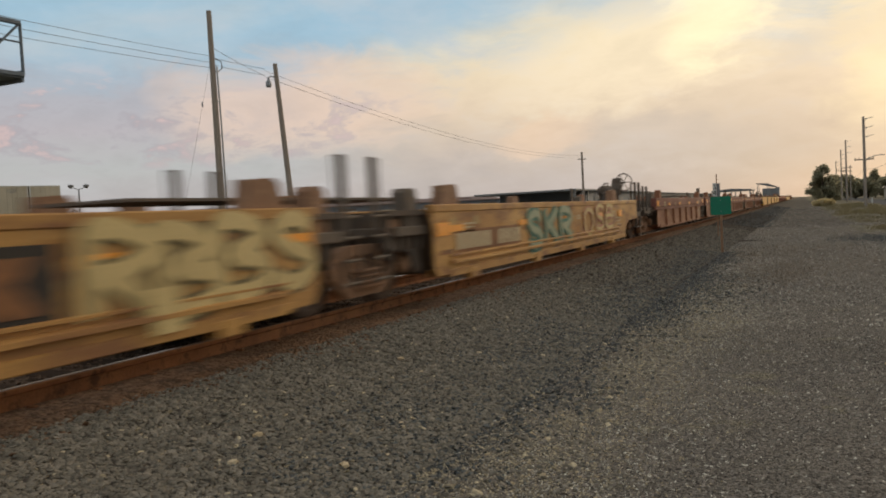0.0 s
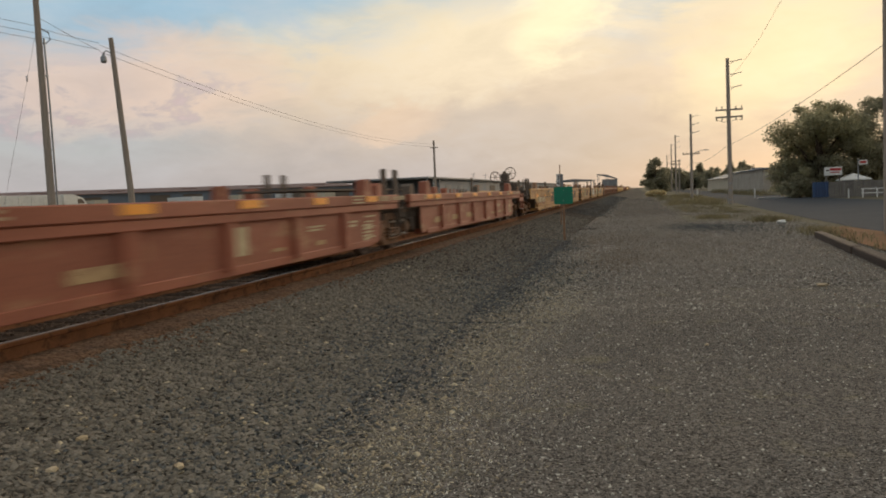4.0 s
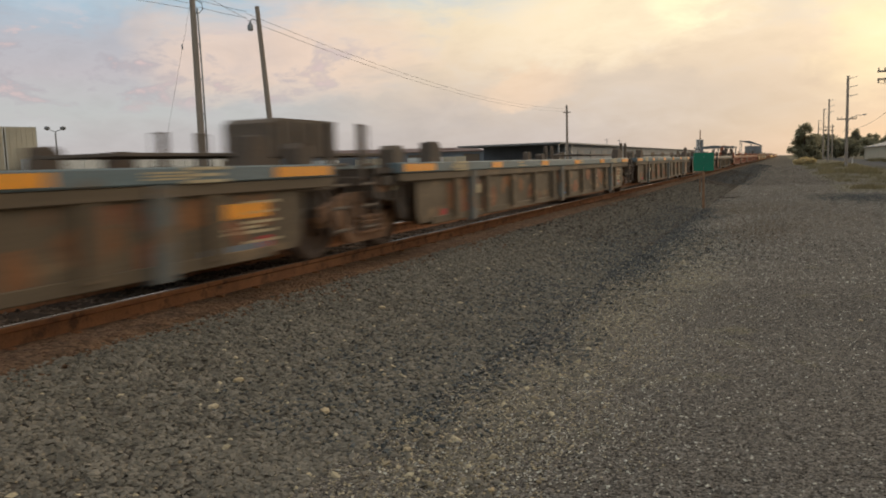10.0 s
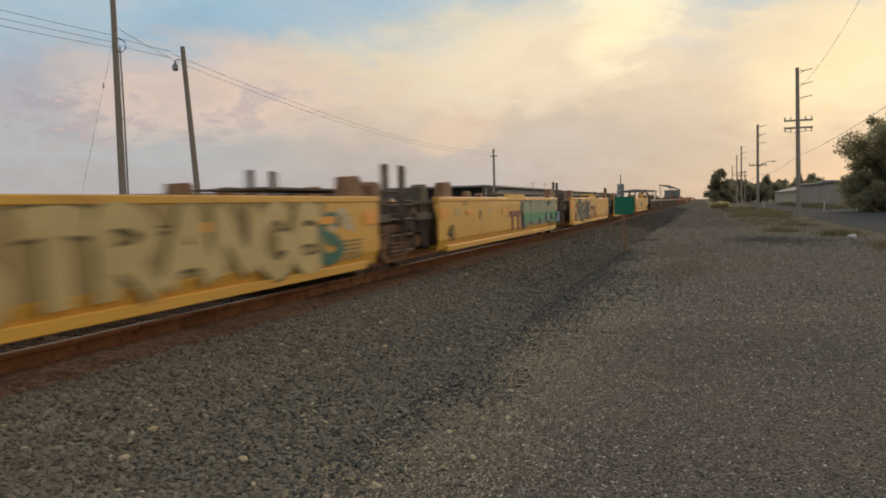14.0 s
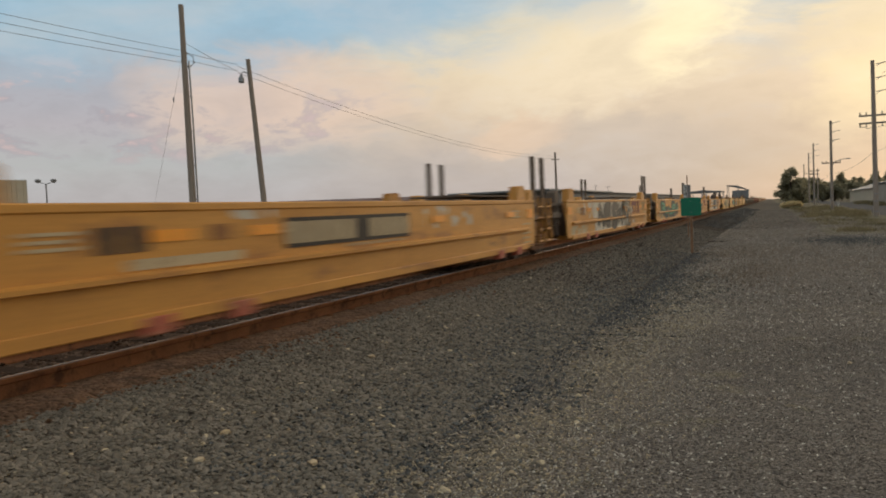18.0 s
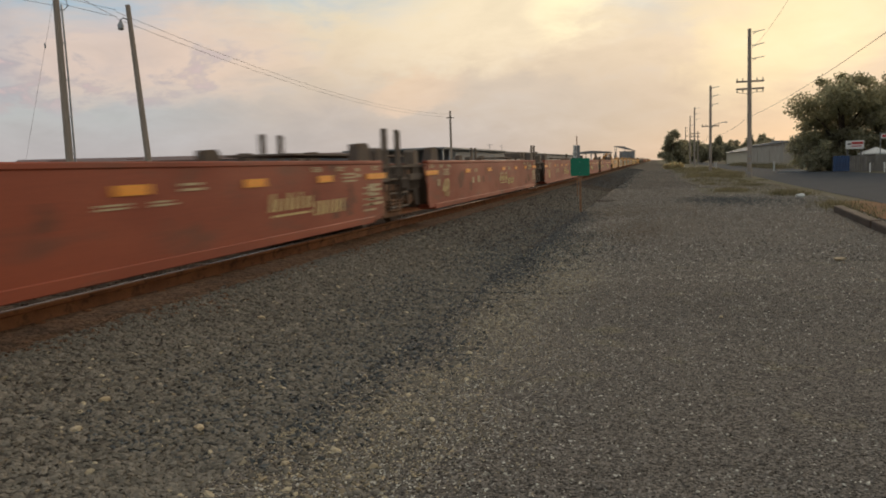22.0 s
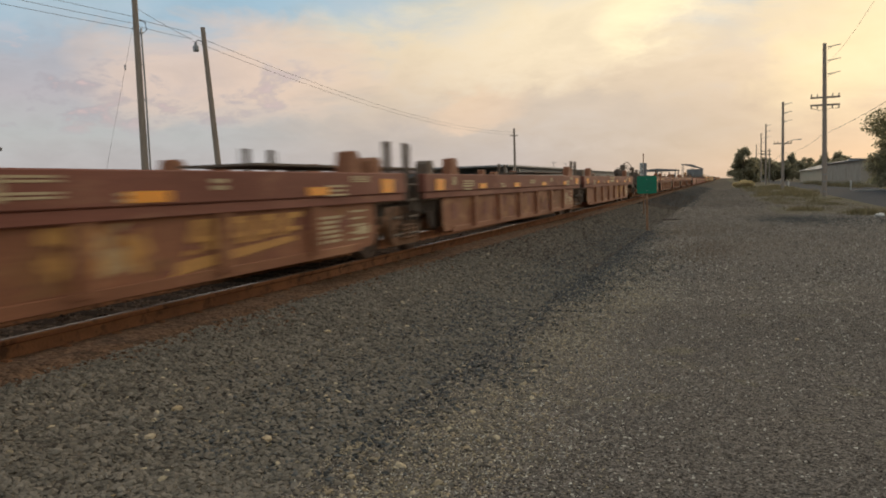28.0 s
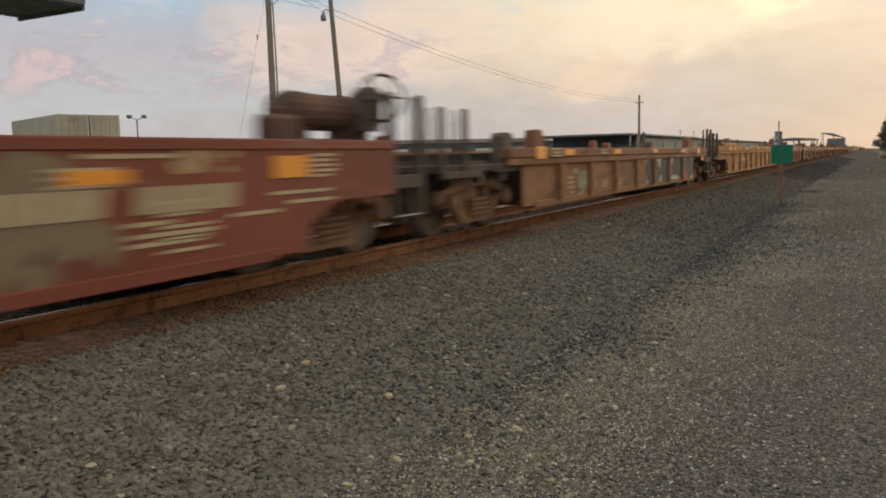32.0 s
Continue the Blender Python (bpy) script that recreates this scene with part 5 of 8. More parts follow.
# strokes of sprayed letters, in a box one wide and one high
STROKES = {
    "N": (((0.0, 0.0), (0.04, 0.5), (0.06, 1.0)), ((0.02, 1.0), (0.4, 0.5), (0.86, 0.02)), ((0.9, 0.0), (0.94, 0.5), (1.0, 1.0))),
    "E": (((0.95, 0.92), (0.35, 0.98), (0.06, 0.75), (0.04, 0.3), (0.3, 0.03), (0.92, 0.06)), ((0.1, 0.52), (0.45, 0.56), (0.8, 0.52))),
    "S": (((0.95, 0.86), (0.55, 1.0), (0.12, 0.82), (0.3, 0.56), (0.78, 0.42), (0.92, 0.18), (0.5, 0.0), (0.04, 0.12)),),
    "K": (((0.06, 0.0), (0.1, 0.5), (0.04, 1.0)), ((0.95, 1.0), (0.5, 0.62), (0.16, 0.46)), ((0.3, 0.5), (0.6, 0.3), (1.0, 0.0))),
    "O": (((0.5, 1.0), (0.1, 0.8), (0.04, 0.4), (0.3, 0.03), (0.7, 0.03), (0.96, 0.4), (0.9, 0.8), (0.5, 1.0)),),
    "R": (((0.08, 0.0), (0.06, 0.5), (0.1, 0.98), (0.6, 1.0), (0.92, 0.78), (0.6, 0.52), (0.14, 0.48)), ((0.35, 0.5), (0.65, 0.3), (1.0, 0.0))),
    "V": (((0.0, 1.0), (0.2, 0.4), (0.45, 0.0), (0.7, 0.4), (1.0, 1.0)),),
    "W": (((0.0, 0.95), (0.15, 0.3), (0.28, 0.02), (0.5, 0.6), (0.7, 0.02), (0.86, 0.4), (1.0, 1.0)),),
    "A": (((0.0, 0.0), (0.25, 0.6), (0.48, 1.0), (0.72, 0.6), (1.0, 0.0)), ((0.2, 0.36), (0.5, 0.40), (0.8, 0.36))),
    "T": (((0.0, 0.95), (0.5, 1.0), (1.0, 0.95)), ((0.5, 0.95), (0.46, 0.5), (0.5, 0.0))),
    "G": (((0.95, 0.82), (0.55, 1.0), (0.1, 0.76), (0.06, 0.3), (0.45, 0.0), (0.92, 0.16), (0.92, 0.46), (0.55, 0.46)),),
    "B": (((0.08, 0.0), (0.06, 0.5), (0.08, 1.0), (0.7, 0.96), (0.85, 0.75), (0.3, 0.54), (0.9, 0.42), (0.9, 0.12), (0.4, 0.0), (0.08, 0.02)),),
    "D": (((0.06, 0.0), (0.08, 0.5), (0.06, 1.0), (0.6, 0.96), (0.96, 0.6), (0.9, 0.25), (0.5, 0.0), (0.06, 0.03)),),
    "L": (((0.1, 1.0), (0.06, 0.5), (0.1, 0.06), (0.5, 0.02), (0.95, 0.08)),),
    "I": (((0.5, 1.0), (0.46, 0.5), (0.5, 0.0)),),
}


def smooth(keys, steps=5):
    """A soft curve through keys."""
    keys = [Vector(q) for q in keys]
    pts = []
    n = len(keys)
    for j in range(n - 1):
        p0, p1, p2, p3 = keys[max(j - 1, 0)], keys[j], keys[j + 1], keys[min(j + 2, n - 1)]
        for q in range(steps):
            t = q / steps
            v = 0.5 * ((2 * p1) + (p2 - p0) * t + (2 * p0 - 5 * p1 + 4 * p2 - p3) * t * t + (3 * p1 - p0 - 3 * p2 + p3) * t ** 3)
            pts.append((v.x, v.y))
    pts.append(tuple(keys[-1]))
    return pts


def sprayed(unit, kind, letters, y0, y1, z0, z1, layers, slant=0.0, wobble=0.05, seed=1, fill_ratio=0.80):
    """Fat sprayed letters along the side. layers, from the ground up: paint, stroke width and, if cut, the lowest and highest edge."""
    rnd = random.Random(seed)
    k = KINDS[kind]
    x = 1.38 if k["style"] == "rib" else 1.44
    low, high = k["foot"] + 0.01, (k["chord_z"] - 0.10 if k["style"] == "rib" else k["top"] - 0.005)
    w = (y1 - y0) / len(letters)
    grow = max(b for _, b, *_ in layers) / 2
    for i, ch in enumerate(letters):
        a = y0 + w * i + w * (1 - fill_ratio) / 2
        lift = wobble * rnd.uniform(-1, 1) * (z1 - z0)
        lean = slant + wobble * rnd.uniform(-1, 1)
        curves = []
        for line in STROKES[ch]:
            keys = [(a + w * fill_ratio * (u + wobble * rnd.uniform(-1, 1) + lean * v), z0 + grow + lift + (z1 - z0 - 2 * grow) * v) for u, v in line]
            curves.append(smooth(keys))
        letter = None
        for j, (mat, width, *cut) in enumerate(layers):
            bm = B()
            lo, hi = cut or (low, high)
            for m, pts in enumerate(curves):
                ribbon(bm, pts, width, x + 0.010 + 0.014 * j + 0.004 * m + 0.0009 * (i % 3), max(lo, low), min(hi, high))
            made = part("graffiti_letter" if letter is None else "letter_fill", bm, mat, letter or unit, "" if letter else "sprayed graffiti letter")
            letter = letter or made


def side_block(unit, kind, y0, y1, z0, z1, mat, lean=0.0, name="painted_block", off=0.003):
    """A plain painted shape on the road side of a car."""
    x = (1.38 if KINDS[kind]["style"] == "rib" else 1.44) + off
    bm = B()
    prism(bm, [(y0, z0), (y1, z0), (y1 + lean, z1), (y0 + lean, z1)], "x", x, x + 0.004)
    return part(name, bm, mat, unit)


def number_on(unit, kind, text, y, z, size, mat, fat=0.0, slant=0.0):
    """Figures that can be read on the side."""
    cu = bpy.data.curves.new("figures", "FONT")
    cu.body, cu.size, cu.extrude, cu.align_x, cu.offset, cu.shear = text, size, 0.002, "CENTER", fat, slant
    tmp = bpy.data.objects.new("figures", cu)
    scene.collection.objects.link(tmp)
    me = bpy.data.meshes.new_from_object(tmp.evaluated_get(bpy.context.evaluated_depsgraph_get()))
    bpy.data.objects.remove(tmp)
    me.materials.clear()
    me.materials.append(M[mat])
    ob = new("painted_number", me)
    ob.parent = unit
    ob.matrix_basis = pose((1.38 if KINDS[kind]["style"] == "rib" else 1.44) + 0.005, y, z, 90, 0, 90)
    ob["label"] = "painted figures " + text
    return ob


# sets of wells in the order in which they pass: kind, place of the first truck at the start, step from truck to truck, wells
SETS = [
    ("brown", 395.7, 14.35, 5), ("gold", 320.8, 14.2, 5), ("redrib", 246.7, 14.64, 5), ("gold", 170.4, 14.2, 5), ("brown", 96.3, 14.35, 5),
    ("oldgold", 21.44, 13.95, 5), ("redrib", -51.96, 14.64, 5), ("slate", -128.3, 16.45, 5), ("gold", -214.36, 14.19, 5), ("orange", -287.9, 14.82, 5),
    ("red48", -363.5, 16.75, 5), ("brown", -450.4, 14.35, 5), ("brown", -525.8, 14.2, 5), ("goldrib", -599.83, 18.92, 1), ("rust", -621.79, 14.78, 1),
    ("maroonred", -639.55, 17.13, 1),
]
TRAIN = []       # every well: the object, its kind, its place at the start


def build_train():
    made = {}
    for kind, first, step, count in SETS:
        for i in range(count):
            front = "coupler" if i == 0 else "joint"
            rear = "coupler" if i == count - 1 else "joint"
            key = (kind, step, front, rear)
            at = first - step * (i + 0.5)
            place = pose(TRACK_X, at, RAIL_Z)
            if key not in made:
                made[key] = build_unit(kind, step, front, rear)
                made[key].matrix_basis = place
                ob = made[key]
                TRAIN.append((ob, kind, at, step))
            else:
                TRAIN.append((copy_thing(made[key], place), kind, at, step))


build_train()


# ---- paint on the cars ----
def well(set_index, i):
    """The i-th well of a set and half the length of its side."""
    n = sum(c for *_, c in SETS[:set_index]) + i
    ob, kind, at, step = TRAIN[n]
    return ob, kind, step / 2 - GAP


def framed_bars(unit, kind, y0, y1, z0, z1, bars, back="dark", ink="stencil"):
    """A dark panel with a row of light bars, where small lettering cannot be read."""
    side_block(unit, kind, y0, y1, z0, z1, back, name="number_panel")
    w = (y1 - y0) / bars
    for b in range(bars):
        if b == bars // 2:
            continue
        side_block(unit, kind, y0 + w * (b + 0.14), y0 + w * (b + 0.86), z0 + 0.04, z1 - 0.04, ink, name="number_bar", off=0.009)


def three_blocks(unit, kind, y0, w, z0, z1, mat="maroon"):
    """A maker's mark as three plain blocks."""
    side_block(unit, kind, y0, y0 + w * 0.62, z1 - 0.14, z1, mat, name="mark_bar")
    side_block(unit, kind, y0 + w * 0.13, y0 + w * 0.24, z0, z1 - 0.14, mat, name="mark_leg")
    side_block(unit, kind, y0 + w * 0.46, y0 + w * 0.57, z0, z1 - 0.14, mat, name="mark_leg")
    side_block(unit, kind, y0 + w * 0.70, y0 + w * 0.82, z0, z1, mat, lean=0.28, name="mark_leg")
    side_block(unit, kind, y0 + w * 0.86, y0 + w * 0.98, z0, z1, mat, lean=-0.28, name="mark_leg", off=0.009)


def slanted_mark(unit, kind, y0, w, z0, z1):
    """A railway's name as plain slanted cream strokes over a thin underline."""
    n = 15
    for q in range(n):
        a = y0 + w * q / n
        up = q >= 8
        lo, hi = (z0, z0 + (z1 - z0) * 0.56) if up else (z0 + (z1 - z0) * 0.36, z1 - (0 if q in (0, 3, 5) else 0.06))
        side_block(unit, kind, a, a + w / n * (0.45 if q % 3 else 0.6), lo, hi, "g_cream", lean=0.05, name="mark_bar")
    side_block(unit, kind, y0 + 0.05, y0 + w * 0.48, z0 + 0.05, z0 + 0.075, "g_cream", lean=0.01, name="underline")


def faded_mark(unit, kind, y0, y1, z0, z1, mat="logo_gold"):
    """A railway's initials as four slanted plain shapes over a long wedge."""
    w, h = y1 - y0, z1 - z0
    x = 1.384
    for q in range(4):
        a = y0 + w * (0.10 + 0.225 * q)
        bm = B()
        b, mid = z0 + h * (0.36 + 0.05 * q), z0 + h * 0.68
        prism(bm, [(a, b), (a + w * 0.075, b), (a + w * 0.135, z1), (a + w * 0.06, z1)], "x", x, x + 0.003)
        prism(bm, [(a + w * 0.07, z1 - h * 0.13), (a + w * 0.20, z1 - h * 0.13), (a + w * 0.22, z1), (a + w * 0.08, z1)], "x", x + 0.004, x + 0.007)
        if q != 3:
            prism(bm, [(a + w * 0.12, b + 0.02), (a + w * 0.18, b + 0.02), (a + w * 0.225, z1 - 0.04), (a + w * 0.165, z1 - 0.04)], "x", x + 0.008, x + 0.011)
        prism(bm, [(a + w * 0.03, mid - h * 0.10), (a + w * 0.17, mid - h * 0.10), (a + w * 0.18, mid), (a + w * 0.04, mid)], "x", x + 0.012, x + 0.015)
        part("mark_shape", bm, mat, unit, "faded slanted initial of a railway mark")
    bm = B()
    prism(bm, [(y0, z0), (y0 + w * 0.94, z0 + h * 0.36), (y0 + w * 0.90, z0 + h * 0.48), (y0 + w * 0.08, z0 + h * 0.26)], "x", x, x + 0.003)
    part("mark_wedge", bm, mat, unit)


def data_lines(unit, kind, y0, y1, z0, z1, n, mat="stencil"):
    """A block of small lettering as plain bars."""
    step = (z1 - z0) / n
    x = (1.38 if KINDS[kind]["style"] == "rib" else 1.44) + 0.003
    bm = B()
    rnd = random.Random(round(y0 * 100) + n)
    for r in range(n):
        cut = (y1 - y0) * rnd.choice((0.0, 0.0, 0.12, 0.25))
        box(bm, x, x + 0.004, y0, y1 - cut, z0 + step * r + step * 0.22, z0 + step * (r + 1) - step * 0.22)
    return tagged(part("data_lines", bm, mat, unit), kind="stuff")


def chord_lines(unit, y0, y1, z0, z1, n, mat="stencil"):
    """Small lettering on the top chord as plain bars."""
    step = (z1 - z0) / n
    for r in range(n):
        bm = B()
        box(bm, 1.452, 1.456, y0, y1, z0 + step * (r + 0.2), z0 + step * (r + 0.8))
        part("data_stencil", bm, mat, unit)


def speckled(unit, kind, y0, y1, z0, z1, count, mats, seed, size=0.22):
    """Old paint worn down to ragged patches."""
    rnd = random.Random(seed)
    x = (1.38 if KINDS[kind]["style"] == "rib" else 1.44) + 0.0015
    for mat in mats:
        bm = B()
        for c in range(count):
            cy, cz, r = rnd.uniform(y0, y1), rnd.uniform(z0, z1), size * rnd.uniform(0.35, 1.0)
            turn = rnd.uniform(0, 6.28)
            ring = []
            for j in range(11):
                a = j * 2 * math.pi / 11
                q = r * rnd.uniform(0.55, 1.1)
                py = cy + q * math.cos(a) * math.cos(turn) * 1.2
                ring.append(bm.verts.new((x + 0.0004 * (c % 9), py, min(max(cz + q * math.sin(a) * 0.8, z0), z1))))
            bm.faces.new(ring)
        bmesh.ops.recalc_face_normals(bm, faces=bm.faces[:])
        tagged(part("worn_paint", bm, mat, unit, "worn patches of old sprayed paint"), kind="stuff")
        x += 0.005


def dirty_mark_panel(unit, kind, y0=0.5, y1=2.85):
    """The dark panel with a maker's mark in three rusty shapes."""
    side_block(unit, kind, y0, y1, 0.46, 0.96, "dark", name="mark_panel")
    w = y1 - y0
    for q in (0.10, 0.40):
        side_block(unit, kind, y0 + w * q, y0 + w * (q + 0.27), 0.80, 0.89, "rustpanel", name="mark_bar", off=0.008)
        side_block(unit, kind, y0 + w * (q + 0.08), y0 + w * (q + 0.19), 0.53, 0.80, "rustpanel", name="mark_leg", off=0.008)
    side_block(unit, kind, y0 + w * 0.70, y0 + w * 0.80, 0.53, 0.89, "rustpanel", lean=0.30, name="mark_leg", off=0.008)
    side_block(unit, kind, y0 + w * 0.84, y0 + w * 0.94, 0.53, 0.89, "rustpanel", lean=-0.30, name="mark_leg", off=0.013)


def paint_cars():
    OG, RR, SL, GO, OR, R4, B1, B2, YR, RU, RD = range(5, 16)
    # equipment hoods that stand over some of the joints
    for si, i, y0, y1, z1, mat in ((SL, 3, -0.95, 0.25, 1.54, "black"), (SL, 0, -2.0, 0.2, 1.36, "black"), (R4, 2, -1.0, 1.9, 1.46, "black"), (B1, 1, -2.1, -0.6, 1.50, "black"),
                                   (OG, 2, -0.9, 0.5, 1.42, "oldgold"), (GO, 1, -2.3, -0.7, 1.36, "gold"), (RR, 3, -1.8, 0.6, 1.40, "black")):
        u, k, e = well(si, i)
        h = e + GAP
        bm = B()
        deep = {(B1, 1): 0.24, (R4, 2): 0.22, (SL, 3): 0.40}.get((si, i), 0.07)
        for q in (y0 + 0.15, y1 - 0.3):
            box(bm, 0.6, 0.67, -h + q, -h + q + 0.07, 0.9, z1 - 0.08)
        prism(bm, [(-h + y0, z1 - deep), (-h + y1, z1 - deep), (-h + y1, z1 - 0.05), (-h + y1 - 0.10, z1), (-h + y0 + 0.10, z1), (-h + y0, z1 - 0.05)], "x", 0.25, 0.85)
        for q in range(4):
            yy = -h + y0 + (y1 - y0) * (q + 0.5) / 4
            box(bm, 0.85, 0.88, yy - 0.03, yy + 0.03, z1 - deep + 0.01, z1 - 0.03)
        part("raised_platform", bm, mat, u, "steel crossover platform on legs over the joint")
    # dirty yellow cars
    for i in range(5):
        u, k, e = well(OG, i)
        if i:
            dirty_mark_panel(u, k)
        speckled(u, k, -5.4, 5.4, 0.52, 1.12, 26, ("rustgold", "g_dust"), 300 + i, 0.17)
        for side in (-1, 1):
            side_block(u, k, side * 5.3 - 0.2, side * 5.3 + 0.2, 0.50, 0.56, "rustpanel", name="rust_streak")
    for i in (0, 4):
        u, k, e = well(OG, i)
        framed_bars(u, k, -5.0, -2.4, 0.50, 0.80, 10, back="rustpanel")
    u, k, e = well(OG, 0)
    sprayed(u, k, "SKR", -2.1, 0.8, 0.30, 1.14, (("g_teal", 0.26), ("g_mint", 0.13)), seed=31)
    sprayed(u, k, "OSE", 1.6, 4.6, 0.40, 1.10, (("g_pink", 0.16), ("g_cream", 0.08)), seed=32)
    u, k, e = well(OG, 1)
    speckled(u, k, 2.95, 5.5, 0.46, 1.13, 18, ("g_dust", "oldgold"), 334, 0.26)
    sprayed(u, k, "RBBS", 2.95, 5.6, 0.34, 1.13, (("g_shade", 0.21), ("g_cream", 0.145)), seed=34, wobble=0.09, fill_ratio=0.95)
    side_block(u, k, 3.55, 3.85, 0.27, 0.60, "g_cream", lean=-0.06, name="paint_drip", off=0.052)

    sprayed(u, k, "VKES", -4.55, -0.6, 0.28, 1.13, (("g_black", 0.34), ("g_white", 0.24)), seed=35, wobble=0.10, fill_ratio=0.95)
    u, k, e = well(OG, 2)
    speckled(u, k, -5.4, 0.5, 0.42, 1.13, 46, ("g_olive", "g_dust", "rustgold"), 336, 0.24)
    sprayed(u, k, "SOGES", -2.6, 0.5, 0.42, 1.12, (("g_olive", 0.14), ("g_dust", 0.08)), seed=36, wobble=0.20)
    u, k, e = well(OG, 4)
    for q in range(4):
        ring_on(u, k, -1.5 + 0.32 * q, 0.86 + 0.06 * (q % 2), 0.20, 0.15, "g_black", 0.006 + 0.006 * q)
    # faded red ribbed cars
    for i in range(5):
        u, k, e = well(RR, i)
        data_lines(u, k, 5.14, 5.58, 0.34, 0.62, 5)
        data_lines(u, k, 2.97, 3.52, 0.60, 0.69, 2)
        side_block(u, k, 1.9, 3.64 if i == 0 else 2.25, 0.42, 0.46, "faded", name="stripe")
        side_block(u, k, 3.27, 3.55, 0.41, 0.47, "faded", name="stripe")
        chord_lines(u, 5.85, 6.35, 0.96, 1.05, 3)
        chord_lines(u, 6.5, 7.3, 0.97, 1.04, 2)
        chord_lines(u, -5.9, -5.3, 0.96, 1.05, 3)
        speckled(u, k, -5.8, 5.8, 0.34, 0.76, 14, ("faded_red_dust",), 610 + i, 0.20)
        if i in (0, 2, 3):
            for a, b in ((4.09, 4.16), (4.45, 4.52)):
                side_block(u, k, a, b, 0.40, 0.66, "faded", name="frame_bar")
            for z in (0.40, 0.48, 0.55, 0.62):
                side_block(u, k, 4.16, 4.45, z, z + 0.035, "faded", name="frame_bar")
        else:
            side_block(u, k, 0.86, 1.31, 0.44, 0.76, "stencil", name="cream_block")
            data_lines(u, k, 4.37, 5.0, 0.58, 0.70, 2)
        for q in range(3):
            side_block(u, k, -4.9 + 1.65 * q, -4.2 + 1.65 * q, 0.44, 0.56, "faded", name="letter_bar")
    # grimy cars with a grey-blue chord
    for i in range(5):
        u, k, e = well(SL, i)
        chord_lines(u, -5.9, -5.3, 0.95, 1.02, 3)
        chord_lines(u, 4.9, 5.4, 0.95, 1.02, 3)
        side_block(u, k, -6.19, -5.99, 0.32, 0.41, "redtag", name="red_tag")
        side_block(u, k, 6.25, 6.42, 0.33, 0.43, "redtag", name="red_tag")
        side_block(u, k, 5.53, 6.40, 0.29, 0.38, "bluewall", name="painted_block")
        side_block(u, k, 0.3, 0.45, 0.28, 0.37, "g_blue", name="blue_tag")
        side_block(u, k, 5.75, 6.41, 0.60, 0.73, "reflector" if i == 4 else "rustpanel", name="amber_block")
        side_block(u, k, -5.0, -4.84, 0.58, 0.71, "stencil", name="pale_tag", off=0.080)
        data_lines(u, k, 3.2, 3.6, 0.34, 0.70, 3)
        data_lines(u, k, 5.6, 6.3, 0.46, 0.54, 2)
        speckled(u, k, -6.6, 6.6, 0.32, 0.80, 26, ("rustpanel", "brown"), 640 + i, 0.30)
        if i == 4:
            for q in range(7):
                side_block(u, k, -4.4 + 0.34 * q, -4.2 + 0.34 * q, 0.42, 0.60, "stencil", name="letter_bar", off=0.008)
    # bright yellow cars
    for i in range(5):
        u, k, e = well(GO, i)
        if i in (1, 2, 3):
            three_blocks(u, k, -0.62, 1.78, 0.38, 0.84)
        elif i == 0:
            framed_bars(u, k, -1.2, 1.0, 0.60, 0.82, 7)
        number_on(u, k, "40", -5.1 if i > 2 else -4.60, 0.38, 0.40, "dark", 0.004)
        side_block(u, k, -3.2, -3.03, 0.73, 0.90, "g_olive", name="small_tag")
        data_lines(u, k, -4.3, -4.0, 1.00, 1.10, 3, "g_olive")
        data_lines(u, k, 4.6, 5.2, 0.36, 0.62, 5, "g_olive")
        side_block(u, k, -5.7, 5.7, 0.236, 0.244, "dark", name="seam", off=-0.05)
        speckled(u, k, -5.6, 5.6, 0.45, 1.12, 7, ("orange",), 660 + i, 0.12)
        lip = -2.6 if i == 4 else 0.2
        bm = B()
        top = KINDS[k]["top"]
        prism(bm, [(lip - 0.95, top - 0.01), (lip + 0.95, top - 0.01), (lip + 0.88, top + 0.075), (lip - 0.88, top + 0.075)], "x", 1.36, 1.455)
        part("raised_lip", bm, "gold", u)
        side_block(u, k, lip - 0.80, lip + 0.80, 0.955, 0.965, "g_olive", name="hatch_edge")
    u, k, e = well(GO, 0)
    side_block(u, k, 7.16, 7.50, 0.82, 1.02, "dark", name="dark_square")
    data_lines(u, k, 6.65, 7.1, 0.94, 1.06, 3, "g_shade")
    data_lines(u, k, 5.55, 6.15, 0.98, 1.08, 3, "g_shade")
    u, k, e = well(GO, 2)
    speckled(u, k, -4.5, -0.9, 0.40, 1.12, 34, ("g_white", "g_pink"), 441, 0.24)
    sprayed(u, k, "RSWNE", -3.95, -0.75, 0.30, 1.13, (("g_white", 0.26), ("g_black", 0.165), ("g_mint", 0.025)), seed=42, wobble=0.10, fill_ratio=1.0)
    u, k, e = well(GO, 3)
    side_block(u, k, 0.6, 5.75, 0.44, 1.07, "bluewall", name="sprayed_ground", off=0.002)
    sprayed(u, k, "SSOVE", 0.75, 5.6, 0.44, 1.145, (("bluewall", 0.42), ("g_mint", 0.34), ("g_green", 0.25, 0.2, 0.76)), seed=43, wobble=0.05, fill_ratio=0.92)
    side_block(u, k, 5.35, 5.80, 0.44, 0.74, "g_blue", name="painted_block", off=0.07)
    side_block(u, k, 4.2, 5.4, 0.44, 0.52, "g_green", name="painted_block", off=0.062)
    u, k, e = well(GO, 4)
    side_block(u, k, -1.0, 4.2, 0.44, 1.08, "g_dust", name="sprayed_ground")
    speckled(u, k, 0.6, 4.1, 0.98, 1.14, 9, ("g_teal",), 446, 0.15)
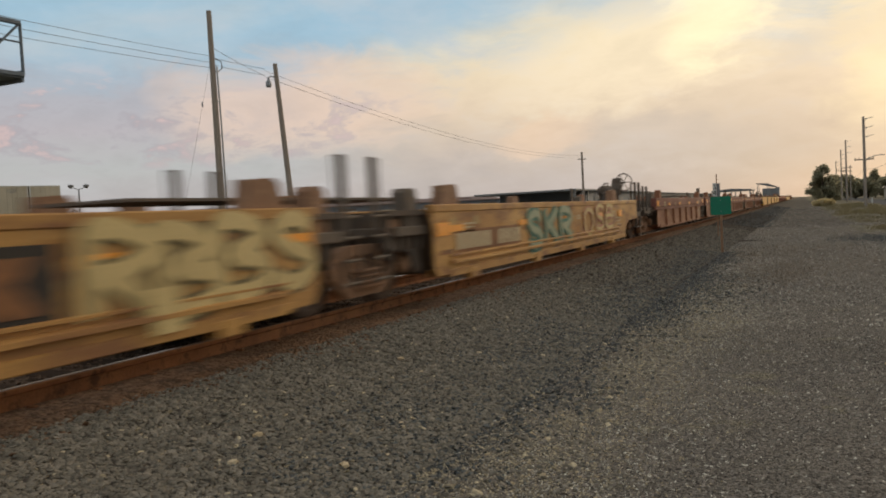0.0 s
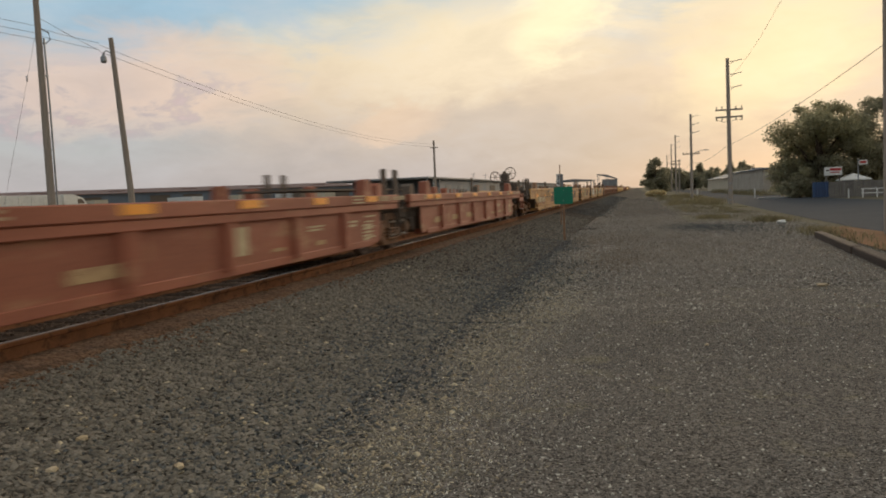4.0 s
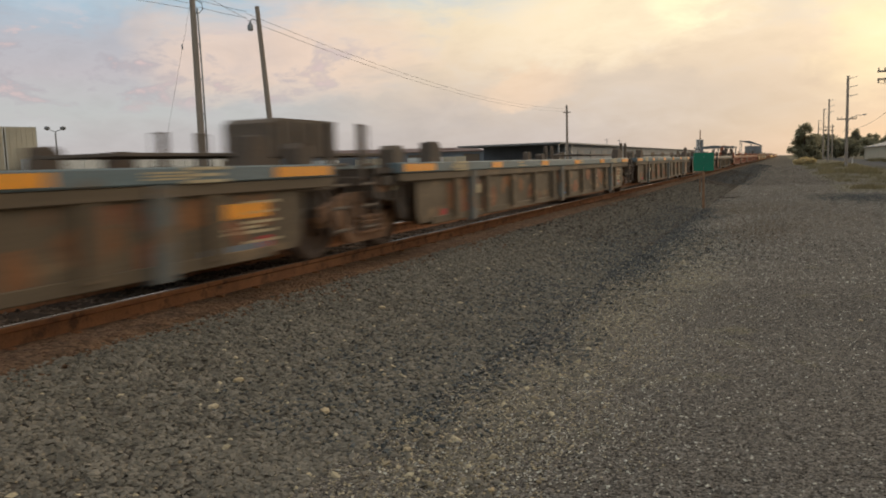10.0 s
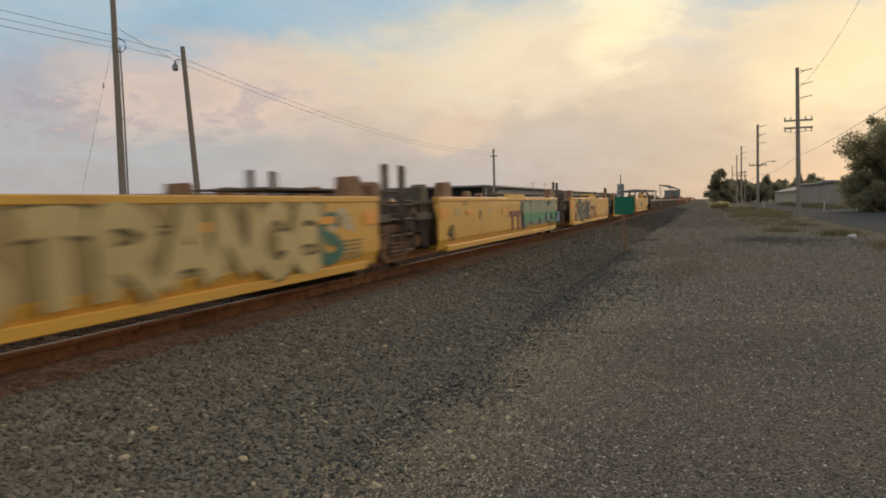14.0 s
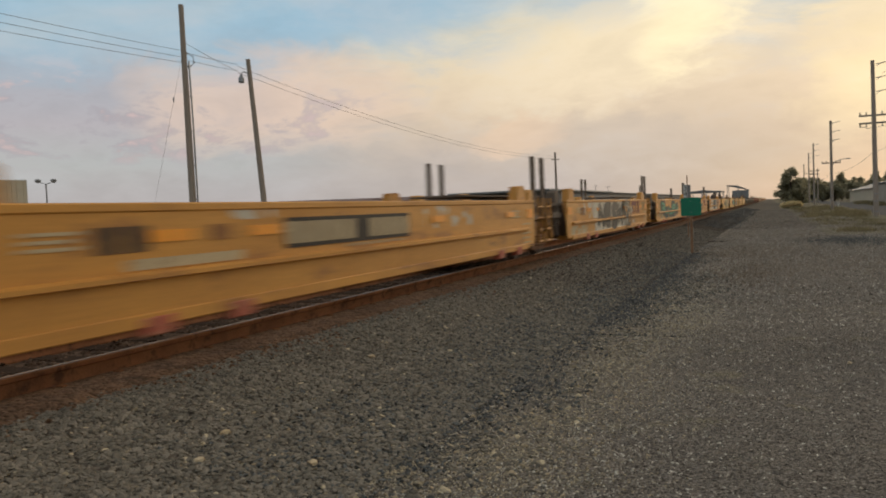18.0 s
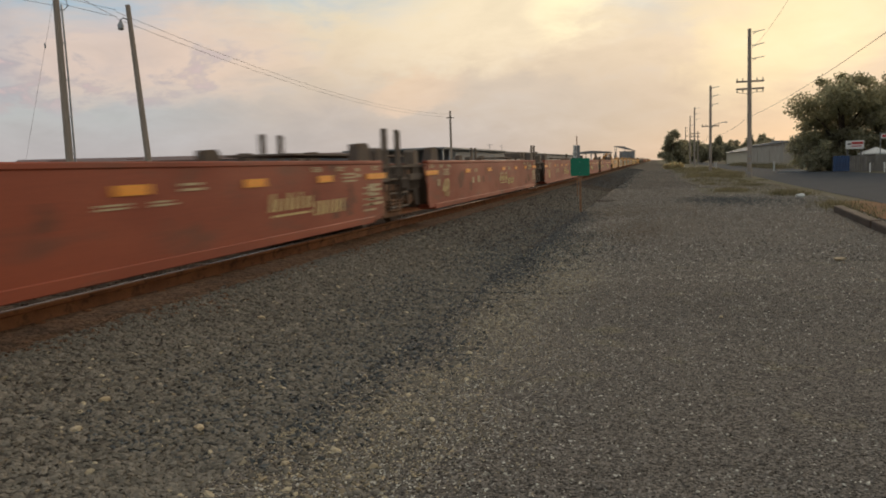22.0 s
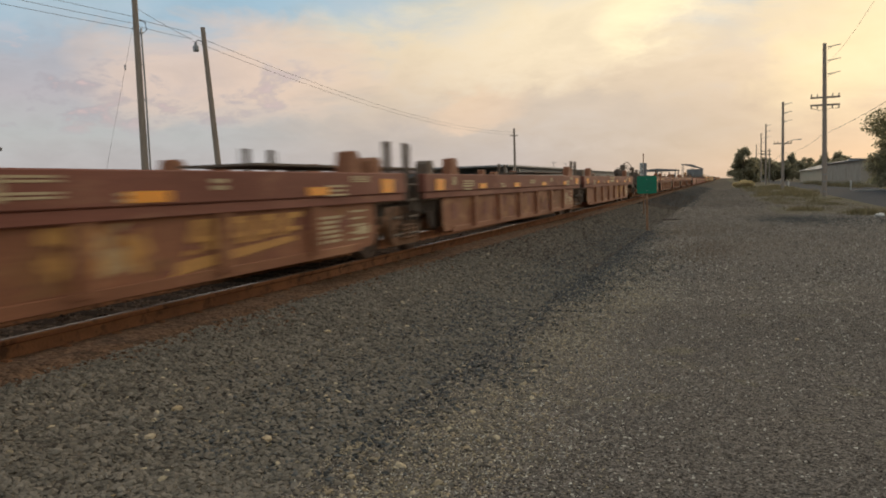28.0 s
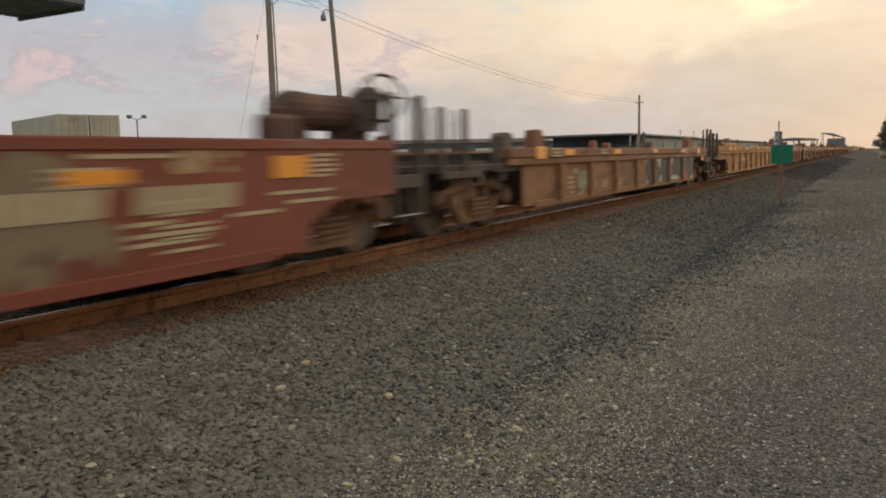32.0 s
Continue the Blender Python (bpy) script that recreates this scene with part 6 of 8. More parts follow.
    sprayed(u, k, "STRANGE", -1.05, 4.10, 0.25, 1.15, (("g_shade", 0.27), ("g_cream", 0.205)), seed=45, wobble=0.04, fill_ratio=0.84)
    sprayed(u, k, "S", 3.95, 4.65, 0.30, 0.95, (("g_teal", 0.15),), seed=46)
    sprayed(u, k, "S", -1.55, -0.85, 0.28, 1.0, (("g_teal", 0.15),), seed=48)
    framed_bars(u, k, -3.8, -1.75, 0.60, 0.82, 9)
    speckled(u, k, -1.9, -1.3, 0.78, 1.12, 7, ("g_white",), 449, 0.15)
    speckled(u, k, 4.2, 4.9, 0.72, 1.02, 8, ("g_white",), 447, 0.16)
    # orange-yellow cars
    for i in range(5):
        u, k, e = well(OR, i)
        if i in (0, 3):
            side_block(u, k, -3.1, 2.2, 0.31, 0.575, "g_white", name="white_ground")
            side_block(u, k, -3.3, 2.3, 0.69, 1.12, "g_white", name="white_ground")
            sprayed(u, k, "NESK", -2.7, 1.05, 0.32, 1.15, (("g_black", 0.27),), seed=53, wobble=0.06, fill_ratio=0.92, slant=0.08)
            ring_on(u, k, 1.36, 0.87, 0.30, 0.15, "g_black", 0.066)
            side_block(u, k, 1.26, 1.46, 0.78, 0.96, "orange", name="painted_centre", off=0.058)
            ring_on(u, k, 1.90, 0.62, 0.31, 0.16, "g_black", 0.072)
            side_block(u, k, 1.75, 2.02, 0.97, 1.13, "g_black", lean=0.02, name="painted_stroke", off=0.060)
            speckled(u, k, -4.3, -2.8, 0.70, 1.12, 14, ("g_white",), 520 + i, 0.24)
            speckled(u, k, 2.3, 2.9, 0.70, 1.05, 8, ("g_white",), 530 + i, 0.16)
            speckled(u, k, 2.4, 3.2, 0.40, 0.53, 6, ("g_white",), 540 + i, 0.16)
            speckled(u, k, -5.6, -3.5, 0.36, 0.56, 14, ("stencil",), 560 + i, 0.25)
        elif i in (1, 2):
            sprayed(u, k, "RLLEW" if i == 2 else "KSEN", -4.6, 1.7, 0.32, 1.15, (("soot_teal", 0.50), ("g_jade", 0.10)), seed=50 + i, wobble=0.10, fill_ratio=0.98)
            speckled(u, k, -5.2, -4.0, 0.36, 0.7, 8, ("g_mint",), 570 + i, 0.2)
        if i < 4:
            three_blocks(u, k, 2.7, 1.66, 0.71, 1.11)
            data_lines(u, k, 5.0, 5.6, 0.80, 1.08, 6, "g_olive")
            for q in (0, 1):
                side_block(u, k, -4.75 + 0.26 * q, -4.56 + 0.26 * q, 0.80, 0.98, "rustpanel", name="dark_tag")
        else:
            framed_bars(u, k, -2.30, 0.43, 0.73, 1.02, 10)
            speckled(u, k, -3.1, -2.45, 1.02, 1.12, 6, ("g_white",), 545, 0.16)
            side_block(u, k, -4.26, -2.96, 0.68, 0.76, "stencil", name="cream_strip")
            for q in (-4.53, -4.26):
                side_block(u, k, q, q + 0.20, 0.81, 1.0, "dark", name="dark_tag")
            side_block(u, k, -1.17, 0.30, 0.685, 0.715, "faded", name="cream_strip")
            speckled(u, k, 0.93, 2.6, 0.80, 1.12, 9, ("g_white",), 546, 0.16)
            side_block(u, k, -3.35, -3.1, 0.86, 0.99, "rustgold", name="small_tag")
        for q in range(4):
            side_block(u, k, -5.4 + 3.1 * q, -3.2 + 3.1 * q, 0.315, 0.335, "rustpanel", name="rust_streak")
    # oxide red cars
    for i in range(5):
        u, k, e = well(R4, i)
        shift = (-6.6, -6.15, -5.74, -5.74, -5.74)[i]
        number_on(u, k, "48", shift, 0.40, 0.52, "g_cream", 0.006, 0.1)
        side_block(u, k, shift - 0.62, shift - 0.46, 0.62, 0.76, "stencil", name="pale_tag")
        slanted_mark(u, k, (1.45, -0.80, -0.3, 0.2, 3.2)[i], 2.25, 0.44, 0.76)
        if i == 0:
            for q in range(10):
                if q != 4:
                    side_block(u, k, -5.69 + 0.208 * q, -5.54 + 0.208 * q, 0.54 + 0.006 * q, 0.69 + 0.006 * q, "logo_gold", name="number_bar")
        side_block(u, k, -3.25, -3.08, 0.60, 0.74, "stencil", name="pale_tag")
        side_block(u, k, -2.66, -2.45, 0.60, 0.76, "stencil", name="pale_tag")
        data_lines(u, k, 6.4, 7.0, 0.44, 0.80, 5)
        data_lines(u, k, 5.9, 6.1, 0.88, 1.05, 2)
        data_lines(u, k, 0.35, 0.75, 0.74, 0.80, 2)
        data_lines(u, k, 1.05, 1.42, 0.74, 0.80, 2)
        for q in (-6.9, -6.2, -5.6, 4.4, 5.2, 6.6):
            data_lines(u, k, q, q + 0.30, 0.99, 1.06, 3)
        speckled(u, k, -6.6, 6.6, 0.40, 1.10, 8, ("grime_red",), 700 + i, 0.30)
        speckled(u, k, 4.6, 6.0, 0.35, 1.11, 9, ("grime_red",), 720 + i, 0.30)
    # mineral brown cars
    for si in (B1, B2):
        for i in range(5):
            u, k, e = well(si, i)
            data_lines(u, k, 4.30, 4.98, 0.38, 0.71, 6)
            side_block(u, k, 5.25, 5.6, 0.44, 0.54, "stencil", name="small_patch")
            chord_lines(u, 5.0, 5.5, 1.08, 1.16, 3)
            if i % 2 == 0:
                chord_lines(u, -0.79, -0.10, 1.10, 1.16, 2)
                chord_lines(u, -0.79, -0.10, 0.97, 1.05, 2)
                chord_lines(u, 0.16, 0.62, 1.10, 1.16, 2)
                chord_lines(u, 0.16, 0.62, 0.99, 1.05, 2)
                chord_lines(u, -0.07, 0.14, 0.92, 1.21, 1)
            else:
                chord_lines(u, -5.47, -5.3, 0.97, 1.20, 1)
                chord_lines(u, -4.93, -4.31, 0.98, 1.10, 3)
                chord_lines(u, 0.0, 0.5, 1.0, 1.10, 2)
            chord_lines(u, 2.3, 2.5, 1.02, 1.14, 2)
            faded_mark(u, k, 1.75, 3.95, 0.32, 0.78, "logo_gold" if (si, i) in ((B2, 2), (B1, 0), (B2, 0)) else "faded_mark_paint")
            speckled(u, k, -5.5, 5.5, 0.34, 0.78, 22, ("rustpanel", "brownchord"), 740 + si * 10 + i, 0.22)
    for si, i in ((B1, 1), (B2, 3)):
        u, k, e = well(si, i)
        for word, a, b, z0, z1 in (("LOSI", -4.49, -3.70, 0.38, 0.63), ("SEEV", -3.55, -2.50, 0.60, 0.81), ("GRAOSS", -3.60, -2.40, 0.37, 0.58), ("SEEN", -2.25, -1.25, 0.60, 0.80),
                                   ("BIL", -2.20, -1.30, 0.37, 0.58), ("SBS", -1.0, -0.15, 0.60, 0.79), ("SRE", -0.95, -0.2, 0.38, 0.57)):
            sprayed(u, k, word, a, b, z0, z1, (("g_cream", 0.055),), seed=len(word) * 7 + round(a * 10), wobble=0.05)
        side_block(u, k, -4.95, -4.6, 0.46, 0.485, "g_cream", name="painted_dash")
    u, k, e = well(B1, 0)
    side_block(u, k, -2.1, -1.5, 0.40, 0.60, "logo_gold", lean=0.15, name="worn_mark")
    for q in range(3):
        side_block(u, k, -1.16 + 0.24 * q, -1.02 + 0.24 * q, 0.40, 0.56, "stencil", name="letter_bar")
    data_lines(u, k, -1.16, -0.5, 0.57, 0.66, 2)
    for a, b, c, d in ((0.80, 1.25, 0.40, 0.43), (0.80, 1.25, 0.62, 0.65), (0.80, 0.84, 0.43, 0.62), (1.21, 1.25, 0.43, 0.62)):
        side_block(u, k, a, b, c, d, "stencil", name="frame_bar")
    data_lines(u, k, 0.34, 0.72, 0.42, 0.68, 4)
    for si, i in ((B1, 3), (B2, 2), (B1, 2)):
        u, k, e = well(si, i)
        speckled(u, k, 0.57, 1.45, 0.40, 0.80, 16, ("faded", "logo_gold"), 800 + i, 0.17)
        if si == B1:
            speckled(u, k, 1.8, 2.7, 0.42, 0.80, 16, ("stencil", "faded"), 810 + i, 0.16)
            speckled(u, k, 3.05, 3.9, 0.44, 0.76, 10, ("faded",), 820 + i, 0.15)
    # weathered yellow single car
    u, k, e = well(YR, 0)
    three_blocks(u, k, 1.9, 2.0, 0.36, 0.80)
    speckled(u, k, -6.3, 7.6, 0.30, 0.88, 40, ("rustpanel", "orange"), 900, 0.32)
    framed_bars(u, k, -4.35, -3.05, 0.56, 0.75, 8)
    for a, b in ((7.59, 7.89), (8.02, 8.30)):
        side_block(u, k, a, b, 0.40, 0.62, "orange", name="painted_patch", off=0.016)
    side_block(u, k, 7.62, 7.86, 0.45, 0.59, "dark", name="dark_square", off=0.022)
    data_lines(u, k, 6.7, 7.2, 0.66, 0.86, 5, "orange")
    ring_on(u, k, 5.6, 0.66, 0.17, 0.11, "orange", 0.016)
    side_block(u, k, -6.37, -6.15, 0.36, 0.52, "stencil", name="white_patch", off=0.016)
    data_lines(u, k, -6.1, -5.5, 0.34, 0.50, 3, "orange")
    for a in (-5.9, -5.3):
        ring_on(u, k, a, 0.74, 0.14, 0.08, "orange", 0.016)
    for q in range(3):
        data_lines(u, k, -2.4 + 2.2 * q, -1.7 + 2.2 * q, 0.46, 0.58, 2, "orange")
    for a, b in ((-9.0, -4.75), (5.0, 9.8)):
        bm = B()
        box(bm, 1.30, 1.458, a, b, KINDS[k]["top"] - 0.01, KINDS[k]["top"] + 0.09, 0.012)
        part("raised_chord", bm, "rustgold", u, "raised end of the top chord")
    # rusty car with the black and white painting
    u, k, e = well(RU, 0)
    side_block(u, k, 0.9, 6.0, 0.29, 0.85, "g_white", name="white_ground")
    sprayed(u, k, "BDRO", 0.9, 6.05, 0.29, 0.85, (("g_shadow", 0.30),), seed=90, wobble=0.03, fill_ratio=0.84)
    side_block(u, k, 4.75, 5.05, 0.32, 0.50, "redtag", name="painted_centre", off=0.05)
    speckled(u, k, -3.85, -3.15, 0.30, 0.76, 12, ("g_mint",), 95, 0.18)
    for q in range(7):
        if q != 3:
            side_block(u, k, -3.05 + 0.15 * q, -2.94 + 0.15 * q, 0.38, 0.52, "faded", lean=0.02, name="letter_bar")
    data_lines(u, k, -4.2, -3.85, 0.34, 0.66, 4, "faded")
    data_lines(u, k, -1.65, -1.06, 0.30, 0.62, 4, "faded")
    ring_on(u, k, -0.06, 0.50, 0.20, 0.13, "faded", 0.006)
    bm = B()
    box(bm, 1.39, 1.405, 7.19, 7.58, 0.74, 0.86, 0.004)
    part("low_reflector", bm, "reflector", u, "amber square low on the car's end")
    # dark red single car
    u, k, e = well(RD, 0)
    speckled(u, k, 4.6, 6.0, 0.28, 1.14, 26, ("g_greygreen",), 960, 0.34)
    speckled(u, k, 6.6, 7.1, 0.92, 1.12, 14, ("faded",), 961, 0.13)
    for q in range(9):
        if q != 4:
            side_block(u, k, 5.0 + 0.235 * q, 5.19 + 0.235 * q, 0.66, 0.84, "stencil", lean=0.03, name="letter_bar", off=0.012)
    for a, b, z in ((6.1, 6.9, 0.50), (6.1, 6.75, 0.44), (6.1, 6.5, 0.58), (5.8, 6.55, 1.03), (7.05, 7.6, 0.58), (7.5, 8.3, 0.72), (7.7, 8.35, 0.64)):
        side_block(u, k, a, b, z, z + 0.03, "stencil", name="data_line")
    data_lines(u, k, 8.0, 8.4, 0.84, 1.06, 5)


paint_cars()


# ---- poles and wires ----
def wire(p, q, sag, mat="wire", r=0.010, name="overhead_wire", n=14):
    """A cable that hangs between two points."""
    bm = B()
    pts = []
    for i in range(n + 1):
        t = i / n
        v = Vector(p).lerp(Vector(q), t)
        v.z -= sag * 4 * t * (1 - t)
        pts.append(v)
    tube(bm, pts, r, 5)
    return solid(name, bm, mat, (0, 0, 0), "thin dark overhead wire sagging between wooden poles", "wire", "overhead wires")


def pole_thing(x, y, top, lean=(0.0, 0.0), r=0.15, foot=0.0, label="tall weathered wooden utility pole", group="utility poles"):
    """A tapered round pole; lean: how far its top stands off its foot."""
    t = thing("utility_pole", (x - lean[0], y - lean[1], foot), label, "utility pole", group)
    bm = B()
    hgt = top - foot
    tube(bm, [(lean[0] * q, lean[1] * q, hgt * q - (0.3 if q == 0 else 0)) for q in (0, 0.25, 0.5, 0.75, 1.0)], [r, r * 0.94, r * 0.86, r * 0.78, r * 0.7], 14)
    part("shaft", bm, "pole", t)
    return t, hgt


def build_left_poles():
    t, hgt = pole_thing(-25, 29.3, 11.65, (-0.05, 0.0), 0.17, 0.6)
    bm = B()
    tube(bm, [(0.17, 0.15, 0.0), (0.16, 0.14, hgt * 0.5), (0.13, 0.11, hgt - 2.6)], 0.04, 8)
    part("conduit", bm, "steel", t, "grey metal conduit up the pole")
    bm = B()
    for z in (2.0, 3.6, 5.2, 6.8, 8.2):
        box(bm, 0.02, 0.19, 0.04, 0.16, z, z + 0.05)
    part("conduit_bracket", bm, "steel", t)
    bm = B()
    tube(bm, [(0, 0.1, hgt - 2.2), (0.1, 0.45, hgt - 2.3), (0.12, 0.5, hgt - 2.6), (0.05, 0.3, hgt - 2.8)], 0.03, 6)
    part("service_loop", bm, "wire", t)
    wire((-25.05, 29.2, 9.2), (-25.0, 26.25, 0.6), 0.0, r=0.006, name="guy_wire")
    bm = B()
    lathe(bm, [(-0.12, 0.015), (-0.08, 0.035), (0.08, 0.035), (0.12, 0.015)], (0, 0, 0), "z", 10)
    solid("guy_insulator", bm, "steel", (-25.04, 28.5, 7.2), "small insulator on the pole's guy wire", "insulator")
    t, hgt = pole_thing(-25, 34.2, 9.94, (-0.35, -0.45), 0.165, 0.6, "leaning wooden utility pole with a street lamp")
    bm = B()
    tube(bm, [(-0.33, -0.42, hgt - 0.75), (-0.4, -0.8, hgt - 0.68), (-0.42, -0.98, hgt - 0.8)], 0.03, 7)
    part("lamp_arm", bm, "steel", t)
    bm = B()
    lathe(bm, [(-0.34, 0.11), (-0.28, 0.15), (-0.08, 0.15), (0.0, 0.08), (0.10, 0.06), (0.12, 0.03)], (-0.42, -1.0, hgt - 0.95), "z", 14)
    part("lamp_head", bm, "steel", t, "old bucket-shaped lamp head")
    t, hgt = pole_thing(-24.7, 96, 8.45, (0, 0), 0.17, 0.6)
    bm = B()
    box(bm, -0.5, 0.5, -0.05, 0.05, hgt - 0.95, hgt - 0.83, 0.01)
    part("crossarm", bm, "pole", t)
    a, b, c = (-25.05, 29.3), (-25.35, 33.75), (-24.7, 96)
    for dz, sag in ((0.0, 0.03), (-0.32, 0.04)):
        wire((a[0], a[1], 9.5 + dz), (b[0], b[1], 9.65 + dz), sag)
        wire((b[0], b[1], 9.55 + dz), (c[0], c[1], 8.0 + dz), 1.15 + 0.15 * dz)
    wire((a[0], a[1], 10.0), (b[0], b[1], 9.3), 0.05)
    for z0, z1 in ((9.55, 10.6), (9.25, 10.2), (9.0, 9.7)):
        wire((a[0], a[1], z0), (-25.5, -16, z1), 0.75)
    pole_thing(-25.5, -16, 11.5, (0, 0), 0.17, 0.6)


build_left_poles()


def line_pole(x, y, top, arms, lean=0.0, k=1.0):
    """A line pole beside the road with stand-off brackets and crossarms."""
    t, hgt = pole_thing(x, y, top, (lean, 0), 0.17, 0.0, "tall wooden line pole with crossarms and insulators", "line poles by the road")
    for z in (11.45, 10.42, 9.38):
        zz = hgt - (11.64 - z) * k
        bm = B()
        tube(bm, [(0.1, 0, zz - 0.08), (0.45, 0, zz - 0.05), (0.92, 0, zz + 0.04)], 0.028, 6)
        tube(bm, [(0.12, 0, zz - 0.25), (0.4, 0, zz - 0.06)], 0.018, 5)
        part("standoff_bracket", bm, "steel", t)
    for z in arms:
        zz = hgt - (11.64 - z) * k
        bm = B()
        box(bm, -0.95, 0.92, -0.06, 0.06, zz - 0.06, zz + 0.06, 0.01)
        part("crossarm", bm, "pole", t)
        for q in (-0.88, -0.5, 0.45, 0.85):
            bm = B()
            up = 1 if z == arms[0] else -1
            lathe(bm, [(0.0, 0.03), (0.06, 0.06), (0.10, 0.03), (0.15, 0.055), (0.2, 0.02)], (q, 0, zz + 0.06 if up > 0 else zz - 0.26), "z", 8)
            part("insulator", bm, "cream", t)
    if len(arms) > 1:
        bm = B()
        tube(bm, [(-0.85, 0, hgt - 4.95 * k), (-0.4, 0, hgt - 5.12 * k), (0.4, 0, hgt - 5.0 * k), (0.88, 0, hgt - 5.0 * k)], 0.015, 5)
        part("jumper_wire", bm, "wire", t)
    for z in (0.3, 1.0, 1.5):
        bm = B()
        lathe(bm, [(z, 0.176), (z + 0.05, 0.176)], (0, 0, 0), "z", 14)
        part("band", bm, "steel", t)
    return t


def build_right_poles():
    line_pole(6.55, 60.6, 10.53, (7.5, 6.92), -0.08, 0.89)
    line_pole(6.15, 94.7, 9.62, (6.6,), 0.0, 0.9)
    line_pole(7.45, 160, 11.3, (6.6, 6.0))
    line_pole(8.7, 210, 12.2, (6.6,))
    line_pole(9.6, 265, 11.6, (6.6,))
    t, hgt = pole_thing(6.50, 23, 12.0, (-0.12, 0), 0.26, 0.0, "thick weathered utility pole at the road's edge")
    bm = B()
    tube(bm, [(0.285, -0.02, 0.02), (0.265, -0.02, 3.0), (0.23, -0.02, 6.5)], 0.03, 8)
    part("conduit", bm, "steel", t, "metal conduit up the pole")
    bm = B()
    for z in (1.4, 2.6, 3.9, 5.2):
        box(bm, -0.02, 0.27, -0.06, 0.02, z, z + 0.03)
    part("conduit_strap", bm, "steel", t)
    for z in (5.04, 5.5):
        bm = B()
        tube(bm, [(-0.28, -0.02, z), (0.2, -0.02, z)], 0.02, 6)
        part("bolt", bm, "steel", t)
    wire((6.45, 23, 5.04), (6.4, 60.6, 4.26), 0.25, r=0.010)
    wire((6.4, 60.6, 4.26), (6.1, 94.7, 4.1), 0.45, r=0.011)
    wire((6.1, 94.7, 4.1), (7.45, 160, 4.6), 0.6, r=0.011)
    wire((6.42, 23, 11.6), (7.0, 60.6, 9.43), 0.8, r=0.008)
    # street lamp by the second line pole
    t = thing("street_lamp", (8.0, 122, 0), "thin grey street lamp with a curved arm", "street lamp")
    bm = B()
    tube(bm, [(0, 0, 0), (0, 0, 5.6), (0.3, 0, 6.2), (1.2, 0, 6.55), (1.9, 0, 6.6)], [0.09, 0.06, 0.05, 0.04, 0.035], 8)
    part("mast", bm, "steel", t)
    bm = B()
    prism(bm, [(1.8, 6.52), (2.35, 6.54), (2.35, 6.62), (2.0, 6.68), (1.8, 6.66)], "y", -0.12, 0.12)
    part("lamp_head", bm, "steel", t)
    # short white marker posts and a second service pole
    t, hgt = pole_thing(9.2, 182, 7.4, (0, 0), 0.13, 0.0, "slim wooden service pole")


build_right_poles()


# ---- signs by the track ----
def build_green_sign():
    t = thing("trackside_sign", (-2.16, 24, 0.0, 0, 0, 3), "blank faded green sign on a thin steel post in the ballast", "sign")
    bm = B()
    prism(bm, [(-0.285 + 0.03, 1.10), (0.285 - 0.03, 1.10), (0.285, 1.13), (0.285, 1.60), (0.255, 1.63), (-0.255, 1.63), (-0.285, 1.60), (-0.285, 1.13)], "y", -0.025, -0.018)
    part("panel", bm, "greensign", t)
    bm = B()
    prism(bm, [(-0.03, 0.0), (0.03, 0.0), (0.03, 0.018), (0.012, 0.03), (-0.012, 0.03), (-0.03, 0.018)], "z", -0.2, 1.62)
    part("post", bm, "truck", t, "rusty channel post", pose(0, -0.015, 0))
    for z in (1.2, 1.52):
        bm = B()
        lathe(bm, [(-0.032, 0.012), (-0.022, 0.014)], (0, 0, z), "y", 8)
        part("bolt", bm, "steel", t)


build_green_sign()


def build_milepost():
    t = thing("milepost", (-3.0, 32, 0.13, 0, 0, 8), "trackside post with a white number plate reading 34", "milepost")
    bm = B()
    box(bm, -0.02, 0.02, 0.0, 0.04, -0.3, 2.42, 0.005)
    part("post", bm, "truck", t)
    bm = B()
    box(bm, -0.15, -0.005, -0.02, 0.0, 1.56, 2.06, 0.004)
    part("number_plate", bm, "white", t, "white plate with two stacked figures")
    bm = B()
    box(bm, 0.01, 0.12, -0.01, 0.0, 1.54, 2.05, 0.004)
    part("side_plate", bm, "greywall", t)
    for ch, z in (("3", 1.83), ("4", 1.60)):
        cu = bpy.data.curves.new("figure", "FONT")
        cu.body, cu.size, cu.extrude, cu.align_x = ch, 0.28, 0.001, "CENTER"
        tmp = bpy.data.objects.new("figure", cu)
        scene.collection.objects.link(tmp)
        me = bpy.data.meshes.new_from_object(tmp.evaluated_get(bpy.context.evaluated_depsgraph_get()))
        bpy.data.objects.remove(tmp)
        me.materials.clear()
        me.materials.append(M["g_black"])
        ob = new("figure", me)
        ob.parent = t
        ob.matrix_basis = pose(-0.078, -0.024, z, 90, 0, 0)


build_milepost()


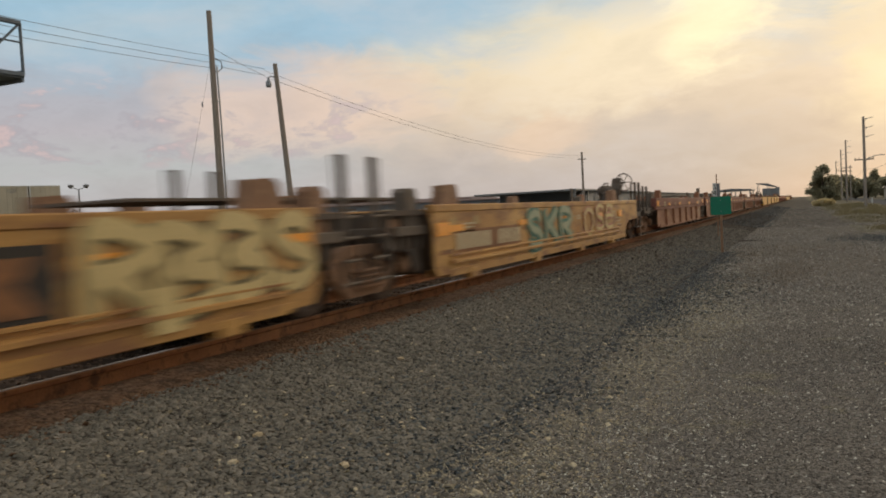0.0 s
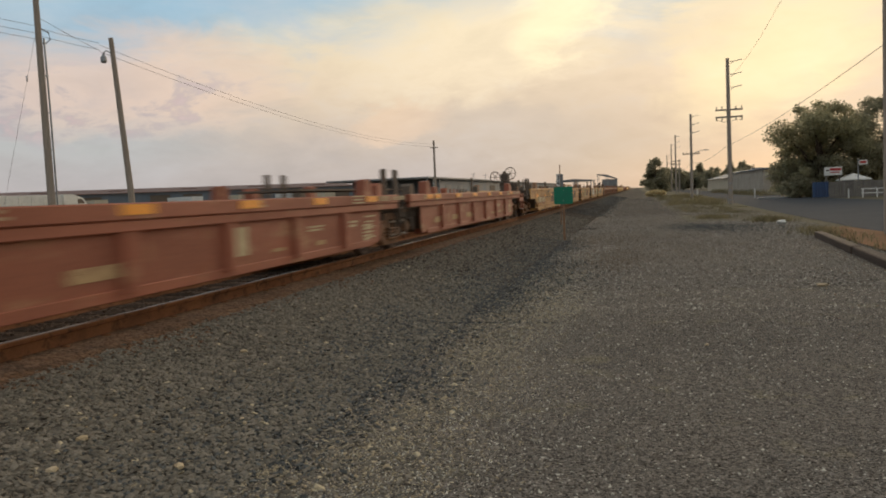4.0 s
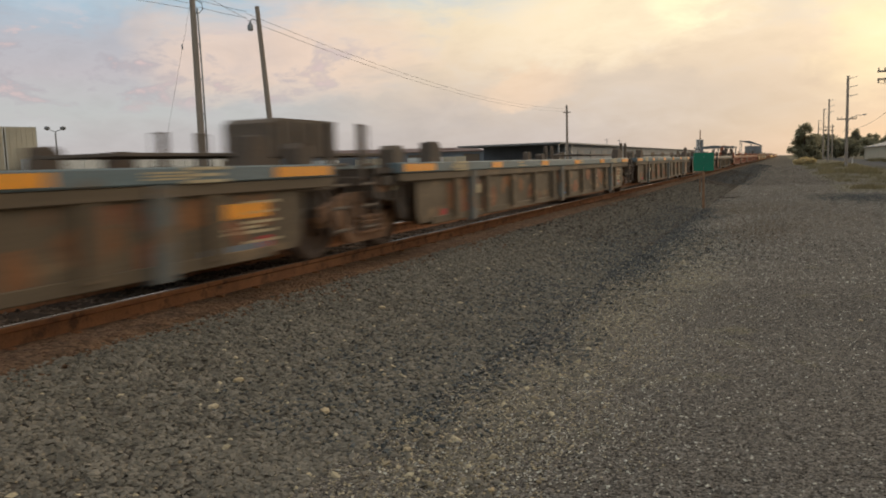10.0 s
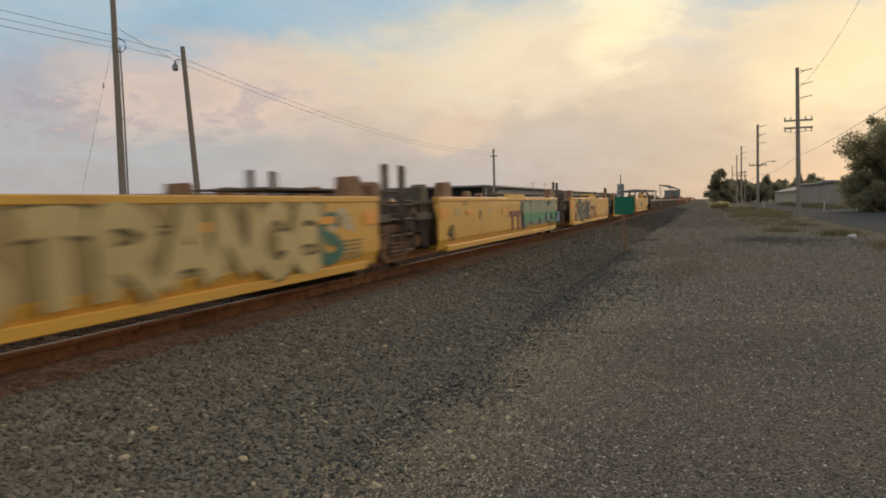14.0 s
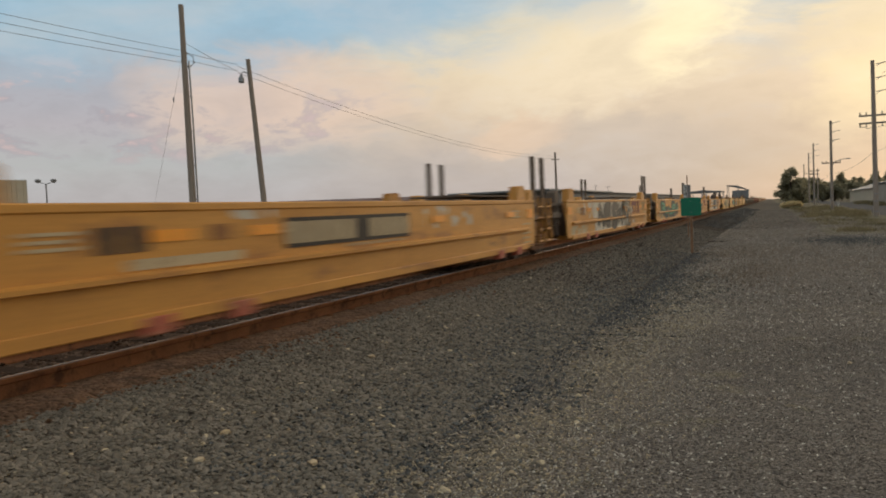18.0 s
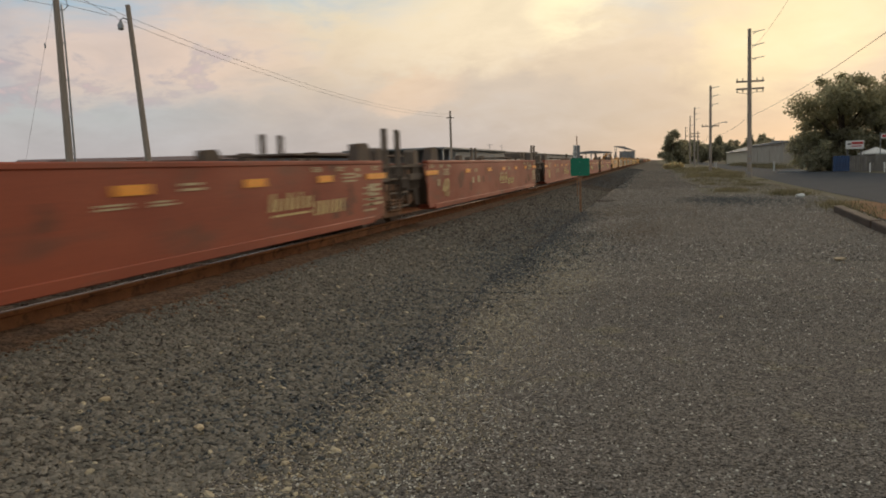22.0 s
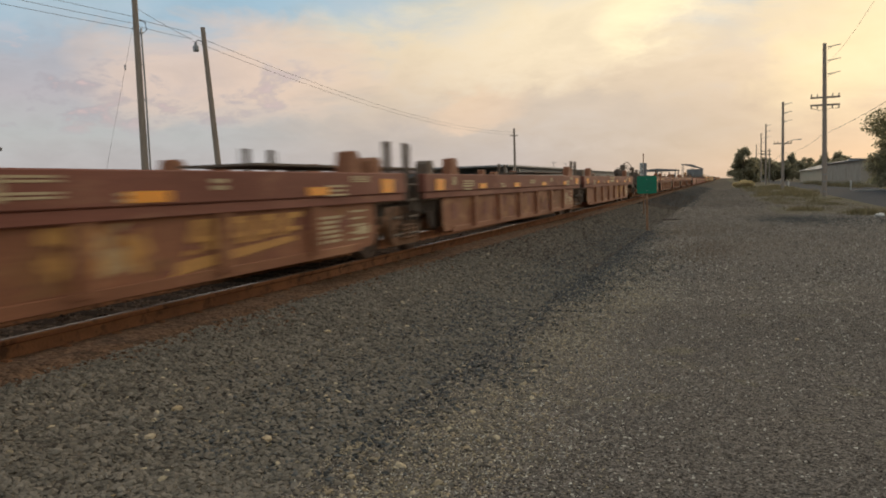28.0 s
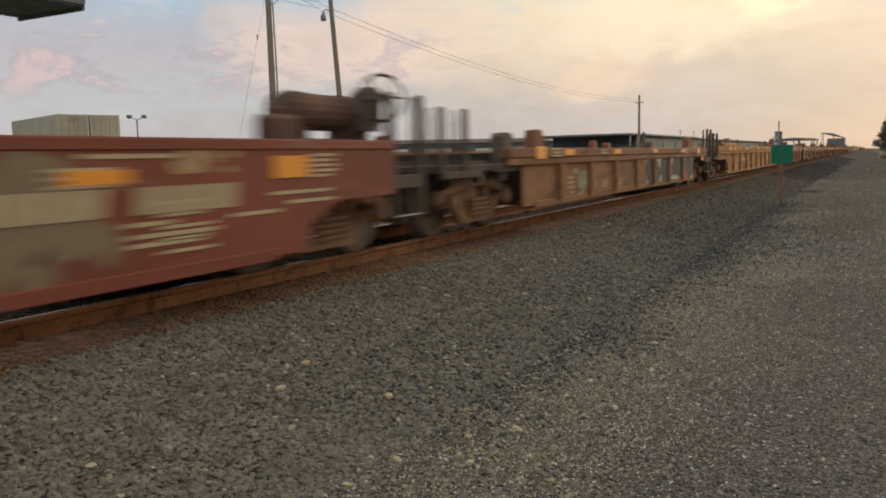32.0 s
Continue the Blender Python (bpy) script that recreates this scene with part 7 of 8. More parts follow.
# ---- the yard beyond the track ----
def build_truss():
    """A steel lattice gantry that reaches in from the side, with a lamp platform at its end."""
    t = thing("lattice_gantry", (-21.5, 0, 0.5), "grey-blue steel lattice gantry arm high above the yard", "gantry")
    z0, z1, y0, y1 = 5.62, 7.08, -14.0, 15.45
    for x in (-1.5, 1.5):
        for z in (z0, z1):
            bm = B()
            box(bm, x - 0.06, x + 0.06, y0, y1, z - 0.06, z + 0.06, 0.01)
            part("chord", bm, "trusspaint", t)
        n = 20
        for i in range(n + 1):
            y = y0 + (y1 - y0) * i / n
            bm = B()
            tube(bm, [(x, y, z0), (x, y, z1)], 0.045, 6)
            part("upright", bm, "trusspaint", t)
            if i < n:
                bm = B()
                y2 = y0 + (y1 - y0) * (i + 1) / n
                tube(bm, [(x, y, z0 if i % 2 else z1), (x, y2, z1 if i % 2 else z0)], 0.035, 6)
                part("diagonal", bm, "trusspaint", t)
                bm = B()
                zz = z1 - 0.55
                tube(bm, [(x, y, zz), (x, y2, zz)], 0.03, 6)
                part("rail_bar", bm, "trusspaint", t)
    bm = B()
    box(bm, -1.5, 1.5, y0, y1, z0 - 0.10, z0 - 0.065)
    box(bm, -1.5, 1.5, y1 - 0.06, y1 + 0.02, z0 - 0.2, z0 + 0.12)
    part("deck", bm, "trusspaint", t, "dark deck plate")
    for x in (-1.4, 1.4):
        bm = B()
        tube(bm, [(x, -9, 0), (x, -9, z0)], 0.18, 10)
        part("mast", bm, "trusspaint", t)


build_truss()


def trailer(x, y, yaw, top, length=12.0, width=2.3, height=2.9, mat="cream", label="", digits=None, group="parked trailers"):
    """A box trailer on its bogie and landing gear."""
    t = thing("box_trailer", (x, y, top - height - 1.15, 0, 0, yaw), label or "cream-white box trailer with double rear doors", "trailer", group)
    w = width / 2
    bm = B()
    box(bm, -w, w, 0.03, length, 1.15, 1.15 + height, 0.03)
    part("body", bm, mat, t)
    for s in (-1, 1):
        bm = B()
        box(bm, min(s * 0.01, s * (w - 0.06)), max(s * 0.01, s * (w - 0.06)), 0.0, 0.035, 1.22, 1.1 + height, 0.01)
        door = part("rear_door", bm, mat, t)
        bm = B()
        for q in (0.3, 0.75):
            tube(bm, [(s * w * q, -0.02, 1.25), (s * w * q, -0.02, 1.05 + height)], 0.018, 6)
        part("lock_rod", bm, mat, door)
    bm = B()
    for s in (-1, 1):
        box(bm, min(s * (w - 0.06), s * w), max(s * (w - 0.06), s * w), 0.0, 0.05, 1.15, 1.15 + height)
    box(bm, -w + 0.06, w - 0.06, 0.0, 0.05, 1.1 + height, 1.15 + height)
    part("door_frame", bm, "white", t)
    for q in (1.2, 2.4):
        for s in (-1, 1):
            part("wheel", lathe(B(), [(-0.12, 0.3), (-0.12, 0.48), (0.12, 0.48), (0.12, 0.3)], (s * (w - 0.3), q, 0.5), "x", 16), "black", t)
    bm = B()
    box(bm, -0.5, 0.5, 0.3, 3.2, 0.75, 1.12, 0.02)
    box(bm, -0.4, 0.4, length - 3.2, length - 2.9, 0.0, 1.15)
    part("undercarriage", bm, "black", t)
    if digits:
        cu = bpy.data.curves.new("figures", "FONT")
        cu.body, cu.size, cu.extrude, cu.align_x = digits, 0.40, 0.002, "CENTER"
        tmp = bpy.data.objects.new("figures", cu)
        scene.collection.objects.link(tmp)
        me = bpy.data.meshes.new_from_object(tmp.evaluated_get(bpy.context.evaluated_depsgraph_get()))
        bpy.data.objects.remove(tmp)
        me.materials.clear()
        me.materials.append(M["greywall"])
        ob = new("painted_number", me)
        ob.parent = t
        ob.matrix_basis = pose(0, -0.012, 1.15 + height - 0.52, 90, 0, 0)
    return t


trailer(-54.3, 40.28, 72, 5.46, height=3.3, digits="1237", label="cream box trailer with double doors marked 1237")
trailer(-53.55, 42.58, 72, 5.46, height=3.3, label="cream box trailer with double rear doors")


def build_left_yard():
    # flood lamp with two heads
    t = thing("flood_lamp", (-60, 51.2, 0.6), "slender twin-headed flood lamp mast in the yard", "lamp mast")
    bm = B()
    tube(bm, [(0, 0, 0), (0, 0, 5.0)], [0.09, 0.06], 8)
    part("mast", bm, "greywall", t)
    for s in (-1, 1):
        bm = B()
        tube(bm, [(0, 0, 5.0), (s * 0.28, s * 0.35, 5.18)], 0.035, 6)
        part("arm", bm, "greywall", t)
        bm = B()
        lathe(bm, [(5.12, 0.06), (5.2, 0.2), (5.34, 0.27), (5.44, 0.22), (5.48, 0.05)], (s * 0.40, s * 0.5, 0), "z", 12)
        part("lamp_head", bm, "greywall", t)
    # long white trailer with its tractor
    t = trailer(-51.0, 41.5, -64, 2.95, length=17.5, width=2.4, height=2.0, mat="white", label="long white ribbed trailer parked in the yard")
    t.matrix_basis = pose(-50.5, 59.0, -0.2, 0, 0, 177)
    n = 13
    bm = B()
    box(bm, -1.23, -1.20, -0.04, 0.04, 1.2, 3.1)
    first = part("side_post", bm, "white", t)
    for i in range(n):
        if i:
            twin(first, pose(0, 0.6 + i * 1.32, 0))
    bm = B()
    tractor = thing("truck_tractor", (-50.5, 61.0, 0.55), "white truck tractor with a sloping roof fairing", "truck")
    prism(bm, [(-1.6, 0.6), (2.2, 0.6), (2.2, 1.35), (1.4, 1.55), (0.9, 2.1), (-0.4, 2.45), (-1.6, 2.45)], "x", -1.15, 1.15)
    part("cab", bm, "white", tractor)
    bm = B()
    prism(bm, [(0.15, 1.6), (1.1, 1.6), (0.75, 2.0), (0.15, 2.05)], "x", 1.152, 1.158)
    part("side_window", bm, "black", tractor)
    for q in (-1.0, 1.5):
        for s in (-1, 1):
            part("wheel", lathe(B(), [(-0.14, 0.3), (-0.14, 0.5), (0.14, 0.5), (0.14, 0.3)], (s * 0.95, q, 0.42), "x", 16), "black", tractor)
    # vent pipe
    bm = B()
    tube(bm, [(0, 0, 0), (0, 0, 2.4), (0.1, 0.15, 2.75), (0.25, 0.4, 2.6)], 0.09, 8)
    solid("vent_pipe", bm, "steel", (-49.0, 41.0, 0.6), "bent grey vent pipe standing in the yard", "pipe")
    # blue corrugated fence
    t = thing("corrugated_fence", (-40, 27, 0.6), "blue corrugated steel fence along the yard", "fence")
    bm = B()
    n = 120
    zz0, zz1 = 0.0, 1.15
    vs = []
    for i in range(n + 1):
        y = 16.0 * i / n
        x = 0.03 if i % 2 else -0.03
        vs.append((bm.verts.new((x, y, zz0)), bm.verts.new((x, y, zz1))))
    for (a, b), (c, d) in zip(vs, vs[1:]):
        bm.faces.new((a, c, d, b))
    sheet = part("sheet", bm, "bluefence", t)
    md = sheet.modifiers.new("thick", "SOLIDIFY")
    md.thickness = 0.01
    for i in range(7):
        bm = B()
        box(bm, -0.12, -0.05, 2.6 * i, 2.6 * i + 0.08, 0, 1.2)
        part("fence_post", bm, "steel", t)


build_left_yard()


def warehouse(name, p, q, depth, base, eave, label, wall, roof, bays, gable=0.8, door="black", overhang=0.5):
    """A long low warehouse. p, q: the ends of its front wall; its loading doors are cut as dark recesses with frames."""
    d = Vector((q[0] - p[0], q[1] - p[1], 0))
    length = d.length
    yaw = math.degrees(math.atan2(d.y, d.x))
    t = thing(name, (p[0], p[1], base, 0, 0, yaw), label, "building")
    hgt = eave - base
    bw = length / bays
    for i in range(bays):
        a, b = i * bw, (i + 1) * bw
        m = bw * 0.2
        bm = B()
        box(bm, a, a + m, 0, 0.25, 0, hgt)
        box(bm, b - m, b, 0, 0.25, 0, hgt)
        box(bm, a + m, b - m, 0, 0.25, hgt * 0.86, hgt)
        part("wall_bay", bm, wall, t)
        bm = B()
        box(bm, a + m, b - m, 0.14, 0.22, 0, hgt * 0.86)
        part("dock_door", bm, door if i % 3 else wall, t)
    bm = B()
    prism(bm, [(0.25, 0), (depth, 0), (depth, hgt), (depth / 2, hgt + gable), (0.25, hgt)], "x", 0.05, length - 0.05)
    part("body", bm, wall, t)
    bm = B()
    prism(bm, [(-overhang, hgt - 0.02), (depth / 2, hgt + gable + 0.06), (depth + overhang, hgt - 0.02), (depth + overhang, hgt + 0.12), (depth / 2, hgt + gable + 0.2), (-overhang, hgt + 0.12)],
          "x", -0.4, length + 0.4)
    part("roof", bm, roof, t)
    n = max(3, int(length / 12))
    for i in range(n):
        bm = B()
        a = (i + 0.5) * length / n
        box(bm, a - 1.6, a + 1.6, depth * 0.2, depth * 0.35, hgt + gable * 0.4, hgt + gable * 0.75, 0.05)
        part("roof_vent", bm, roof, t)
    return t


warehouse("warehouse", (-118, 124), (-63, 170), 24, 0.7, 4.55, "long low warehouse with a red-brown roof and dock doors", "bluewall", "roof", 11, 1.0)
for i, (x, y) in enumerate(((-104, 132), (-92, 142), (-84, 149), (-75, 156), (-70, 160))):
    trailer(x, y, 50 - 180 + 10 * (i % 2), 3.3, length=10.0, width=2.4, height=1.7, mat="white" if i % 2 else "cream", label="white box trailer parked at the warehouse dock")


def build_blue_shed():
    """The blue-grey shed with a flat canopy that runs along the far side of the tracks."""
    t = thing("trackside_shed", (-30, 118, 0.6), "long blue-grey metal shed with a flat overhanging roof", "shed")
    bm = B()
    box(bm, -14, 0, 0, 40, 0, 3.45)
    part("blue_wing", bm, "bluewall", t, "blue-grey clad wing")
    bm = B()
    box(bm, -14, -0.3, 40, 215, 0, 3.5)
    part("grey_wing", bm, "greywall", t, "pale grey clad wing")
    bm = B()
    box(bm, -15, 0.8, -8.5, 40.5, 3.45, 3.72, 0.03)
    part("flat_roof", bm, "greywall", t)
    bm = B()
    prism(bm, [(-14.6, 3.5), (0.3, 3.5), (0.3, 3.62), (-7, 4.1), (-14.6, 3.62)], "y", 40.5, 216)
    part("long_roof", bm, "greywall", t)
    for i in range(3):
        bm = B()
        box(bm, 0.3, 0.5, -8.0 + i * 3.6, -7.8 + i * 3.6, 0, 3.45)
        part("canopy_post", bm, "steel", t)
    for i in range(4):
        bm = B()
        box(bm, 0.0, 0.06, 5 + i * 9, 9 + i * 9, 0.1, 2.6)
        part("roller_door", bm, "greywall", t)
    for i in range(9):
        bm = B()
        box(bm, -0.3, -0.24, 46 + i * 18, 52 + i * 18, 1.4, 2.6)
        part("window", bm, "black", t)
    for y in (52, 66):
        bm = B()
        tube(bm, [(-5, y, 3.9), (-5, y, 5.6)], 0.05, 6)
        tube(bm, [(-5.6, y, 5.3), (-4.4, y, 5.3)], 0.03, 5)
        part("roof_mast", bm, "steel", t)


build_blue_shed()


def canopy(x, y, w, d, top, base, label, mat="greywall", tilt=0.0, posts=3):
    """An open roof on posts."""
    t = thing("canopy", (x, y, base), label, "canopy")
    h = top - base
    bm = B()
    prism(bm, [(-w / 2, h - 0.3), (w / 2, h - 0.3 - tilt), (w / 2, h - tilt), (0, h + 0.35 - tilt * 0.3), (-w / 2, h)], "y", 0, d)
    part("roof", bm, mat, t)
    for i in range(posts):
        for q in (0.4, d - 0.4):
            bm = B()
            px = -w / 2 + 0.4 + (w - 0.8) * i / (posts - 1)
            box(bm, px - 0.12, px + 0.12, q - 0.12, q + 0.12, 0, h - 0.3 - tilt * (i / (posts - 1)))
            part("post", bm, "steel", t)
    return t


canopy(-15.4, 200, 9.2, 14, 3.9, 0.45, "pale gable-roofed canopy beyond the tracks", "greywall")
t_slant = canopy(-14.5, 400, 10.0, 16, 8.9, 0.5, "tall shed with a steeply slanted grey roof", "greywall", 2.6)
bm_ = B()
box(bm_, -2.4, 4.8, 0.5, 15, 0, 5.6)
part("clad_wall", bm_, "greywall", t_slant)


# ---- the road side ----
def build_roadside():
    # old timber beam laid as a kerb
    t = thing("timber_kerb", (4.66, 22.5, 0.0, 0, 0, 0), "old dark timber beam laid as a kerb beside the lot", "kerb")
    ang = math.atan2(3.9 - 4.66, 22.5 - 12.0)
    bm = B()
    box(bm, -0.11, 0.11, -5.2, 0.0, -0.05, 0.16, 0.02)
    for v in bm.verts:
        v.co.z += 0.012 * noise.noise(v.co * 2)
    part("beam", bm, "timber", t, "", pose(0, 0, 0, 0, 0, math.degrees(ang)))
    bm = B()
    box(bm, -0.11, 0.11, -11.0, -5.24, -0.05, 0.15, 0.02)
    part("beam", bm, "timber", t, "", pose(0.02, 0, 0, 0, 0, math.degrees(ang)))
    # crumpled paper
    bm = B()
    bmesh.ops.create_icosphere(bm, subdivisions=2, radius=0.11)
    for v in bm.verts:
        v.co = Vector((v.co.x * 1.5, v.co.y, v.co.z * 0.7)) * (1 + 0.5 * noise.noise(v.co * 14))
    solid("litter", bm, "white", (5.02, 30.1, 0.07), "crumpled white litter on the gravel", "litter")
    # flat debris on the lot
    for i, (x, y, s) in enumerate(((-1.82, 29.8, 0.30), (2.52, 12.0, 0.09))):
        bm = B()
        prism(bm, [(-s, -0.04), (-s * 0.3, -0.07), (s, -0.03), (s * 0.8, 0.05), (-s * 0.5, 0.06)], "z", 0, 0.02)
        solid("debris", bm, "pale_stone" if i == 1 else "timber", (x, y, ground_height(x) + 0.03, 4, 0, 25 * i), "flat scrap of wood on the gravel", "debris", "scraps on the lot")
    # long tan building
    t = thing("tan_building", (15.8, 108, 0), "long tan block building with a pale flat roof", "building")
    bm = B()
    box(bm, 0, 16, 0, 38, 0, 3.1)
    part("wall", bm, "tan", t)
    bm = B()
    box(bm, 0.2, 16, 42, 84, 0, 2.5)
    part("wall", bm, "cream", t, "paler wall of the far wing")
    bm = B()
    box(bm, -0.3, 16.3, -0.3, 38.3, 3.1, 3.3, 0.03)
    part("parapet", bm, "greywall", t)
    bm = B()
    prism(bm, [(-0.3, 2.5), (6, 4.1), (16.2, 2.5)], "y", 41.7, 84.3)
    part("roof", bm, "greywall", t)
    for i in range(2):
        bm = B()
        box(bm, -0.04, 0.02, 12 + i * 14, 16 + i * 14, 0.1, 2.3)
        part("roller_door", bm, "tan", t)
    bm = B()
    box(bm, 1.5, 3.0, 20, 22, 3.3, 3.75, 0.03)
    part("roof_unit", bm, "greywall", t)
    # forecourt slab, tarpaulin fence and shop signs under the trees
    bm = B()
    box(bm, 11.2, 13.7, 67.3, 67.9, 0.0, 0.15, 0.02)
    solid("kerb_slab", bm, "greywall", (-0.8, 6.6, 0), "pale concrete kerb at the forecourt", "kerb")
    t = thing("tarp_fence", (13.82, 69, 0), "fence hung with blue tarpaulin and weathered boards", "fence")
    bm = B()
    fold = [(1.20 * i / 28, 0.03 * math.sin(i * 1.3) + 0.01 * (i % 2)) for i in range(29)]
    prism(bm, fold + [(x, y + 0.03) for x, y in fold[::-1]], "z", 0.1, 1.32)
    part("tarpaulin", bm, "bluefence", t, "blue tarpaulin")
    bm = B()
    box(bm, 0, 0.15, 0.02, 0.05, 0.02, 1.28, 0.005)
    first = part("board", bm, "fence", t)
    first.matrix_basis = pose(1.24, 0, 0)
    for i in range(1, 30):
        twin(first, pose(1.24 + i * 0.17, 0, 0.015 * (i % 3)))
    for i in range(4):
        bm = B()
        box(bm, i * 2.2, i * 2.2 + 0.1, 0.06, 0.16, 0, 1.4)
        part("fence_post", bm, "fence", t)
    t = thing("shop_sign", (15.5, 69.6, 0), "white shop sign with a red band on posts", "sign")
    bm = B()
    box(bm, -0.66, 0.66, -0.08, 0.08, 1.82, 2.5, 0.02)
    part("panel", bm, "white", t)
    bm = B()
    box(bm, -0.25, 0.6, -0.095, -0.084, 2.2, 2.4)
    part("red_band", bm, "signred", t)
    bm = B()
    box(bm, -0.25, 0.45, -0.095, -0.084, 2.02, 2.1)
    part("red_line", bm, "signred", t)
    bm = B()
    box(bm, -0.55, -0.32, -0.095, -0.084, 2.18, 2.28)
    part("dark_mark", bm, "dark", t)
    for s in (-0.5, 0.5):
        bm = B()
        box(bm, s - 0.05, s + 0.05, 0.1, 0.2, 0, 1.85)
        part("post", bm, "fence", t)
    t = thing("pole_sign", (17.35, 69.6, 0), "small red and white pennant sign on a thin pole", "sign")
    bm = B()
    tube(bm, [(0, 0, 0), (0, 0, 3.1)], 0.04, 8)
    part("pole", bm, "greywall", t)
    bm = B()
    prism(bm, [(0.05, 2.58), (0.68, 2.62), (0.68, 2.98), (0.05, 2.95)], "y", -0.02, 0.02)
    part("panel", bm, "white", t)
    bm = B()
    prism(bm, [(0.12, 2.68), (0.60, 2.72), (0.60, 2.9), (0.12, 2.87)], "y", -0.028, -0.022)
    part("red_band", bm, "signred", t)
    # white pyramid canopy, white rails
    t = thing("market_tent", (17.6, 72, 0), "small white pyramid tent behind the fence", "tent")
    bm = B()
    tip = bm.verts.new((0, 0, 1.95))
    ring = [bm.verts.new(p) for p in ((-1.1, -1.1, 1.45), (1.1, -1.1, 1.45), (1.1, 1.1, 1.45), (-1.1, 1.1, 1.45))]
    low = [bm.verts.new((v.co.x, v.co.y, 1.36)) for v in ring]
    for i in range(4):
        bm.faces.new((ring[i], ring[(i + 1) % 4], tip))
        bm.faces.new((low[i], low[(i + 1) % 4], ring[(i + 1) % 4], ring[i]))
    bm.faces.new(low[::-1])
    part("canvas", bm, "white", t)
    for a in (-1.05, 1.05):
        for b in (-1.05, 1.05):
            bm = B()
            tube(bm, [(a, b, 0), (a, b, 1.4)], 0.03, 6)
            part("leg", bm, "steel", t)
    t = thing("pipe_barrier", (15.9, 66.5, 0), "white-painted pipe barrier at the forecourt", "barrier")
    for i in range(4):
        bm = B()
        tube(bm, [(i * 1.0, 0, 0), (i * 1.0, 0, 0.72)], 0.05, 8)
        part("post", bm, "white", t)
    for z in (0.35, 0.68):
        bm = B()
        tube(bm, [(0.9, 0, z), (3.1, 0, z)], 0.035, 6)
        part("rail", bm, "white", t)
    for x, y in ((11.2, 82), (7.6, 106.5)):
        bm = B()
        lathe(bm, [(-0.1, 0.07), (0.85, 0.07), (0.92, 0.04)], (0, 0, 0), "z", 10)
        solid("marker_post", bm, "white", (x, y, 0), "short white marker post at the road's edge", "post", "marker posts")


build_roadside()


# ---- trees and grass ----
def leaf_cloud(name, blobs, count, size, mat, seed):
    """Many small tilted leaves scattered through overlapping blobs (centre, radii)."""
    rs = np.random.default_rng(seed)
    w = np.array([b[3] * b[4] * b[5] for b in blobs]) ** 0.7
    pick = rs.choice(len(blobs), count, p=w / w.sum())
    bl = np.array(blobs)[pick]
    d = rs.normal(size=(count, 3))
    d /= np.linalg.norm(d, axis=1)[:, None]
    rad = rs.random(count) ** 0.45
    c = bl[:, :3] + d * bl[:, 3:] * rad[:, None]
    c += rs.normal(scale=size * 0.8, size=c.shape)
    u = rs.normal(size=(count, 3))
    u /= np.linalg.norm(u, axis=1)[:, None]
    v = np.cross(u, rs.normal(size=(count, 3)))
    v /= np.linalg.norm(v, axis=1)[:, None]
    s = size * rs.uniform(0.5, 1.3, count)[:, None]
    quad = np.stack([c - u * s, c + v * s * 0.55, c + u * s, c - v * s * 0.55], 1).reshape(-1, 3)
    return cloud_mesh(name, quad, np.arange(count * 4).reshape(-1, 4), mat)


def broadleaf(x, y, h, r, seed, leaves=15000, mat="leaf", label="dense broadleaf tree with an uneven crown", base=0.0, leaf=0.13, clear=0.14):
    rnd = random.Random(seed)
    t = thing("tree", (x, y, base), label, "tree", "trees by the road")
    bm = B()
    tube(bm, [(0, 0, -0.2), (0.05, 0.02, h * 0.15), (0.1, -0.05, h * 0.35), (0.15, 0.1, h * 0.6)], [r * 0.09, r * 0.07, r * 0.055, r * 0.03], 9)
    part("trunk", bm, "bark", t)
    blobs = []
    for i in range(9):
        a = i * 2.4 + rnd.uniform(-0.4, 0.4)
        ln = r * rnd.uniform(0.45, 0.8)
        z0 = h * rnd.uniform(0.15, 0.4)
        end = (math.cos(a) * ln, math.sin(a) * ln, z0 + h * rnd.uniform(0.15, 0.45))
        bm = B()
        tube(bm, [(0.08, 0, z0), (end[0] * 0.5, end[1] * 0.5, (z0 + end[2]) / 2 + 0.15), end], [r * 0.035, r * 0.022, r * 0.008], 6)
        part("limb", bm, "bark", t)
        blobs.append((*end, r * 0.38, r * 0.38, h * 0.15))
    for i in range(78):
        a, q = rnd.uniform(0, 6.28), rnd.random() ** 0.5
        z = h * rnd.uniform(clear, 0.97)
        wide = r * (1 - 0.75 * max(0.0, (z / h - 0.35) / 0.65) ** 1.6)
        b = r * rnd.uniform(0.06, 0.19)
        blobs.append((math.cos(a) * wide * q, math.sin(a) * wide * q, min(z, h - b * 0.6), b * 1.1, b * 1.1, b * 0.8))
    me = leaf_cloud("crown", blobs, leaves, leaf, mat, seed)
    ob = new("crown", me)
    ob.parent = t
    return t


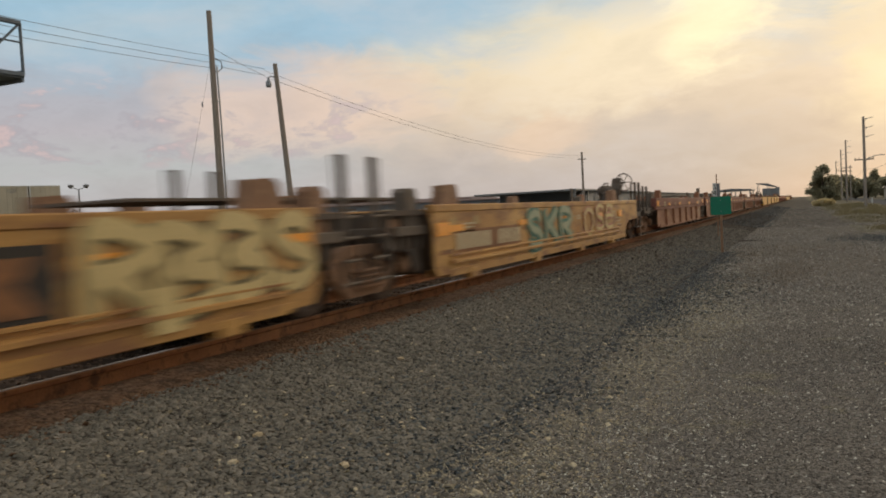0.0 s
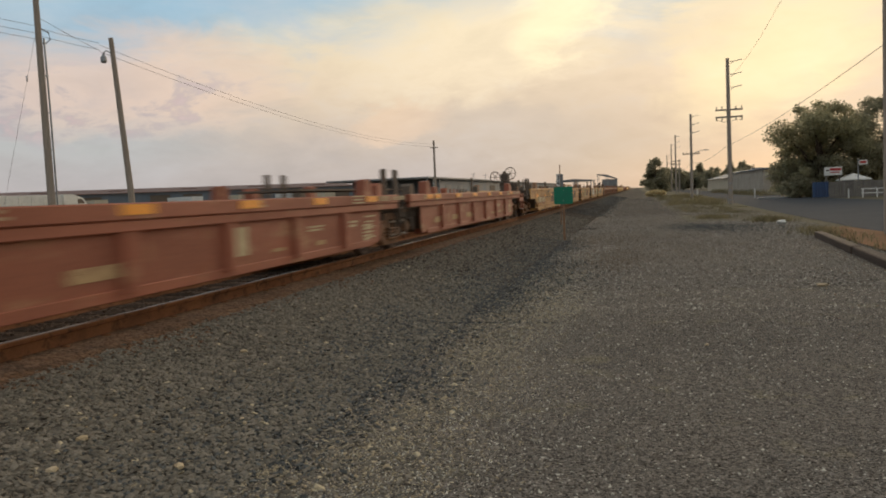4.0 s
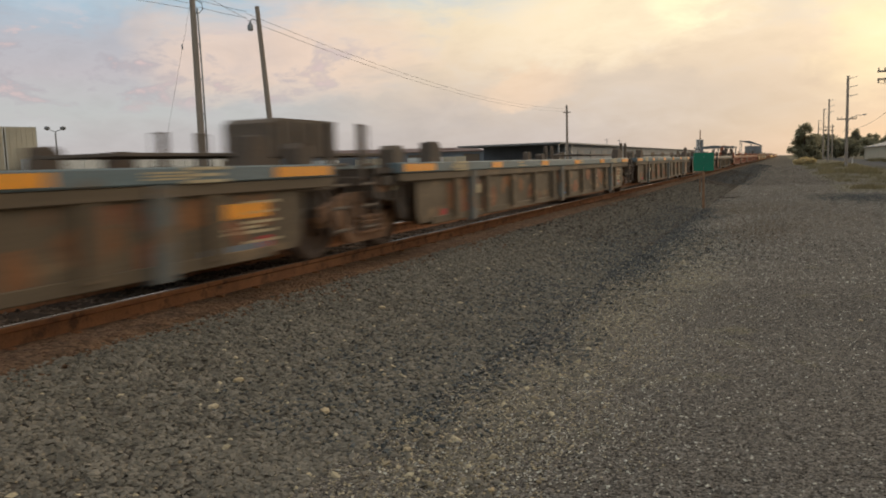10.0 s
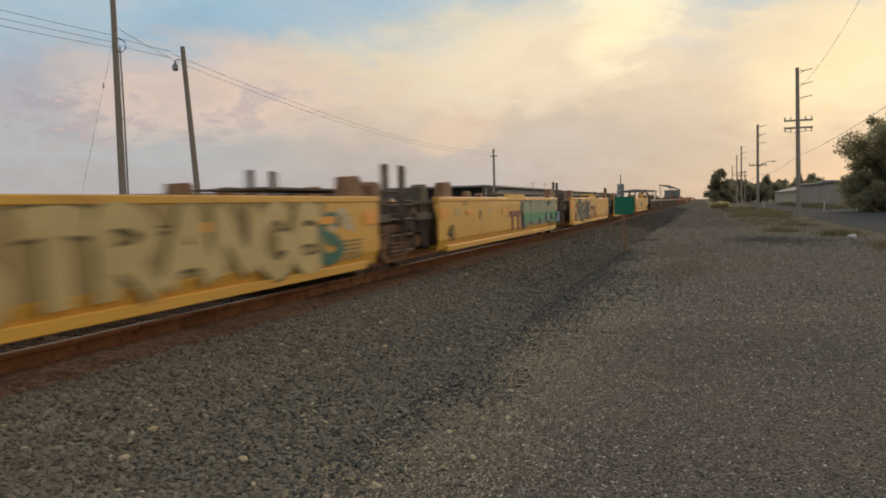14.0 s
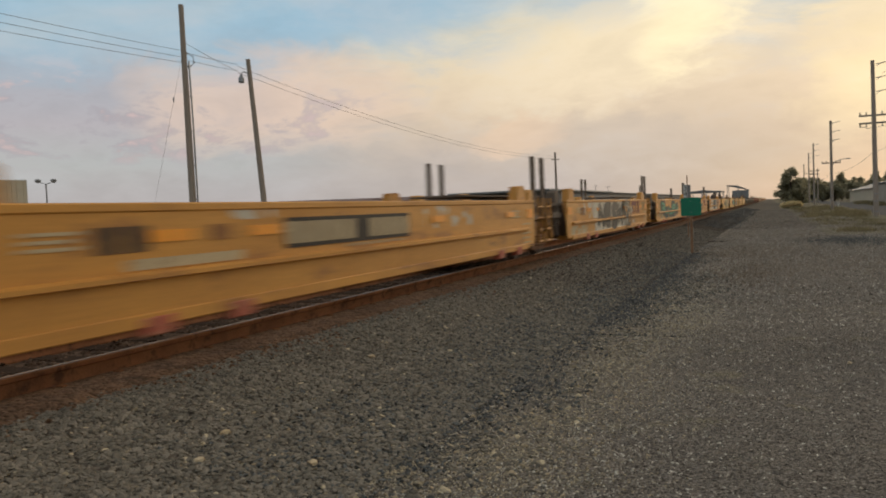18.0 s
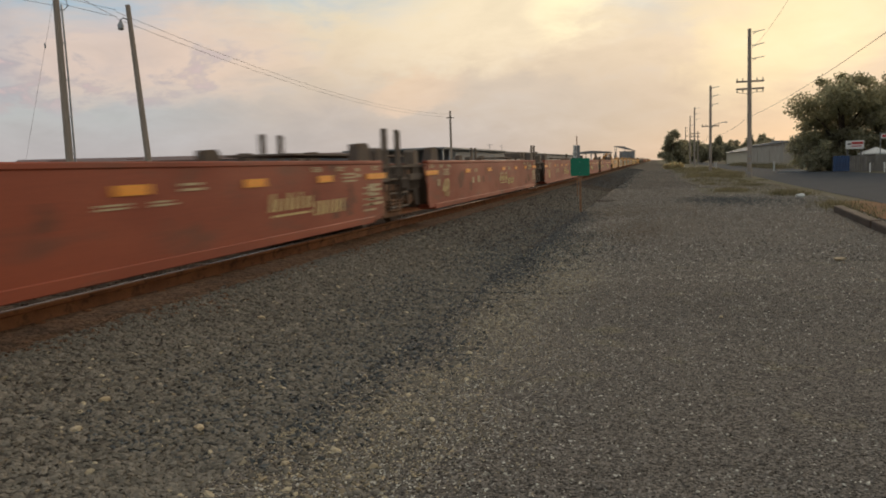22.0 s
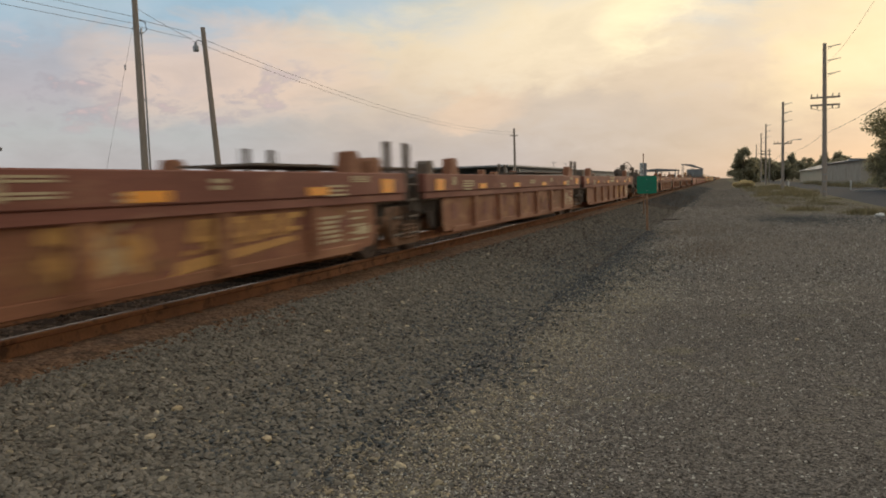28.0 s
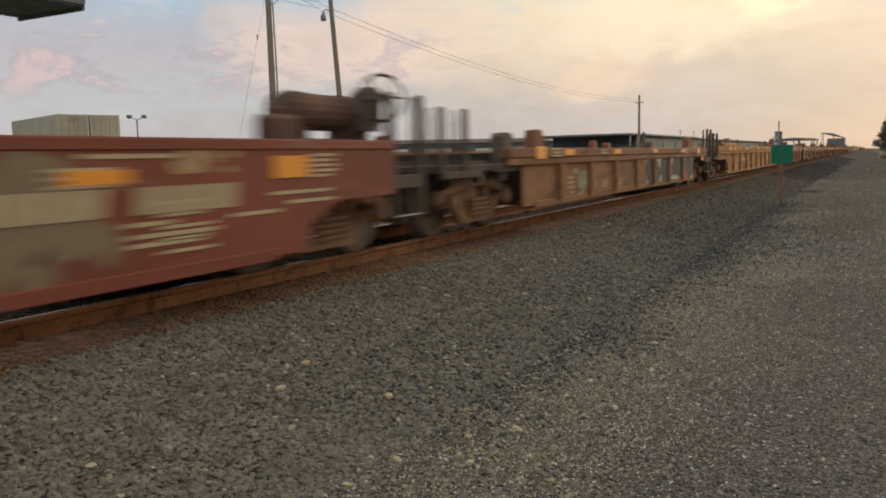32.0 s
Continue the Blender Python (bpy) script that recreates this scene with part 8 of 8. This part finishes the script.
def conifer(x, y, h, r, seed, leaves=5000, label="dark cone-shaped evergreen tree"):
    rnd = random.Random(seed)
    t = thing("tree", (x, y, 0), label, "tree", "trees by the road")
    bm = B()
    tube(bm, [(0, 0, -0.2), (0, 0, h * 0.9)], [r * 0.1, r * 0.02], 8)
    part("trunk", bm, "bark", t)
    blobs = []
    for i in range(40):
        z = h * (0.06 + 0.86 * i / 39)
        wide = r * (1 - (z / h) ** 1.9) + 0.35
        a = rnd.uniform(0, 6.28)
        blobs.append((math.cos(a) * wide * 0.65, math.sin(a) * wide * 0.65, z, wide * 0.4 + 0.1, wide * 0.4 + 0.1, h * 0.05 + 0.1))
    ob = new("crown", leaf_cloud("crown", blobs, leaves, 0.28, "leafdark", seed))
    ob.parent = t
    return t


broadleaf(16.0, 77, 8.7, 4.4, 3, 24000, clear=0.03)
broadleaf(14.5, 79, 5.0, 2.6, 23, 9000, "leafdark", "bushy lower tree beside the forecourt", clear=0.02)
broadleaf(18.2, 76, 5.0, 3.4, 13, 9000, "leafdark", "dense dark undergrowth beneath the trees", clear=0.03)
broadleaf(21.8, 80, 8.8, 4.8, 4, 22000, "leafdark", "large dark broadleaf tree over the fence")
broadleaf(26.5, 74, 7.5, 4.0, 5, 12000, "leafdark", "dark broadleaf tree behind the forecourt")
bush = broadleaf(13.9, 74.5, 2.0, 1.5, 6, 4000, "leafdark", "low dark shrub at the road's edge", clear=0.05)
conifer(4.8, 220, 9.6, 3.7, 8, 9000)
conifer(7.4, 226, 6.8, 3.0, 18, 5000, "low rounded evergreen tree")
far_a = broadleaf(8.8, 250, 6.8, 3.4, 9, 5000, "leafdark", "dark tree in the distant row", leaf=0.3)
far_b = broadleaf(19.6, 262, 8.2, 2.2, 10, 2600, "leafdark", "tall thin tree in the distant row", leaf=0.3, clear=0.5)
far_c = broadleaf(14.0, 255, 5.6, 3.6, 11, 4500, "leafdark", "low dark tree in the distant row", leaf=0.3)
for src, places in ((far_a, ((11.4, 246), (24.5, 268), (34.0, 262), (44, 255))), (far_c, ((17.0, 252), (22.0, 258), (28.0, 262), (31.0, 250), (39, 262), (6.2, 262))), (far_b, ((29.5, 270), (32.6, 266)))):
    for i, (x, y) in enumerate(places):
        copy_thing(src, pose(x, y, 0, 0, 0, 67 * i + 30))
broadleaf(-78, 46, 6.2, 3.0, 14, 3500, "leafdark", "dark tree beyond the yard", base=0.6, leaf=0.25)


def grass(name, count, xr, yr, hgt, seed, label):
    """Dry grass blades in clumps, in one mesh."""
    rs = np.random.default_rng(seed)
    clumps = count // 60
    cx, cy = rs.uniform(*xr, clumps), rs.uniform(*yr, clumps)
    k = rs.integers(0, clumps, count)
    x, y = cx[k] + rs.normal(0, 0.28, count), cy[k] + rs.normal(0, 0.4, count)
    h = hgt * rs.uniform(0.35, 1.0, count)
    a, lean = rs.uniform(0, 6.28, count), rs.normal(0, 0.35, (count, 2)) * h[:, None]
    w = 0.012
    p0 = np.stack([x - np.cos(a) * w, y - np.sin(a) * w, np.zeros(count)], 1)
    p1 = np.stack([x + np.cos(a) * w, y + np.sin(a) * w, np.zeros(count)], 1)
    p2 = np.stack([x + lean[:, 0], y + lean[:, 1], h], 1)
    ob = new(name, cloud_mesh(name, np.stack([p0, p1, p2], 1).reshape(-1, 3), np.arange(count * 3).reshape(-1, 3), "drygrass"))
    return tagged(ob, label, "grass", kind="stuff")


grass("dry_grass", 4200, (2.5, 6.4), (43, 72), 0.17, 21, "patchy dry grass along the road's edge")
grass("far_grass", 6500, (2.4, 7.6), (62, 130), 0.45, 22, "dry grass strip running along the road")
grass("kerb_grass", 900, (4.9, 5.6), (18, 27), 0.22, 23, "dry tufts beside the timber kerb")
grass("litter_grass", 900, (4.6, 5.4), (32, 33.6), 0.28, 24, "dry tufts at the edge of the gravel")
grass("lot_grass", 700, (3.0, 3.8), (36, 38), 0.24, 25, "dry tufts standing on the gravel")
grass("building_grass", 5200, (12.8, 15.5), (92, 150), 0.75, 26, "tall dry grass along the building's foot")
blobs_ = [(0, 0, 0.55, 0.9, 0.7, 0.5), (0.8, 0.3, 0.45, 0.7, 0.6, 0.4), (-0.8, -0.2, 0.4, 0.7, 0.5, 0.4)]
bush_ = thing("dry_shrub", (2.75, 122, 0), "round pale dry shrub beside the track", "shrub")
crown_ = new("foliage", leaf_cloud("foliage", blobs_, 2600, 0.12, "straw", 31))
crown_.parent = bush_


def motions():
    for ob, kind, at, step in TRAIN:
        walk(ob, [(0.0, pose(TRACK_X, at, RAIL_Z)), (32.0, pose(TRACK_X, at + SPEED * 32.0, RAIL_Z))])


motions()
